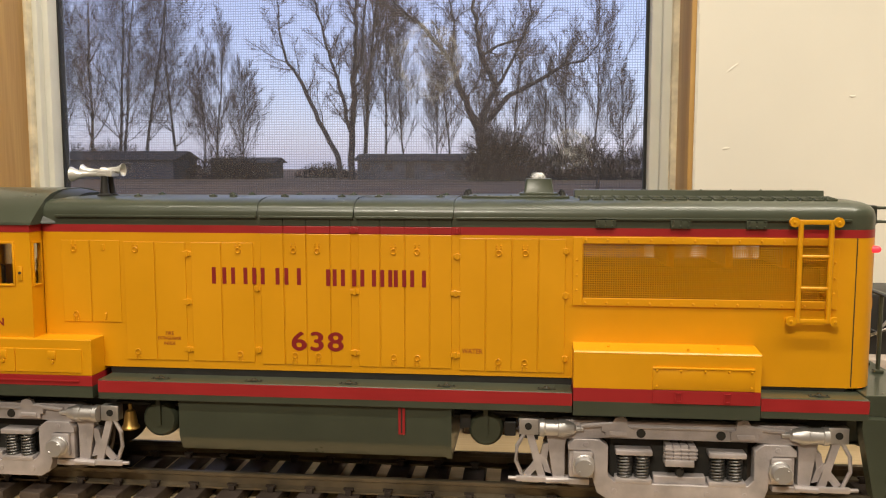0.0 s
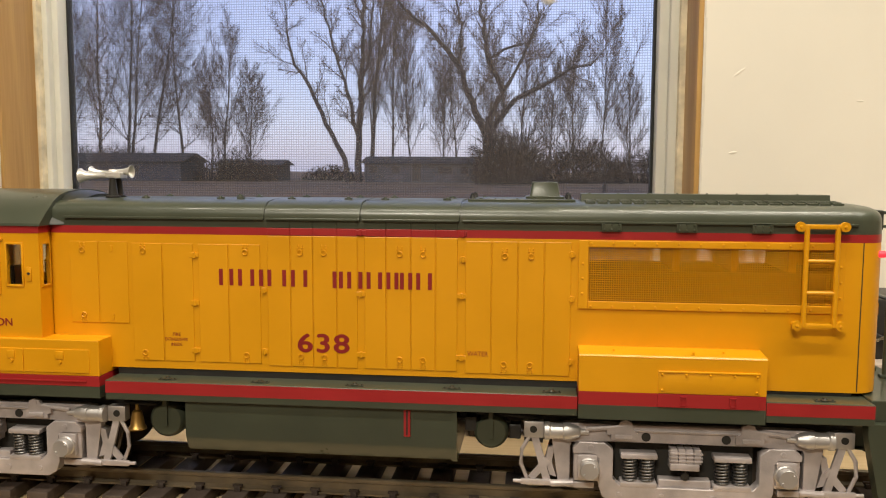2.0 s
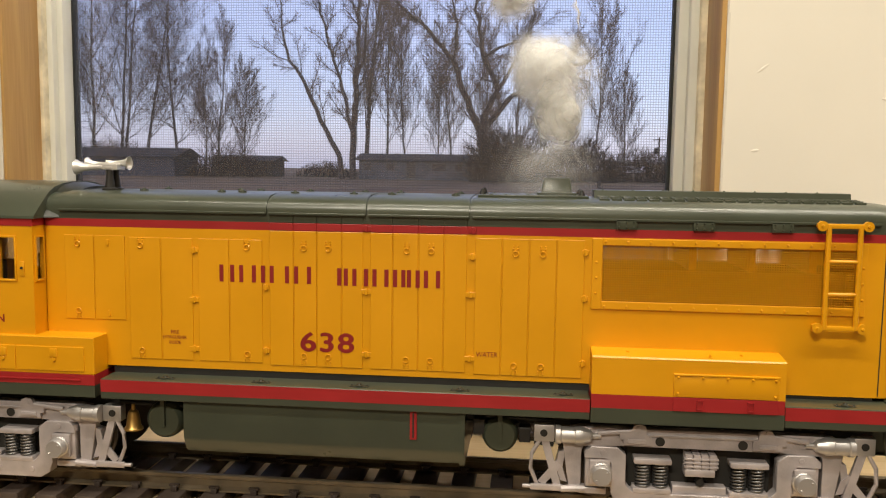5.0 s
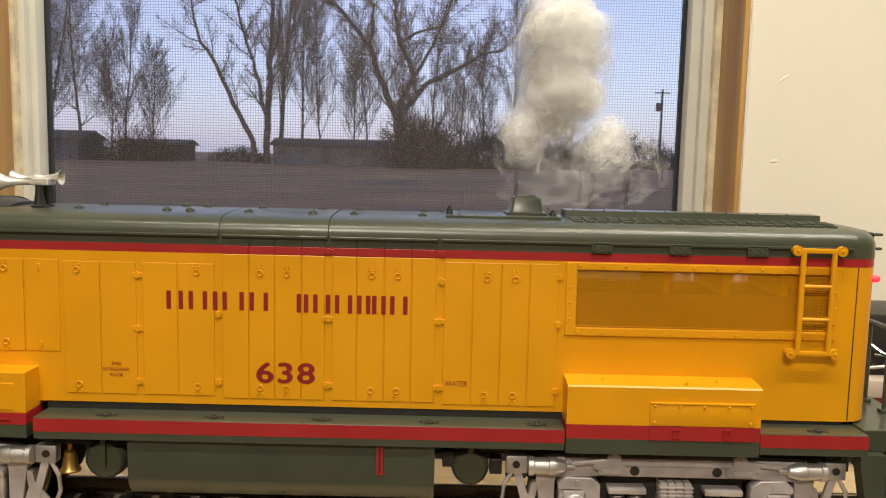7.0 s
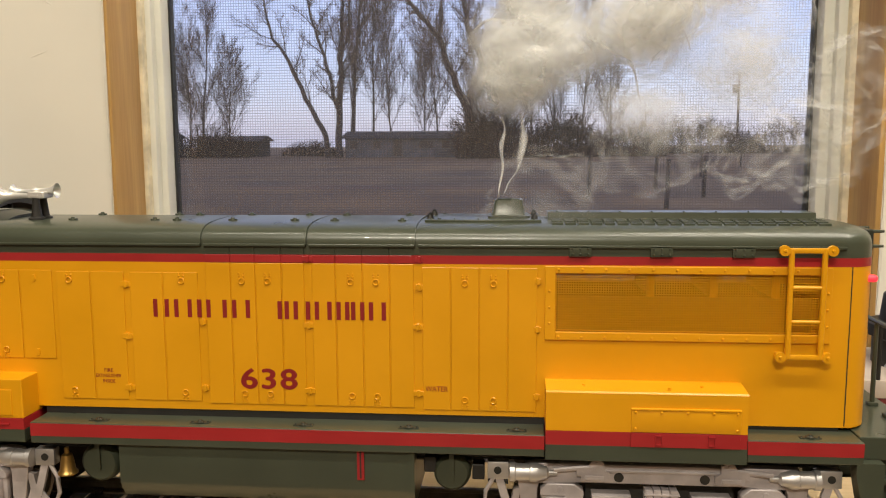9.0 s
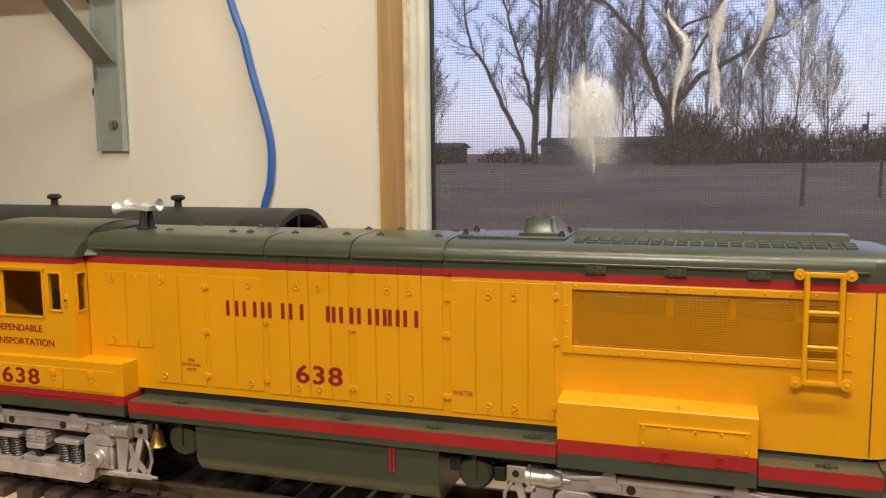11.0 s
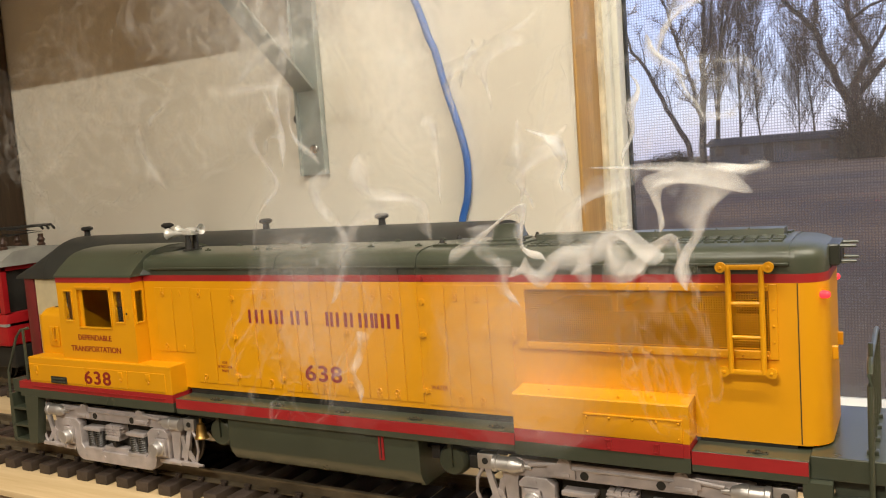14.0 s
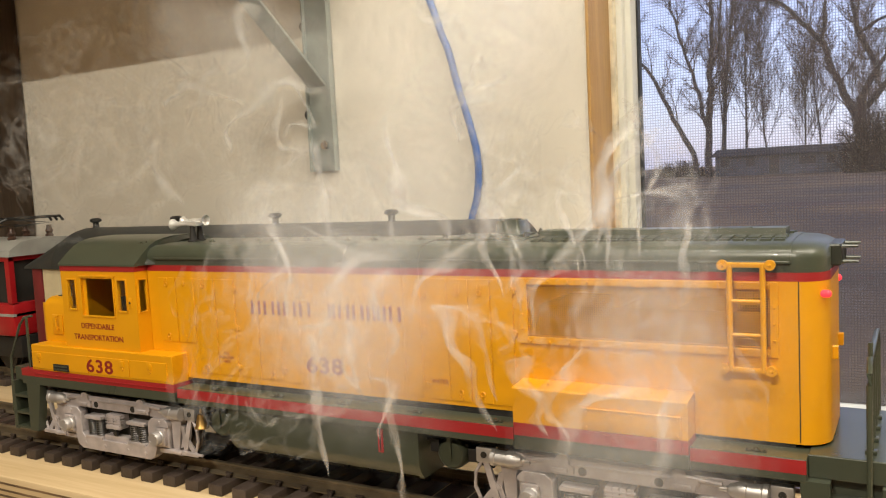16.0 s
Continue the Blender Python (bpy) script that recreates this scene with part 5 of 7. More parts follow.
def red_engine():
    x0, x1, y = -1.62, -1.115, BACK_Y
    c = thing("model_electric_engine", "red model electric locomotive with grey roof and pantograph", "model train", group="cars on the back track")
    REDB = mat("bright_red_body", (0.38, 0.012, 0.016), 0.3, coat=0.2)
    GREYR = mat("grey_roof_paint", (0.32, 0.32, 0.30), 0.5)
    half = 0.05
    bm = bmesh.new()
    box(bm, x0, x1 - 0.05, y - half, y + half, 0.06, 0.15, 0.004)
    box(bm, x1 - 0.05, x1, y - half, y + half, 0.06, 0.098, 0.004)
    for yy in (y - half, y + half - 0.006):
        box(bm, x1 - 0.008, x1, yy, yy + 0.006, 0.098, 0.15)
        box(bm, x1 - 0.05, x1 - 0.042, yy, yy + 0.006, 0.098, 0.15)
    box(bm, x1 - 0.05, x1, y - half, y + half, 0.145, 0.151)
    body = part("body", bm, REDB, c)
    for x in (x1 - 0.072, x1 - 0.13, x1 - 0.19):
        bm = bmesh.new()
        box(bm, x - 0.017, x + 0.017, y - half - 0.0008, y - half + 0.001, 0.105, 0.143, 0.0004)
        part("window", bm, BLACK, body)
    # solid near-black block stands in for the unlit space behind the openings
    bm = bmesh.new()
    box(bm, x1 - 0.048, x1 - 0.004, y - half + 0.004, y + half - 0.004, 0.075, 0.148)
    part("cab_shade_block", bm, DARK, c)
    bm = bmesh.new()
    box(bm, x0, x1, y - half - 0.0006, y + half + 0.0006, 0.083, 0.086)
    part("stripe", bm, GREYR, body)
    bm = bmesh.new()
    prism_x(bm, [(y - half - 0.002, 0.15), (y - half, 0.157), (y - 0.035, 0.166), (y, 0.169), (y + 0.035, 0.166), (y + half, 0.157), (y + half + 0.002, 0.15)], x0, x1 + 0.004)
    part("roof", bm, GREYR, c, "pale grey roof")
    bm = bmesh.new()
    for yy in (y - 0.02, y + 0.02):
        tube(bm, [(x1 - 0.09, yy, 0.18), (x1 - 0.02, yy, 0.184), (x1 - 0.09, yy, 0.188)], 0.0014, 6)
    for k in range(3):
        tube(bm, [(x1 - 0.028 - 0.011 * k, y - 0.042, 0.186), (x1 - 0.022 - 0.011 * k, y - 0.034, 0.191), (x1 - 0.022 - 0.011 * k, y + 0.034, 0.191), (x1 - 0.028 - 0.011 * k, y + 0.042, 0.186)], 0.0016, 6)
    panto = part("pantograph", bm, BLACK, c)
    for x in (x1 - 0.075, x1 - 0.03):
        for yy in (y - 0.024, y + 0.024):
            bm = bmesh.new()
            lathe(bm, (x, yy, 0.165), (0, 0, 1), [(0, 0.004), (0.004, 0.005), (0.006, 0.003), (0.009, 0.005), (0.012, 0.003), (0.016, 0.003)], 10)
            part("insulator", bm, mat("brown_insulator", (0.06, 0.03, 0.02), 0.4), panto)
    bm = bmesh.new()
    box(bm, x0, x1, y - 0.044, y + 0.044, 0.035, 0.06, 0.002)
    part("underframe", bm, BLACK, c)
    for x in (x1 - 0.05, x1 - 0.12, x0 + 0.1):
        wheel_pair(x, y, c)


def log_car():
    x0, x1, y = -0.235, 0.03, BACK_Y
    c = thing("model_log_car", "maroon model flat car loaded with brown logs", "model train", group="cars on the back track")
    MAROON = mat("maroon_deck", (0.13, 0.02, 0.018), 0.5)
    LOG = wood("log_bark", (0.16, 0.10, 0.065), (0.06, 0.036, 0.022), "X", 16, 0.85, 0.15, 0.6)
    bm = bmesh.new()
    box(bm, x0, x1, y - 0.045, y + 0.045, 0.040, 0.05, 0.001)
    deck = part("deck", bm, MAROON, c)
    rng = random.Random(5)
    for row, z in ((5, 0.060), (4, 0.076), (4, 0.092), (3, 0.107), (2, 0.119)):
        for k in range(row):
            yy = y + (k - (row - 1) / 2) * 0.0172
            bm = bmesh.new()
            r = 0.0084
            a, b = -0.18 + rng.uniform(-0.01, 0.008), x1 - 0.01 + rng.uniform(-0.01, 0.005)
            tube(bm, [(a + (b - a) * i / 6, yy + rng.uniform(-0.0006, 0.0006), z + rng.uniform(-0.0006, 0.0006)) for i in range(7)], [r * rng.uniform(0.92, 1.05) for _ in range(7)], 12)
            part("log", bm, LOG, c)
    for x in (x0 + 0.06, x1 - 0.03):
        for s in (-1, 1):
            bm = bmesh.new()
            box(bm, x - 0.002, x + 0.002, y + s * 0.046 - 0.002, y + s * 0.046 + 0.002, 0.05, 0.115)
            part("stake", bm, BLACK, c)
    bm = bmesh.new()
    n = 20
    hub = Vector((x0 + 0.012, y - 0.01, 0.104))
    ring = [hub + Vector((0.013 * math.cos(6.2832 * i / n), 0.013 * math.sin(6.2832 * i / n), 0)) for i in range(n + 1)]
    tube(bm, ring, 0.0009, 6)
    for k in range(4):
        cyl(bm, hub, hub + Vector((0.013 * math.cos(1.57 * k), 0.013 * math.sin(1.57 * k), 0)), 0.0007, seg=6)
    cyl(bm, hub, hub - Vector((0, 0, 0.055)), 0.0011, seg=8)
    part("brake_wheel", bm, MAROON, c, "thin maroon brake wheel on a staff")
    bm = bmesh.new()
    for k in range(5):
        box(bm, x0 + 0.004 + 0.008 * k, x0 + 0.006 + 0.008 * k, y - 0.042, y + 0.03, 0.05 + 0.003 * k, 0.054 + 0.003 * k)
    part("load_rack", bm, MAROON, c)
    for x in (x0 + 0.03, x0 + 0.07, x1 - 0.07, x1 - 0.03):
        wheel_pair(x, y, c, 0.0125)


def steam_wreck():
    """Black machine with bare pipes and wires on a maroon wagon."""
    x0, x1, y = 0.075, 0.36, BACK_Y
    c = thing("model_crane_wagon", "black model machine with loose wires on a maroon wagon", "model train", group="cars on the back track")
    MAROON = mat("maroon_wagon", (0.15, 0.015, 0.015), 0.5)
    bm = bmesh.new()
    box(bm, x0, x1, y - 0.045, y + 0.045, 0.034, 0.05, 0.001)
    part("wagon_bed", bm, MAROON, c)
    bm = bmesh.new()
    box(bm, x0 - 0.004, x1, y - 0.046, y + 0.046, 0.05, 0.062, 0.0008)
    part("side_board", bm, mat("pale_plank", (0.5, 0.42, 0.36), 0.7), c)
    bm = bmesh.new()
    lathe(bm, (x0 + 0.055, y, 0.06), (0, 0, 1), [(0, 0.03), (0.02, 0.03), (0.022, 0.034), (0.03, 0.034), (0.032, 0.026), (0.05, 0.024), (0.055, 0.012), (0.066, 0.01)], 24)
    box(bm, x0 + 0.09, x0 + 0.2, y - 0.03, y + 0.03, 0.06, 0.105, 0.003)
    lathe(bm, (x0 + 0.2, y - 0.01, 0.118), (1, 0, 0), [(0, 0.01), (0.004, 0.02), (0.03, 0.02), (0.034, 0.01)], 18)
    part("machine", bm, BLACK, c)
    rng = random.Random(9)
    for k in range(7):
        bm = bmesh.new()
        p = Vector((x0 + 0.02 + 0.02 * k, y - 0.03, 0.068 + 0.004 * (k % 3)))
        pts = [p]
        for i in range(6):
            pts.append(pts[-1] + Vector((rng.uniform(0.004, 0.016), rng.uniform(-0.006, 0.004), rng.uniform(-0.008, 0.012))))
        tube(bm, pts, 0.0012, 6)
        part("wire", bm, (STEEL, BLACK, CHROME)[k % 3], c)
    bm = bmesh.new()
    for x in (x0 + 0.01, x0 + 0.03):
        tube(bm, [(x, y - 0.044, 0.05), (x, y - 0.044, 0.1)], 0.0014, 8)
    part("stanchion", bm, BLACK, c)
    for k in range(1):
        me_mat = mat("white_number", (0.7, 0.68, 0.62), 0.6)
        bm = bmesh.new()
        for j in range(4):
            box(bm, x0 + 0.03 + 0.008 * j, x0 + 0.035 + 0.008 * j, y - 0.0456, y - 0.045, 0.037, 0.047)
        part("number_bars", bm, me_mat, c)
    for x in (x0 + 0.04, x0 + 0.09, x1 - 0.05):
        wheel_pair(x, y, c, 0.012)
    bm = bmesh.new()
    ball(bm, (0, 0, 0), 1, 0.035, 0.02, 0.008, 3)
    for v in bm.verts:
        v.co += Vector((0, 0, 0.004 * noise.noise(v.co * 60)))
    bmesh.ops.transform(bm, matrix=Matrix.Translation((0.37, 0.54, 0.009)), verts=bm.verts[:])
    tagged(part("cleaning_cloth", bm, mat("pale_blue_cloth", (0.18, 0.45, 0.62), 0.9)), "crumpled pale blue cloth lying on the board", "cloth")


coach()
red_engine()
log_car()
steam_wreck()

# ---- outside ----
GROUND_Z = -1.3
bm = bmesh.new()
n, size = 60, 400.0
grid = [[bm.verts.new((-200 + size * i / n, 1.0 + size * (j / n) ** 2, GROUND_Z + 0.05 * noise.noise(Vector((i * 0.7, j * 0.7, 0))) + (0.7 * math.exp(-((-200 + size * i / n - 13) ** 2 / 14 + (1 + size * (j / n) ** 2 - 58) ** 2 / 60))))) for j in range(n + 1)] for i in range(n + 1)]
for i in range(n):
    for j in range(n):
        bm.faces.new((grid[i][j], grid[i + 1][j], grid[i + 1][j + 1], grid[i][j + 1]))
tagged(part("ground", bm, FIELD), "dry brown winter field", "ground", kind="structure")


def mesh_tubes(name, segs, material, parent, sides=4):
    """Many tapered limbs in one mesh: each a pair of points with radii."""
    p = np.array([g[0] for g in segs])
    q = np.array([g[1] for g in segs])
    r = np.array([(g[2], g[3]) for g in segs])
    d = q - p
    d /= np.linalg.norm(d, axis=1)[:, None] + 1e-9
    ref = np.where(np.abs(d[:, 2:3]) < 0.8, np.array([[0.0, 0, 1]]), np.array([[1.0, 0, 0]]))
    a = np.cross(d, ref)
    a /= np.linalg.norm(a, axis=1)[:, None] + 1e-9
    b = np.cross(d, a)
    m = len(segs)
    vs = np.zeros((m, 2, sides, 3))
    for k in range(sides):
        t = 6.2832 * k / sides
        o = a * math.cos(t) + b * math.sin(t)
        vs[:, 0, k] = p + o * r[:, 0:1]
        vs[:, 1, k] = q + o * r[:, 1:2]
    base = np.arange(m)[:, None] * 2 * sides
    fs = np.stack([np.stack([base[:, 0] + k, base[:, 0] + (k + 1) % sides, base[:, 0] + sides + (k + 1) % sides, base[:, 0] + sides + k], 1) for k in range(sides)], 1)
    me = bpy.data.meshes.new(name)
    me.from_pydata(vs.reshape(-1, 3).tolist(), [], fs.reshape(-1, 4).tolist())
    me.update()
    me.materials.append(material)
    ob = new(name, me)
    ob.parent = parent
    return ob


def turned(rng, d, degrees):
    """d leant by an angle to a random side."""
    x, y, z = d
    ref = (0.0, 0.0, 1.0) if abs(z) < 0.9 else (1.0, 0.0, 0.0)
    ax, ay, az = y * ref[2] - z * ref[1], z * ref[0] - x * ref[2], x * ref[1] - y * ref[0]
    n = math.sqrt(ax * ax + ay * ay + az * az)
    ax, ay, az = ax / n, ay / n, az / n
    bx, by, bz = y * az - z * ay, z * ax - x * az, x * ay - y * ax
    f, a = rng.uniform(0, 6.2832), math.radians(degrees)
    c, s, cf, sf = math.cos(a), math.sin(a), math.cos(f), math.sin(f)
    return (x * c + (ax * cf + bx * sf) * s, y * c + (ay * cf + by * sf) * s, z * c + (az * cf + bz * sf) * s)


STEPS = {3: 11, 2: 7, 1: 5, 0: 4}


def grow(rng, segs, twigs, p, d, length, r, depth, up, spread, kink):
    """One limb of short pieces with side limbs; thin ones become twigs."""
    n = STEPS[depth]
    step = length / n
    for i in range(n):
        d = (d[0] + rng.gauss(0, kink), d[1] + rng.gauss(0, kink), d[2] + rng.gauss(0, kink) + up)
        ln = math.sqrt(d[0] ** 2 + d[1] ** 2 + d[2] ** 2)
        d = (d[0] / ln, d[1] / ln, d[2] / ln)
        q = (p[0] + d[0] * step, p[1] + d[1] * step, p[2] + d[2] * step)
        r1 = r * (0.90 if depth > 1 else 0.82)
        (segs if r > 0.06 else twigs).append((p, q, max(r, 0.0145), max(r1, 0.010)))
        if depth > 0 and (i > 0 or depth < 3):
            for _ in range(rng.choice((2, 2, 3) if depth > 1 else (1, 2, 2))):
                nd = turned(rng, d, rng.uniform(0.6, 1.35) * spread)
                grow(rng, segs, twigs, q, nd, length * rng.uniform(0.26, 0.50) * (1.15 - 0.65 * i / n), min(r1 * rng.uniform(0.28, 0.42), 0.11), depth - 1, up, spread, kink)
        p, r = q, r1


def tree(seed, x, y, limbs, spread=32, up=0.10, kink=0.10, depth=3, label="bare grey cottonwood tree in the far field"):
    """limbs: (start height, lean in x, lean in y, length, radius) for each leader."""
    rng = random.Random(seed)
    t = thing("tree", label, "tree", pose(x, y, GROUND_Z), "bare trees beyond the field")
    segs, twigs = [], []
    for z0, lx, ly, ln, r in limbs:
        n = math.sqrt(lx * lx + ly * ly + 1)
        grow(rng, segs, twigs, (0.0, 0.0, z0 - 0.15 if z0 == 0 else z0), (lx / n, ly / n, 1 / n), ln, r, depth if z0 else min(depth, 3), up, spread, kink)
    mesh_tubes("trunk", segs, BARK, t, 5)
    mesh_tubes("crown", twigs, TWIG, t, 3)
    return t


def poplar(seed, x, y, h, spread=24, r=0.24, depth=3):
    return tree(seed, x, y, [(0, random.Random(seed).uniform(-0.04, 0.04), 0, h, r)], spread, 0.09, 0.04, depth, "tall bare grey poplar in the far field")


def leading_tree(seed, x, y, leaders, spread, label):
    """A tree whose crooked leaders run through (sideways, height, radius) and bear side limbs all along."""
    rng = random.Random(seed)
    t = thing("tree", label, "tree", pose(x, y, GROUND_Z), "bare trees beyond the field")
    segs, twigs = [], []
    for way in leaders:
        deep = rng.uniform(-0.12, 0.12)
        for (a, za, ra), (b, zb, rb) in zip(way, way[1:]):
            n = max(2, int(math.hypot(b - a, zb - za) / 0.9))
            ln = math.hypot(b - a, zb - za)
            d = ((b - a) / ln, deep, (zb - za) / ln)
            p = (a, deep * za, za)
            for i in range(1, n + 1):
                u = i / n
                jig = 0.10 if i < n else 0.0
                q = (a + (b - a) * u + rng.gauss(0, jig), deep * (za + (zb - za) * u), za + (zb - za) * u + rng.gauss(0, jig * 0.5))
                r0, r1 = ra + (rb - ra) * (i - 1) / n, ra + (rb - ra) * u
                segs.append((p, q, r0, r1))
                if q[2] > 4.5:
                    for _ in range(rng.choice((0, 1, 1, 2))):
                        grow(rng, segs, twigs, q, turned(rng, d, rng.uniform(0.7, 1.5) * spread), rng.uniform(1.8, 4.8), min(r1 * 0.45, 0.08), 2, 0.05, 40, 0.12)
                p = q
    mesh_tubes("trunk", segs, BARK, t, 5)
    mesh_tubes("crown", twigs, TWIG, t, 3)
    return t


def woods():
    D = 96.0
    for k, (x, h) in enumerate(((-56.2, 24), (-54.0, 26), (-51.4, 25), (-49.0, 27), (-46.9, 25), (-44.4, 22), (-59.5, 26), (-63, 24))):
        poplar(20 + k, x, D + (k % 3) * 3, h, 44, 0.24)
    poplar(41, -36.8, D, 15.5, 36, 0.2)
    poplar(42, -34.4, D + 2, 11.5, 36, 0.16)
    poplar(43, -38.8, D + 1, 12.5, 34, 0.14)
    leading_tree(50, -21.0, D - 4, [[(0, 0, 0.34), (-0.3, 2.5, 0.32), (-2.5, 6.5, 0.27), (-4.2, 10.5, 0.22), (-6.0, 13, 0.17), (-6.8, 16.5, 0.12), (-7.0, 20, 0.06)],
                                    [(1.2, 0, 0.42), (1.3, 8, 0.36), (1.5, 16, 0.24), (1.3, 25, 0.10)], [(1.3, 5, 0.24), (0, 10, 0.2), (-1.5, 15, 0.15), (-2.8, 20, 0.1), (-3.0, 26, 0.05)],
                                    [(1.4, 9, 0.2), (2.6, 13, 0.16), (3.2, 20, 0.09), (3.4, 25, 0.05)]], 34, "bare grey cottonwood with one long leaning limb")
    poplar(51, -19.6, D + 3, 26, 18, 0.34)
    for k, (x, h) in enumerate(((-17.6, 23), (-15.4, 17.5), (-11.6, 14), (-9.6, 17), (-1.6, 18), (1.8, 13), (7.6, 20), (4.4, 14), (11.4, 12), (-6.2, 17))):
        poplar(60 + k, x, D + 6 + (k % 3), h, 30, 0.2 if k == 0 else 0.15)
    leading_tree(80, -5.2, D - 8, [[(0, 0, 0.62), (0.2, 3.5, 0.54), (0.3, 7, 0.46)], [(0, 5, 0.40), (-1.5, 8.5, 0.36), (-3, 12.5, 0.30), (-6, 16, 0.22), (-9, 18.5, 0.15), (-11, 22, 0.07)],
                                   [(0.3, 7, 0.36), (1.6, 9.5, 0.32), (0, 13, 0.27), (-0.6, 16, 0.2), (-1.2, 22, 0.1), (-1, 26, 0.05)], [(0.6, 6, 0.30), (3, 8.9, 0.27), (5.7, 10.2, 0.22), (8.7, 12, 0.16), (10.7, 12.3, 0.1), (12.5, 14.5, 0.05)],
                                   [(0, 13, 0.18), (1.6, 14, 0.16), (4.2, 14.7, 0.11), (5, 17.5, 0.06)], [(1.6, 9.5, 0.2), (3.4, 12.5, 0.16), (5, 16, 0.1), (5.5, 21, 0.05)], [(-3, 12.5, 0.18), (-2.6, 16, 0.13), (-3.6, 22, 0.06)]],
                 48, "broad old bare cottonwood with crooked spreading limbs")


woods()


def brush(name, seed, x0, x1, y, h, count, label):
    rng = random.Random(seed)
    t = thing(name, label, "bush", pose((x0 + x1) / 2, y, GROUND_Z), "dark brush by the house")
    w = (x1 - x0) / 2
    twigs = []
    for _ in range(count):
        x = rng.uniform(-w, w)
        hh = h * (1 - 0.75 * (x / w) ** 2) * rng.uniform(0.6, 1.08)
        p = Vector((x, rng.uniform(-1, 1), -0.05))
        d = Vector((rng.gauss(0, 0.35), rng.gauss(0, 0.3), 1)).normalized()
        for k in range(3):
            q = p + d * hh / 3
            twigs.append((p, q, 0.05 - 0.013 * k, 0.036 - 0.012 * k))
            if k:
                for _s in range(3):
                    nd = (d + Vector((rng.gauss(0, 0.6), rng.gauss(0, 0.4), rng.gauss(0, 0.3)))).normalized()
                    twigs.append((q, q + nd * hh * 0.3, 0.028, 0.012))
            p, d = q, (d + Vector((rng.gauss(0, 0.2), 0, 0))).normalized()
    mesh_tubes("branches", twigs, BRUSH, t, 3)


brush("bush", 1, -6.2, 0.8, 86, 5.0, 520, "dense dark leafless bush beside the house")
brush("bush", 2, 0.2, 9.5, 92, 4.4, 420, "dense dark leafless bush beside the house")
brush("bush", 3, 8, 17, 97, 3.4, 300, "low dark leafless hedge")
brush("bush", 4, -64, -42, 97, 4.0, 420, "dark brush under the tall poplars")
brush("bush", 5, -40, -31, 95, 3.2, 200, "dark brush under the poplars")
brush("bush", 6, -30, -22, 105, 1.8, 200, "low leafless far hedge beyond the field")
brush("bush", 7, 16, 34, 120, 4.5, 400, "far dark hedge beyond the field")
brush("bush", 8, 30, 60, 125, 5.0, 400, "far dark hedge beyond the field")


HOUSE_TRIM = mat("grey_house_trim", (0.085, 0.09, 0.10), 0.8)


def house(x0, x1, y, wall_h, roof_h, depth, wins, label, wallmat=None):
    h = thing("house", label, "house", pose((x0 + x1) / 2, y, GROUND_Z))
    w = (x1 - x0) / 2
    bm = bmesh.new()
    box(bm, -w, w, 0, depth, -0.1, wall_h)
    part("wall", bm, wallmat or HOUSE_WALL, h)
    bm = bmesh.new()
    prism_x(bm, [(-0.6, wall_h - 0.1), (depth / 2, wall_h + roof_h), (depth + 0.6, wall_h - 0.1)], -w - 0.5, w + 0.5)
    part("roof", bm, HOUSE_ROOF, h)
    for a, b, z0, z1 in wins:
        bm = bmesh.new()
        box(bm, a, b, -0.04, 0.05, z0, z1)
        win = part("window", bm, BLACK, h)
        bm = bmesh.new()
        for d in ((a - 0.09, a, z0 - 0.09, z1 + 0.09), (b, b + 0.09, z0 - 0.09, z1 + 0.09), (a, b, z1, z1 + 0.09), (a, b, z0 - 0.09, z0)):
            box(bm, d[0], d[1], -0.07, 0.04, d[2], d[3])
        part("window_frame", bm, HOUSE_TRIM, win)


house(-19.3, -6.6, 93, 2.2, 0.75, 7, ((-5.8, -4.9, 1.0, 1.8), (-3.2, -2.3, 1.0, 1.8), (-0.9, 0.1, 0.15, 2.0), (2.0, 3.6, 1.0, 1.8), (4.6, 5.4, 1.0, 1.8)), "low pale one-storey house with a dark roof")
house(-54.5, -40.5, 92, 2.3, 1.0, 7, ((-4, -3, 1, 1.8), (1, 2, 1, 1.8)), "low dark-roofed house under tall poplars", mat("blue_grey_siding", (0.04, 0.045, 0.06), 0.8))
house(-39.2, -31.5, 100, 2.0, 0.6, 5, ((0, 1, 0.8, 1.5),), "small dark shed beyond the field", mat("dark_shed_boards", (0.045, 0.04, 0.04), 0.9))


def pole(x, y, h):
    p = thing("utility_pole", "dark wooden utility pole with a small box", "pole", pose(x, y, GROUND_Z))
    bm = bmesh.new()
    cyl(bm, (0, 0, -0.2), (0, 0, h), 0.17, 0.12, 10)
    part("post", bm, BARK, p)
    bm = bmesh.new()
    lathe(bm, (-0.4, 0, h - 2.6), (0, 0, 1), [(0, 0.2), (0.1, 0.32), (0.9, 0.32), (1.0, 0.2)], 12)
    part("transformer", bm, BLACK, p)
    bm = bmesh.new()
    box(bm, -0.9, 0.9, -0.06, 0.06, h - 0.5, h - 0.36)
    part("crossarm", bm, BARK, p)


pole(25.3, 100, 9.7)
pole(19.3, 130, 6.4)
for k, (x, y) in enumerate(((4.4, 28), (3.3, 19.6), (5.0, 23.6), (12.3, 48), (8.0, 38), (1.9, 24))):
    bm = bmesh.new()
    cyl(bm, (x, y, GROUND_Z - 0.2), (x + 0.03, y, GROUND_Z + 1.15), 0.06, 0.05, 8)
    tagged(part("fence_post", bm, BARK), "weathered wooden fence post in the field", "fence post", "fence posts in the field")


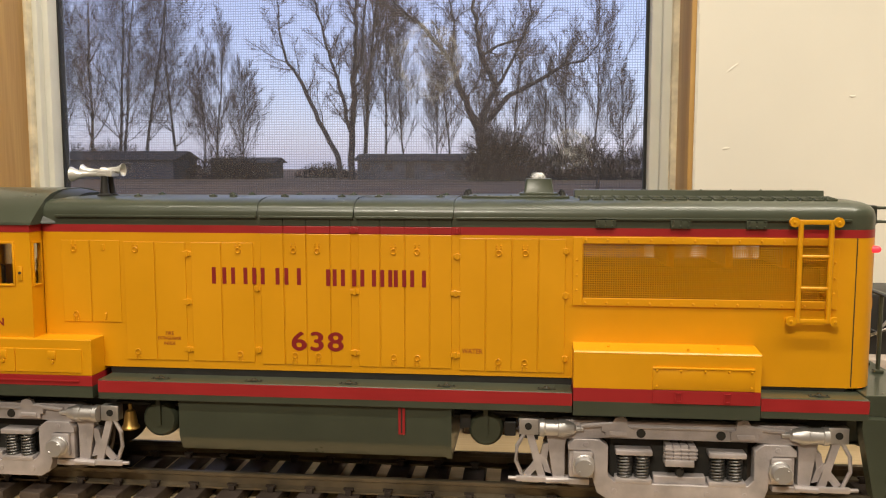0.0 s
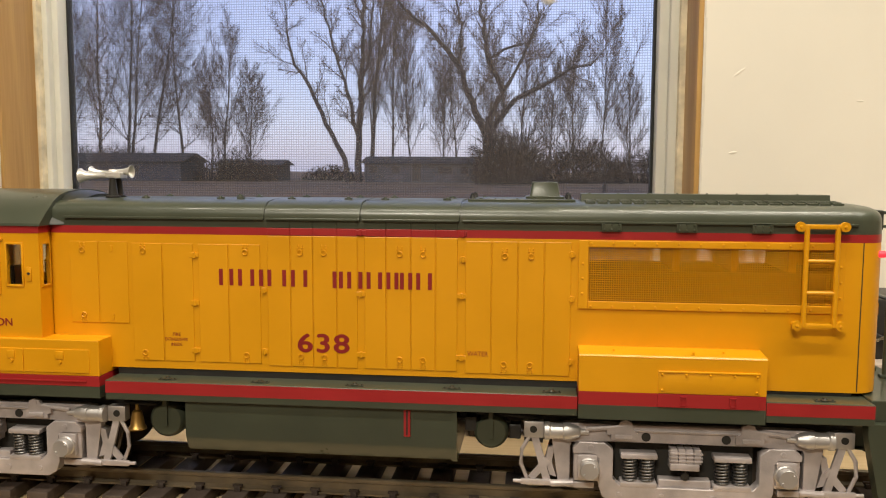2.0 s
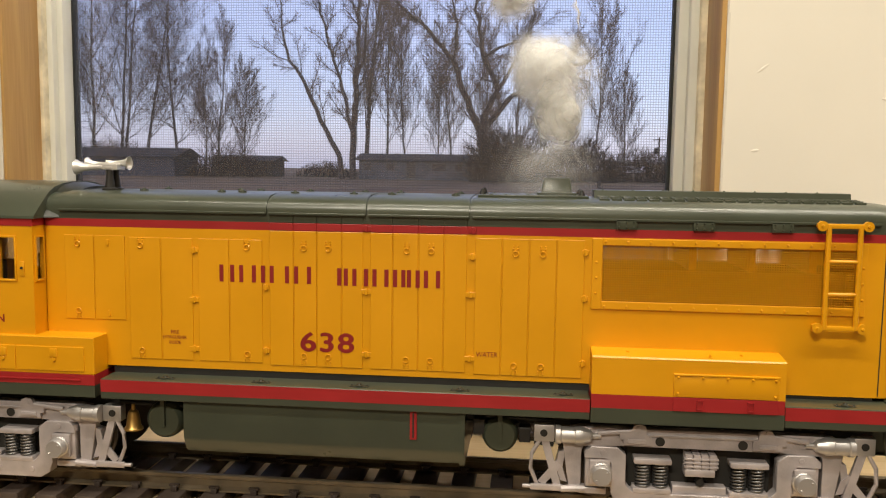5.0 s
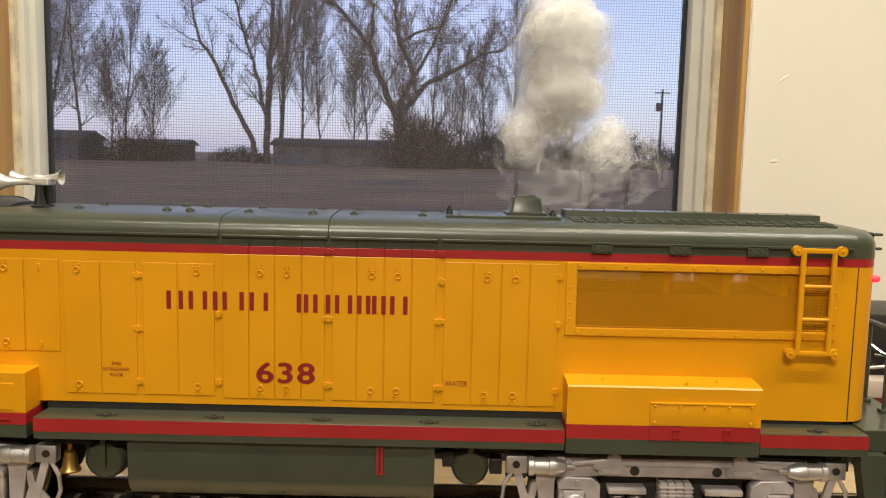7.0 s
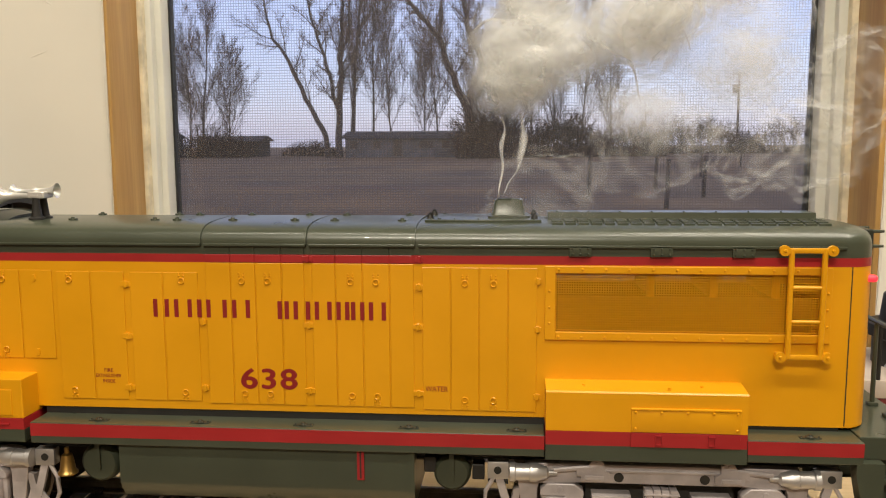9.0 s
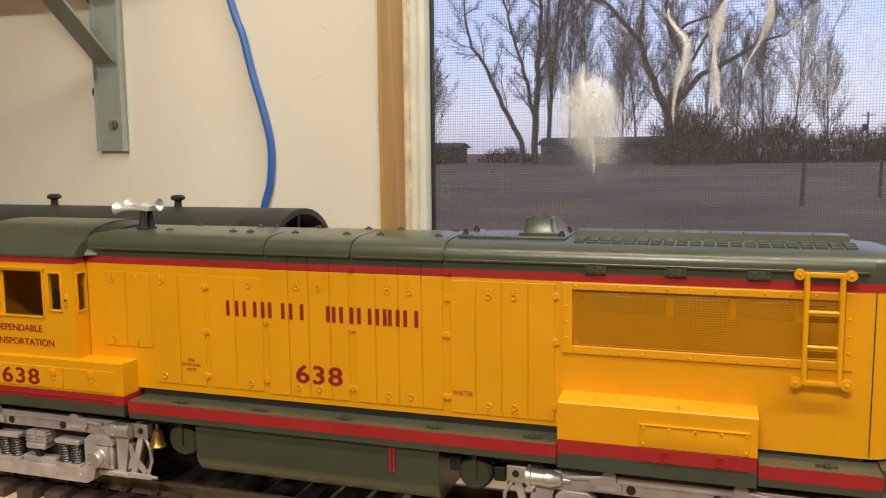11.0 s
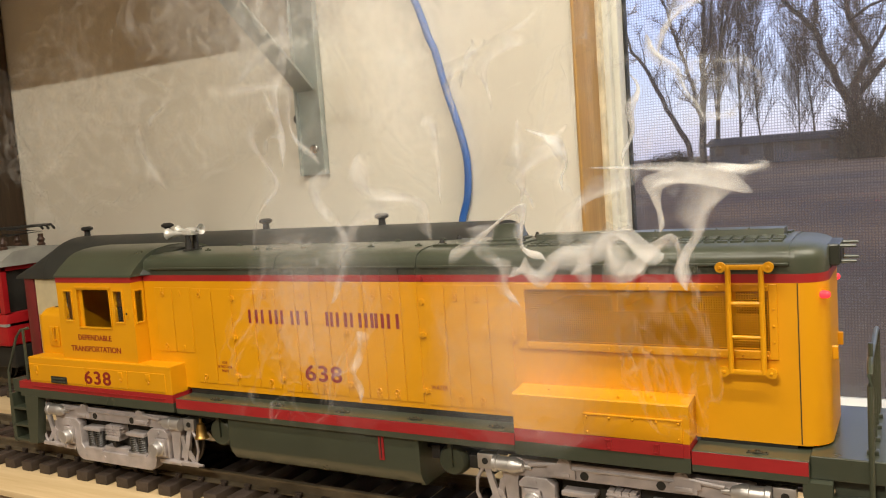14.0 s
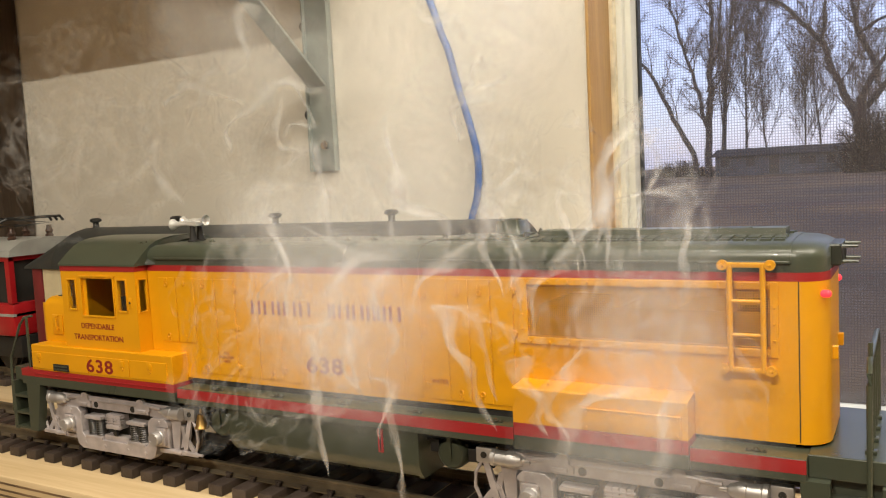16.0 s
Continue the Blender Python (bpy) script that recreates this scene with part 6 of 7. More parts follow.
# ---- smoke ----
def smoke_material(name, edge, core, scale, soft, ridge=0.0, base=0.0, streak=(1, 1, 1), tone=(0.98, 0.98, 0.97)):
    """White vapour, thick within and thinning towards its skin, in soft patches or in fine curling threads."""
    m = bpy.data.materials.new(name)
    m.use_nodes = True
    nt = m.node_tree
    for nd in list(nt.nodes):
        if nd.type != "OUTPUT_MATERIAL":
            nt.nodes.remove(nd)
    out = [nd for nd in nt.nodes if nd.type == "OUTPUT_MATERIAL"][0]
    tc = nt.nodes.new("ShaderNodeTexCoord")
    info = nt.nodes.new("ShaderNodeObjectInfo")
    mp = nt.nodes.new("ShaderNodeMapping")
    mp.inputs["Scale"].default_value = streak
    nt.links.new(tc.outputs["Object"], mp.inputs["Vector"])
    n = nt.nodes.new("ShaderNodeTexNoise")
    n.noise_dimensions = "4D"
    n.inputs["Scale"].default_value, n.inputs["Detail"].default_value, n.inputs["Roughness"].default_value, n.inputs["Distortion"].default_value = scale, 3, 0.5, 1.2 if ridge else 0.5
    k = nt.nodes.new("ShaderNodeMath")
    k.operation = "MULTIPLY"
    k.inputs[1].default_value = 40
    nt.links.new(info.outputs["Random"], k.inputs[0])
    nt.links.new(k.outputs[0], n.inputs["W"])
    nt.links.new(mp.outputs["Vector"], n.inputs["Vector"])
    ln = nt.nodes.new("ShaderNodeVectorMath")
    ln.operation = "LENGTH"
    nt.links.new(tc.outputs["Object"], ln.inputs[0])
    rad = nt.nodes.new("ShaderNodeMapRange")
    rad.interpolation_type = "SMOOTHSTEP"
    rad.inputs["From Min"].default_value, rad.inputs["From Max"].default_value = 0.25, 1.05
    rad.inputs["To Min"].default_value, rad.inputs["To Max"].default_value = core, edge
    nt.links.new(ln.outputs["Value"], rad.inputs["Value"])
    mr = nt.nodes.new("ShaderNodeMapRange")
    mr.interpolation_type = "SMOOTHSTEP"
    if ridge:
        c = nt.nodes.new("ShaderNodeMath")
        c.operation = "SUBTRACT"
        c.inputs[1].default_value = 0.5
        nt.links.new(n.outputs["Fac"], c.inputs[0])
        ab = nt.nodes.new("ShaderNodeMath")
        ab.operation = "ABSOLUTE"
        nt.links.new(c.outputs[0], ab.inputs[0])
        nt.links.new(ab.outputs[0], mr.inputs["Value"])
        mr.inputs["From Min"].default_value, mr.inputs["From Max"].default_value = 0.0, ridge
        mr.inputs["To Min"].default_value, mr.inputs["To Max"].default_value = 1.0, base
    else:
        nt.links.new(n.outputs["Fac"], mr.inputs["Value"])
        mr.inputs["From Min"].default_value, mr.inputs["From Max"].default_value = 0.5 - soft, 0.5 + soft
        mr.inputs["To Min"].default_value, mr.inputs["To Max"].default_value = base, 1.0
    al = nt.nodes.new("ShaderNodeMath")
    al.operation = "MULTIPLY"
    nt.links.new(mr.outputs["Result"], al.inputs[0])
    nt.links.new(rad.outputs["Result"], al.inputs[1])
    dif = nt.nodes.new("ShaderNodeBsdfDiffuse")
    dif.inputs["Color"].default_value = (*tone, 1)
    tr = nt.nodes.new("ShaderNodeBsdfTranslucent")
    tr.inputs["Color"].default_value = (*tone, 1)
    mx = nt.nodes.new("ShaderNodeMixShader")
    mx.inputs[0].default_value = 0.4
    nt.links.new(dif.outputs[0], mx.inputs[1])
    nt.links.new(tr.outputs[0], mx.inputs[2])
    tp = nt.nodes.new("ShaderNodeBsdfTransparent")
    fin = nt.nodes.new("ShaderNodeMixShader")
    nt.links.new(al.outputs[0], fin.inputs[0])
    nt.links.new(tp.outputs[0], fin.inputs[1])
    nt.links.new(mx.outputs[0], fin.inputs[2])
    nt.links.new(fin.outputs[0], out.inputs["Surface"])
    return m


scene.cycles.transparent_max_bounces = 192
THICK = smoke_material("thick_vapour", 0.08, 0.85, 1.1, 0.22, base=0.4)
MEDIUM = smoke_material("drifting_vapour", 0.03, 0.5, 1.2, 0.2, base=0.12)
THIN = smoke_material("thin_vapour", 0.008, 0.10, 1.2, 0.2, base=0.1)
THREADS = smoke_material("curling_threads", 0.08, 0.20, 1.0, 0.2, ridge=0.09, base=0.04)
STREAM = smoke_material("rising_stream", 0.12, 0.22, 2.2, 0.25, base=0.2, streak=(1, 1, 0.35))
HAZE = smoke_material("hanging_haze", 0.0, 0.027, 0.9, 0.3, base=0.35, streak=(1.2, 1.2, 0.6))
FAINT = smoke_material("faint_streak", 0.02, 0.058, 2.4, 0.22, base=0.1, streak=(1, 1, 0.5))
CURL = smoke_material("curling_haze", 0.04, 0.13, 1.5, 0.2, ridge=0.05, base=0.0, streak=(1.3, 1, 0.6))
SOFT = smoke_material("soft_vapour", 0.04, 0.62, 1.0, 0.3, base=0.35)
BRIGHT = smoke_material("bright_curl", 0.07, 0.16, 2.4, 0.25, base=0.3, streak=(1, 1, 0.4))


def puff_mesh(seed, sub=4, shells=5):
    """A billowing unit puff: nested lumpy skins."""
    rng = random.Random(seed)
    off = Vector((rng.uniform(-50, 50), rng.uniform(-50, 50), rng.uniform(-50, 50)))
    bm = bmesh.new()
    for k in range(shells):
        r = 1.0 - 0.75 * k / max(shells, 5)
        res = bmesh.ops.create_icosphere(bm, subdivisions=sub, radius=1)
        for v in res["verts"]:
            d = v.co.normalized()
            o = off + Vector((k * 0.22, 0, 0))
            big = noise.noise(d * 1.0 + o) * 0.36
            mid = abs(noise.noise(d * 2.0 + o * 1.7)) * 0.40
            small = abs(noise.noise(d * 4.2 + o * 2.3)) * 0.10
            rr = r * (0.70 + big + mid + small)
            v.co = d * rr
    wide = max(abs(v.co.y) for v in bm.verts)
    for v in bm.verts:
        v.co.y /= max(1.0, wide)
    me = bpy.data.meshes.new("vapour")
    bm.to_mesh(me)
    bm.free()
    me.shade_smooth()
    return me


def ribbon_mesh(seed, turns=1.0, width=0.35, wander=0.35, n=56, ring=12, shells=6):
    """A curling streak of vapour about one unit tall, in nested skins that taper at both ends."""
    rng = random.Random(seed)
    off = Vector((rng.uniform(-50, 50), rng.uniform(-50, 50), rng.uniform(-50, 50)))
    vs, fs = [], []
    for layer in range(shells):
        f = 1.0 - layer / shells
        lead = len(vs)
        for i in range(n + 1):
            t = i / n
            c = Vector((wander * noise.noise(off + Vector((t * 2.6, 0, 0))) * (0.15 + t) * 2, wander * noise.noise(off + Vector((0, t * 2.6, 9))) * t, t - 0.5))
            a = turns * 6.2832 * (t + 0.4 * noise.noise(off + Vector((0, 0, t * 1.5))))
            w = width * f * (0.12 + 0.9 * t) * min(1, (t + 0.02) * 8) * math.sqrt(max(0.0, 1.0 - t ** 3)) * (0.8 + 0.9 * noise.noise(off + Vector((t * 4, 5, layer * 0.25))))
            u = Vector((math.cos(a), math.sin(a), 0))
            s = Vector((-math.sin(a), math.cos(a), 0))
            for k in range(ring):
                b = 6.2832 * k / ring
                vs.append(c + u * (w * 0.5 * math.cos(b)) + s * (0.16 * w * math.sin(b) + 0.4 * w * math.cos(b) ** 2))
        for i in range(n):
            for k in range(ring):
                j = (k + 1) % ring
                fs.append((lead + i * ring + k, lead + i * ring + j, lead + (i + 1) * ring + j, lead + (i + 1) * ring + k))
    me = bpy.data.meshes.new("vapour")
    me.from_pydata([v[:] for v in vs], [], fs)
    me.update()
    me.shade_smooth()
    return me


PUFFS = [puff_mesh(s) for s in (1, 2, 3, 4)]
CLOUDS = [puff_mesh(s, 3, 8) for s in (21, 22, 23, 24)]
SHEETS = [puff_mesh(s, 5, 1) for s in (6, 7, 8)]
STREAKS = [ribbon_mesh(s, 0.5 + 0.3 * (s % 3), 1.25, 0.7) for s in (31, 32, 33, 34, 35, 36)]
RIBBONS = [ribbon_mesh(s, 0.3 + 0.25 * (s % 3), 0.45 + 0.1 * (s % 2)) for s in (11, 12, 13, 14, 15)]
SMOKE = []


def gone(t):
    """How far the locomotive has gone at t."""
    for (a, p), (b, q) in zip(GONE, GONE[1:]):
        if t <= b:
            u = (t - a) / (b - a)
            return p + (q - p) * u
    return GONE[-1][1]


def vapour(name, mesh, material, size, label):
    me = mesh.copy()
    me.materials.clear()
    me.materials.append(material)
    ob = new(name, me)
    ob.scale = size
    return tagged(ob, label, "smoke", "vapour from the smoke stack")


STACK_X, STACK_Z = 0.0052, 0.186
REST = 0.122    # height at which vapour waits inside the hood


def emit(kind, seed, t0, size, speed, drift, decay=0.8, material=None, yaw=0.0):
    """Vapour that leaves the stack at t0, climbs at speed (m/s, slowing), and drifts sideways."""
    meshes, base = {"puff": (PUFFS, THICK), "wisp": (RIBBONS, STREAM), "sheet": (SHEETS, THREADS)}[kind]
    label = {"puff": "billowing white puff of smoke above the stack", "wisp": "thin rising wisp of white smoke above the stack", "sheet": "faint curling threads of smoke above the stack"}[kind]
    ob = vapour("smoke_" + {"puff": "puff", "wisp": "wisp", "sheet": "curl"}[kind], meshes[seed % len(meshes)], material or base, size, label)
    ob.scale = (size[0], min(size[1], 0.031), size[2])
    SMOKE.append((ob, t0, speed, drift, decay, yaw % 40 - 20, seed, size[2]))


def smoke_rows(t0, speed, drift, decay, yaw, seed, tall, kind_lift):
    rows = []
    rng = random.Random(seed * 7 + int(t0 * 10))
    tilt = (rng.uniform(-14, 14), rng.uniform(-14, 14))
    times = sorted({round(0.5 * k, 2) for k in range(33)} | {round(min(16, max(0, t0 + d)), 2) for d in (-0.15, 0.0, 0.05, 0.1, 0.18, 0.25, 0.4, 0.6, 0.8, 1.1, 1.4, 1.8)})
    for t in times:
        if t <= t0:
            rows.append((t, pose(STACK_X - 0.055 - gone(t), CENTRE_Y, REST, 0, 0, yaw)))
            continue
        a = t - t0
        rise = speed * (1 - math.exp(-decay * a)) / decay + 0.10 * max(0, a - 1.5) ** 1.6
        x = STACK_X - gone(t0) - (gone(t) - gone(t0)) * math.exp(-a * 3) + drift * min(a, 4) - 0.055 * max(0, 1 - a / 0.08)
        z = REST + (STACK_Z - REST + kind_lift) * min(1, max(0, a - 0.05) / 0.2) + rise
        rows.append((t, pose(x, CENTRE_Y + 0.004 * math.sin(1.7 * a + seed), min(z, 1.2), tilt[0] * min(a, 3), tilt[1] * min(a, 3), yaw + 25 * min(a, 3))))
    return rows


# the vapour lying in the mouth of the stack, and first breaths
emit("puff", 0, -0.5, (0.0050, 0.0050, 0.0036), 0.0, 0.0, 1.0, THICK)
for k, (t0, w, ln, sp, dr) in enumerate(((1.8, 0.012, 0.011, 0.006, -0.03), (2.7, 0.014, 0.016, 0.01, 0.0))):
    emit("wisp", k, t0, (w, w, ln), sp, dr, 0.8, STREAM, 80 * k)
for k, (t0, r, sp, dr) in enumerate(((-1.5, 0.024, 0.07, -0.042), (-0.9, 0.014, 0.02, 0.02), (2.0, 0.014, 0.006, -0.012), (2.45, 0.016, 0.004, 0.004))):
    emit("sheet", k, t0, (r, r * 0.8, r), sp, dr, 0.8, THREADS, 70 * k)
def cone_skin():
    """A unit cone of vapour with a drawn-out tip leaning aside, in nested skins."""
    bm = bmesh.new()
    for layer in range(4):
        f = 1 - 0.22 * layer
        rings = []
        for i in range(15):
            t = i / 14
            r = f * ((1 - t) ** 1.7 * 0.9 + 0.05 * (1 - t))
            lean = 0.9 * t ** 2
            rings.append([bm.verts.new((lean + r * math.cos(0.5236 * j), r * math.sin(0.5236 * j), t * 2 - 1)) for j in range(12)])
        for a, b in zip(rings, rings[1:]):
            for j in range(12):
                bm.faces.new((a[j], a[(j + 1) % 12], b[(j + 1) % 12], b[j]))
    me = bpy.data.meshes.new("vapour")
    bm.to_mesh(me)
    bm.free()
    me.shade_smooth()
    return me


CONE_SKIN = cone_skin()
CONE = smoke_material("white_cone", 0.45, 0.7, 1.1, 0.3, base=0.75)
# heavy exhaust: density, half width, half height (mm), leaving time, then (seconds, right of the stack, above it) in mm
COURSES = [
    (CONE, 3.2, 15, 0.1, (0.2, 0, -16), (0.4, 0, 8), (0.6, 1, 9), (0.75, 0, -12), (0.95, -4, -50), (16.0, -40, -60)),
    (STREAM, 7, 24, 0.65, (0.85, 0, 10), (1.0, -1, 16), (1.2, -5, 22), (1.4, -12, 50), (1.6, -24, 140)),
    (STREAM, 9, 26, 8.3, (8.5, -3, 14), (9.0, -4, 22), (9.3, -2, 36), (9.6, 12, 70)), (STREAM, 9, 26, 8.4, (8.6, 4, 14), (9.0, 5, 22), (9.3, 6, 36), (9.6, 20, 70)),
    (STREAM, 8, 26, 5.3, (5.5, 0, 8), (6.0, -1, 10), (6.3, -1, 20), (6.6, 0, 50)), (STREAM, 8, 22, 9.2, (9.4, 0, 12), (9.6, 1, 18), (9.9, 6, 50)),
    (MEDIUM, 16, 18, 3.4, (3.8, -4, 35), (4.2, -14, 80), (4.6, -20, 150)), (THICK, 13, 17, 3.7, (4.1, 0, 34), (4.5, -8, 80), (5.0, -20, 150)), (THICK, 12, 17, 4.1, (4.4, 2, 36), (4.8, -6, 78), (5.2, -24, 140)),
    (THICK, 12, 17, 4.7, (5.0, 5, 36), (5.3, 4, 48), (5.5, 5, 58), (6.0, -20, 64), (6.5, -50, 135)),
    (MEDIUM, 19, 15, 4.5, (5.0, 2, 55), (5.3, -6, 66), (5.5, -10, 74), (6.0, -25, 66), (6.5, -60, 130)),
    (MEDIUM, 12, 11, 4.45, (5.0, -5, 62), (5.3, -15, 72), (5.5, -32, 70), (6.0, -41, 88), (6.5, -60, 150)),
    (MEDIUM, 14, 13, 4.5, (5.0, -5, 62), (5.3, -2, 72), (5.5, 2, 74), (6.0, -14, 60), (6.5, -40, 128)),
    (THICK, 11, 22, 4.95, (5.15, 4, 14), (5.3, 6, 24), (5.5, 9, 33), (6.0, 4, 47), (6.5, -5, 60), (7.0, 14, 92), (7.5, 30, 150)),
    (THICK, 9, 14, 5.1, (5.3, 3, 8), (5.5, 5, 14), (5.75, 2, 22), (6.0, 2, 27), (6.5, 0, 44), (7.0, 10, 64), (7.5, 28, 95)),
    (THICK, 11, 11, 5.55, (5.8, 0, 14), (6.0, 1, 27), (6.5, 22, 38), (7.0, 26, 54), (7.5, 50, 78), (8.0, 70, 130)),
    (THIN, 28, 26, 4.8, (5.3, -8, 50), (5.5, -14, 60), (6.0, -30, 50), (6.5, -34, 50), (7.0, -55, 150)),
    (MEDIUM, 12, 12, 5.6, (6.0, 16, 38), (6.5, 40, 28), (7.0, 42, 28), (7.5, 66, 48), (8.0, 100, 60)),
    (THICK, 11, 15, 6.1, (6.3, -3, 12), (6.5, -2, 24), (7.0, 12, 45), (7.5, 22, 82), (8.0, 45, 112)),
    (MEDIUM, 20, 18, 6.1, (6.5, 8, 34), (7.0, 20, 74), (7.5, 46, 90), (8.0, 90, 98), (8.5, 130, 110)),
    (SOFT, 17, 17, 6.4, (6.7, 4, 28), (7.0, 15, 54), (7.5, 32, 88), (8.0, 52, 106)), (SOFT, 19, 18, 6.3, (6.6, 4, 40), (7.0, 17, 84), (7.5, 32, 112)),
    (SOFT, 10, 12, 6.65, (7.0, -3, 32), (7.25, 4, 46), (7.5, 12, 56), (8.0, 52, 92), (8.5, 60, 130)), (MEDIUM, 12, 14, 6.95, (7.25, 2, 26), (7.5, 6, 40), (8.0, 70, 74), (8.5, 92, 90)),
    (SOFT, 13, 12, 7.05, (7.3, 6, 40), (7.5, 15, 63), (8.0, 60, 78), (8.5, 72, 104)), (SOFT, 14, 11, 7.45, (7.75, 8, 30), (8.0, 26, 50), (8.5, 40, 88), (9.0, 60, 112)),
    (SOFT, 22, 13, 7.3, (7.6, 14, 40), (8.0, 48, 62), (8.5, 70, 75), (9.0, 76, 92)), (THIN, 30, 20, 7.1, (7.5, 50, 62), (8.0, 94, 64), (8.5, 112, 72), (9.0, 126, 74)),
    (MEDIUM, 26, 18, 7.2, (7.6, 24, 70), (8.0, 50, 98), (8.5, 72, 112), (9.0, 102, 116)), (SOFT, 6, 12, 7.75, (8.0, 10, 28), (8.25, 12, 48), (8.5, 19, 82), (9.0, 0, 106)),
    (SOFT, 17, 16, 7.95, (8.25, 8, 40), (8.5, 16, 70), (9.0, 16, 100), (9.5, 52, 124)), (SOFT, 8, 13, 8.2, (8.5, 5, 36), (8.75, 2, 54), (9.0, -6, 68), (9.5, 30, 78), (10.0, 64, 110)),
    (SOFT, 19, 17, 8.2, (8.5, 12, 56), (9.0, 4, 80), (9.5, 46, 98), (10.0, 72, 135)), (SOFT, 17, 14, 8.52, (8.72, 8, 40), (9.0, 28, 74), (9.5, 62, 92), (10.0, 84, 130)),
    (MEDIUM, 26, 20, 8.0, (8.5, 58, 78), (9.0, 62, 88), (9.5, 100, 94), (10.0, 122, 106)), (THIN, 34, 16, 8.3, (8.6, 30, 50), (9.0, 62, 46), (9.5, 112, 34), (10.0, 132, 42)),
    (MEDIUM, 17, 14, 8.75, (9.0, 8, 66), (9.5, 40, 60), (10.0, 82, 84)), (MEDIUM, 16, 15, 9.0, (9.25, 8, 48), (9.5, 54, 80), (10.0, 92, 98)), (MEDIUM, 10, 9, 9.1, (9.35, 6, 28), (9.5, 14, 40), (10.0, 44, 84)),
    (THIN, 34, 26, 8.3, (8.8, 80, 74), (9.0, 102, 72), (9.5, 112, 72), (10.0, 104, 78)), (THIN, 34, 30, 8.9, (9.3, 40, 72), (9.5, 60, 82), (10.0, 92, 70)), (THIN, 30, 20, 8.5, (9.0, 70, 44), (9.5, 124, 34), (10.0, 134, 38)),
    (THIN, 30, 24, 7.0, (7.5, 62, 58), (8.0, 84, 60), (8.5, 96, 62), (9.0, 120, 66)), (SOFT, 15, 12, 8.6, (8.85, 4, 40), (9.0, -2, 58), (9.5, 24, 72), (10.0, 60, 92)),
    (MEDIUM, 13, 20, 10.5, (10.9, 16, 40), (11.3, 34, 100)), (MEDIUM, 12, 22, 10.9, (11.3, 14, 44), (11.7, 36, 104)), (MEDIUM, 13, 20, 11.3, (11.7, 14, 42), (12.0, 30, 78), (12.5, 60, 130)),
    (MEDIUM, 7, 16, 11.8, (12.1, 14, 44), (12.3, 28, 74), (12.5, 42, 84), (13.0, 66, 76), (13.5, 90, 120)), (MEDIUM, 10, 8, 11.8, (12.1, 24, 66), (12.3, 50, 92), (12.5, 80, 98), (13.0, 110, 130)),
]
PLUMES = []
for k, (density, half, tall, leave, *keys) in enumerate(COURSES):
    grow_by = 0.00125 if density is THIN else 0.00142 if density is THICK else 0.00165
    skin = {STREAM: RIBBONS, CONE: [CONE_SKIN]}.get(density, PUFFS)
    name, label = {STREAM: ("smoke_wisp", "thin rising wisp of white smoke above the stack"), CONE: ("smoke_cone", "small white cone of smoke on the stack")}.get(density, ("smoke_puff", "billowing white puff of smoke above the stack"))
    plume = vapour(name, skin[k % len(skin)], density, (half * grow_by, min(half * grow_by, 0.030), tall * grow_by), label)
    PLUMES.append((plume, leave, keys, k))


def plume_rows(leave, keys, k):
    """Waits in the hood, comes up through the stack, follows its course and blows away upwards."""
    rng = random.Random(300 + k)
    yaw, turn = rng.uniform(-30, 30), rng.uniform(-35, 35)
    rows = [(0.0, pose(STACK_X - 0.055 - gone(0), CENTRE_Y, REST, 0, 0, yaw)), (leave, pose(STACK_X - 0.055 - gone(leave), CENTRE_Y, REST, 0, 0, yaw)),
            (leave + 0.08, pose(STACK_X - gone(leave + 0.08), CENTRE_Y, REST + 0.02, 0, 0, yaw))]
    for t, u, w in keys:
        a = min(t - leave, 2)
        rows.append((t, pose(STACK_X - gone(t) + u / 1000, CENTRE_Y + 0.003 * math.sin(k + 2 * a), STACK_Z + w / 1000, 0, turn * a, yaw + turn * a * 0.6)))
    t, u, w = keys[-1]
    far = 0.0
    while t < 16.0:
        step = min(0.5, 16.0 - t)
        t += step
        far = min(far + step, 3.0)
        a = min(t - leave, 2)
        rows.append((round(t, 2), pose(STACK_X - gone(t) + u / 1000 + 0.05 * far, CENTRE_Y, STACK_Z + w / 1000 + 0.16 * far + 0.10 * far ** 2, 0, turn * a, yaw + turn * a * 0.6)))
    return rows


# fine threads low behind the stack
for k, (t0, r, sp, dr) in enumerate(((6.2, 0.024, 0.015, 0.03), (6.5, 0.028, 0.02, 0.03), (6.75, 0.026, 0.02, 0.012), (7.1, 0.03, 0.025, 0.045), (7.5, 0.03, 0.02, 0.055), (7.9, 0.032, 0.025, 0.06), (8.3, 0.032, 0.04, 0.06), (8.8, 0.032, 0.06, 0.06), (9.2, 0.032, 0.07, 0.06), (9.6, 0.028, 0.08, 0.03), (11.9, 0.024, 0.07, 0.03), (12.3, 0.022, 0.05, 0.03))):
    emit("sheet", k, t0, (r * 1.2, r, r), sp, dr, 0.6, THREADS, 61 * k)
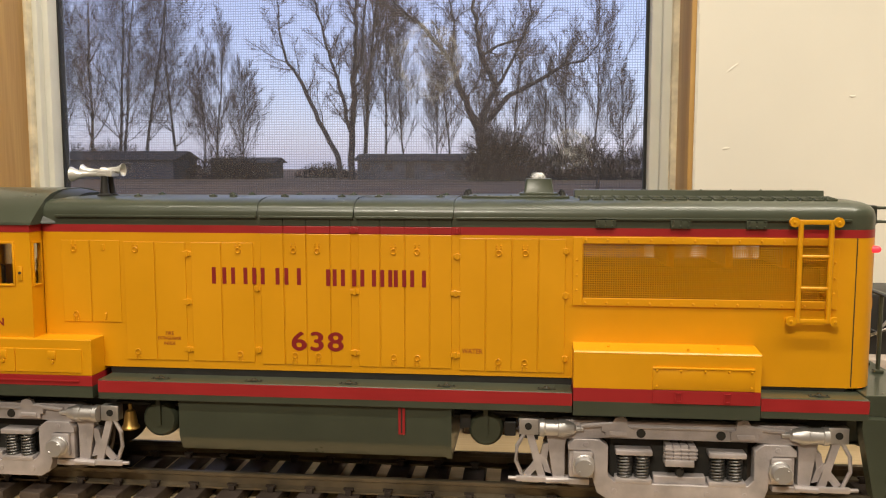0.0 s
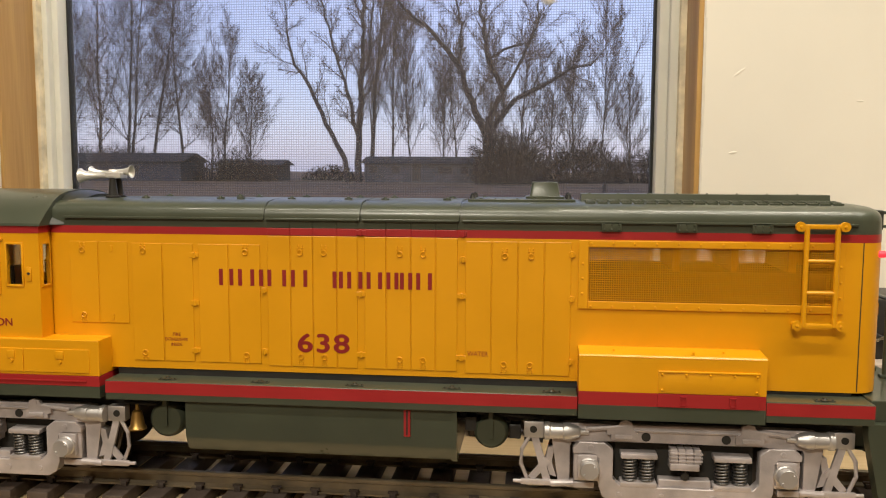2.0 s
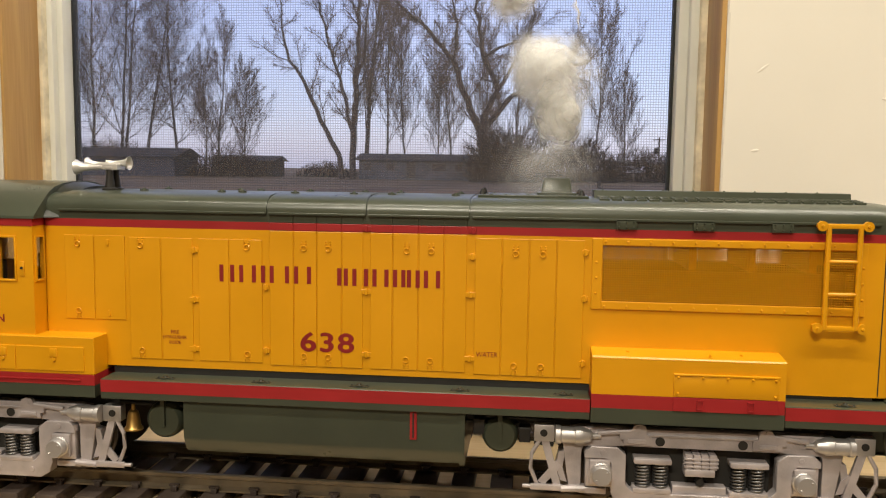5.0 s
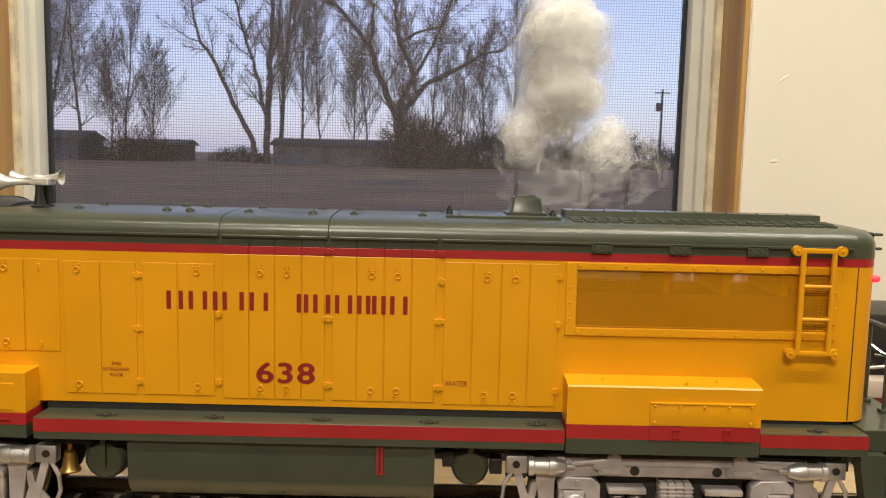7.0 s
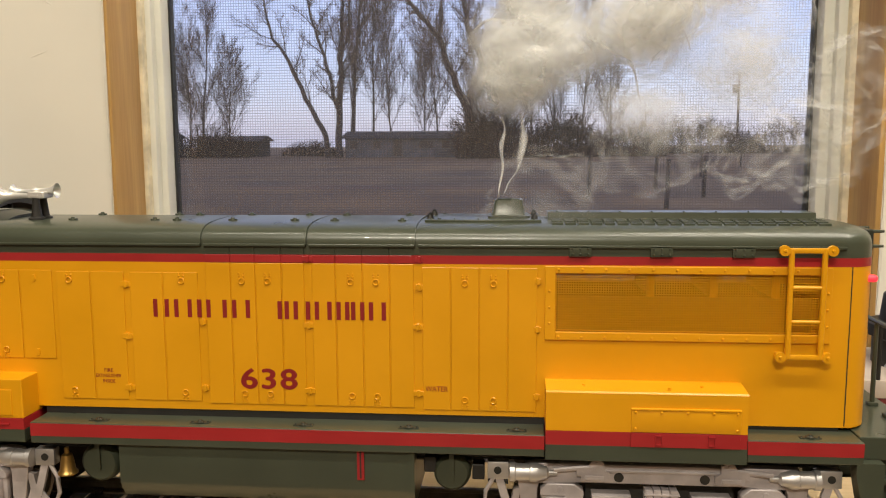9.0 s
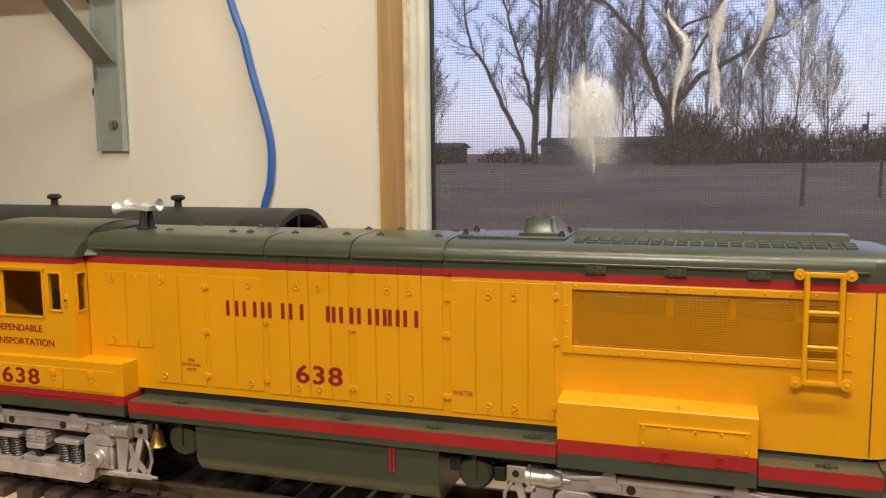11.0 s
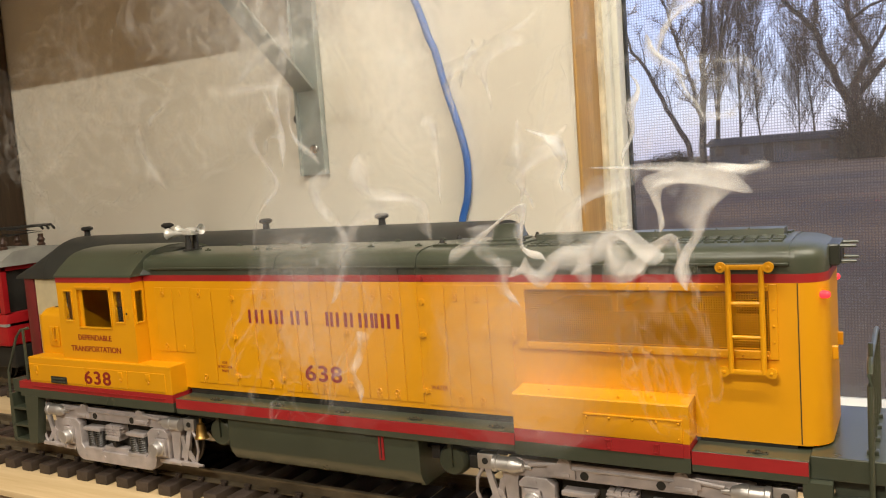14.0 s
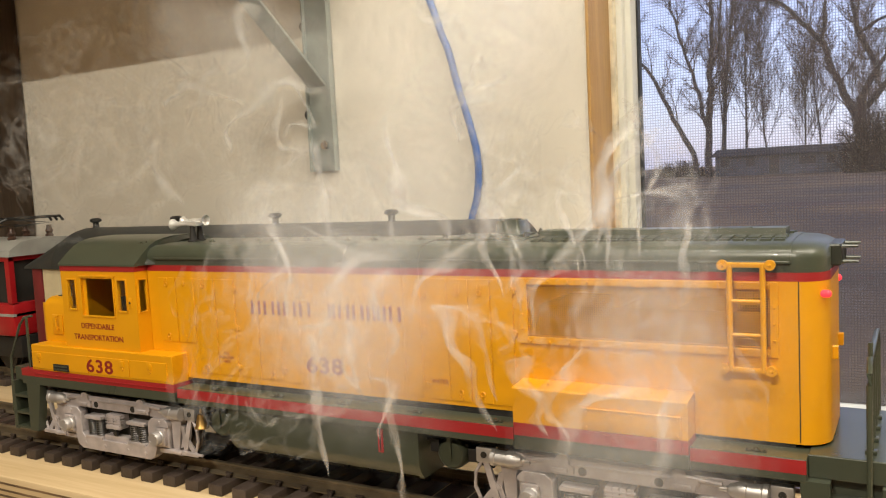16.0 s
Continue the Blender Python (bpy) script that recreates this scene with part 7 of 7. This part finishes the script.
# narrow streams out of the stack
for k, (t0, w, ln, sp, dr) in enumerate(((6.7, 0.016, 0.04, 0.05, 0.0), (7.2, 0.016, 0.045, 0.06, 0.0), (7.75, 0.016, 0.05, 0.06, 0.0),
                                         (9.55, 0.02, 0.055, 0.08, 0.004), (9.8, 0.03, 0.06, 0.07, 0.01), (10.1, 0.02, 0.06, 0.08, 0.01), (10.6, 0.03, 0.06, 0.08, 0.01), (11.2, 0.034, 0.06, 0.08, 0.01), (11.7, 0.05, 0.07, 0.10, 0.01), (11.95, 0.05, 0.07, 0.09, 0.012), (12.15, 0.045, 0.065, 0.07, 0.01), (12.35, 0.035, 0.055, 0.05, 0.02), (12.7, 0.035, 0.05, 0.04, 0.02), (13.0, 0.03, 0.04, 0.03, 0.0))):
    emit("wisp", k, t0, (w, w, ln), sp, dr, 0.7, STREAM, 53 * k)

# vapour that sinks back from above and hangs about the train at the end
DRIFT = []


def hang(meshes, seed, size, material, path, yaw, lean=0.0, leave=16.0):
    name = "smoke_veil" if material is HAZE else "smoke_streak"
    ob = vapour(name, meshes[seed % len(meshes)], material, size, "pale veil of smoke hanging over the train" if material is HAZE else "curling streak of white smoke drifting over the train")
    DRIFT.append((ob, path, yaw, lean, leave))


rng = random.Random(77)
# broad soft haze before the hood
for i in range(9):
    w = rng.uniform(0.038, 0.058)
    x = max(-0.53, min(-0.31, rng.gauss(-0.405, 0.055)))
    hang(CLOUDS, i, (w * 1.1, w * 0.7, w * rng.uniform(1.1, 1.5)), HAZE, (13.9 + 1.5 * i / 8, x, rng.uniform(0.26, 0.33), rng.uniform(0.10, 0.24), rng.uniform(-0.008, 0.01), rng.uniform(-0.01, 0.01)), rng.uniform(-40, 40))
# haze behind, before the wall
for i in range(12):
    w = rng.uniform(0.06, 0.095)
    hang(CLOUDS, i + 1, (w * 1.2, w * 0.4, w * 1.3), HAZE, (13.3 + 1.5 * i / 11, rng.uniform(-0.86, -0.48), rng.uniform(0.58, 0.63), rng.uniform(0.26, 0.36), rng.uniform(-0.01, 0.01), rng.uniform(-0.01, 0.01)), rng.uniform(-40, 40))
# curling streaks before the hood, above the roof and before the wall
for i in range(30):
    h = rng.uniform(0.035, 0.075)
    w = rng.uniform(0.014, 0.028)
    x = max(-0.52, min(-0.33, rng.gauss(-0.42, 0.05)))
    hang(STREAKS, i, (w, w * 0.6, h), FAINT, (13.7 + 1.6 * i / 25, x, rng.uniform(0.33, 0.37), rng.uniform(0.08, 0.22), rng.uniform(-0.008, 0.01), rng.uniform(-0.012, 0.004)), rng.uniform(-70, 70), rng.uniform(-35, 35))
for i in range(12):
    h = rng.uniform(0.04, 0.08)
    hang(STREAKS, i + 2, (h * 0.6, h * 0.3, h), FAINT, (13.2 + 1.6 * i / 11, rng.uniform(-0.95, -0.42), rng.uniform(0.59, 0.62), rng.uniform(0.25, 0.36), rng.uniform(-0.01, 0.01), rng.uniform(-0.01, 0.006)), rng.uniform(-60, 60), rng.uniform(-50, 50))
# fine curling threads in the haze, before the hood and before the wall
for i in range(9):
    r = rng.uniform(0.035, 0.05)
    hang(SHEETS, i, (r, r * 0.6, r * 1.3), CURL, (13.7 + 1.4 * i / 8, rng.uniform(-0.54, -0.32), rng.uniform(0.30, 0.36), rng.uniform(0.10, 0.22), rng.uniform(-0.01, 0.01), rng.uniform(-0.012, 0.004)), rng.uniform(-60, 60), rng.uniform(-30, 30))
for i in range(9):
    r = rng.uniform(0.06, 0.09)
    hang(SHEETS, i + 1, (r * 1.2, r * 0.4, r), CURL, (13.2 + 1.5 * i / 8, rng.uniform(-1.05, -0.40), rng.uniform(0.58, 0.63), rng.uniform(0.25, 0.38), rng.uniform(-0.01, 0.01), rng.uniform(-0.01, 0.006)), rng.uniform(-60, 60), rng.uniform(-30, 30))
# the last bright curls that roll along the roof, then lift away
for i, (x, z, w, h, lean) in enumerate(((-0.385, 0.168, 0.03, 0.075, 82), (-0.355, 0.176, 0.03, 0.05, 60), (-0.325, 0.185, 0.035, 0.06, -12), (-0.318, 0.196, 0.035, 0.045, 30), (-0.40, 0.172, 0.025, 0.04, -50), (-0.335, 0.165, 0.03, 0.05, -70))):
    hang(STREAKS, i + 1, (w, w * 0.5, h), BRIGHT, (13.75 + 0.03 * i, x, 0.372, z, 0.01, 0.0), 20 * i - 40, lean, 14.35)


# ---- what moves ----
def motions():
    walk(loco, [(t, pose(-s, CENTRE_Y, 0)) for t, s in GONE])
    for wheel, x in WHEELS:
        walk(wheel, [(t, pose(x, 0, 0.0368, 0, -math.degrees(gone(t) / 0.0202), 0)) for t in [round(0.25 * k, 2) for k in range(65)]])
    for ob, t0, speed, drift, decay, yaw, seed, tall in SMOKE:
        walk(ob, smoke_rows(t0, speed, drift, decay, yaw, seed, tall, 0.42 * tall if "wisp" in ob.name else 0.3 * tall))
    for plume, leave, keys, k in PLUMES:
        walk(plume, plume_rows(leave, keys, k))
    for ob, (arrive, x, y, z, vx, vz), yaw, lean, leave in DRIFT:
        rows = [(0.0, pose(x, y, z + 0.62, 0, lean, yaw)), (max(0.5, arrive - 2.2), pose(x, y, z + 0.60, 0, lean, yaw))]
        for d, up in ((-1.0, 0.34), (-0.4, 0.12), (0.0, 0.03), (0.5, 0.0)):
            rows.append((round(arrive + d, 2), pose(x + vx * d, y, z + up, 4 * d, lean + 3 * d, yaw + 12 * d)))
        if leave < 16.0:
            rows.append((14.6, pose(x, y, z + 0.03, 3, lean + 6, yaw + 10)))
            rows.append((15.0, pose(x, y, z + 0.2, 3, lean + 9, yaw + 14)))
        end = 16.0 - arrive
        rows.append((16.0, pose(x + vx * end, y, z + vz * end + (0.6 if leave < 16.0 else 0), 4 * end, lean + 3 * end, yaw + 12 * end)))
        walk(ob, rows)


motions()
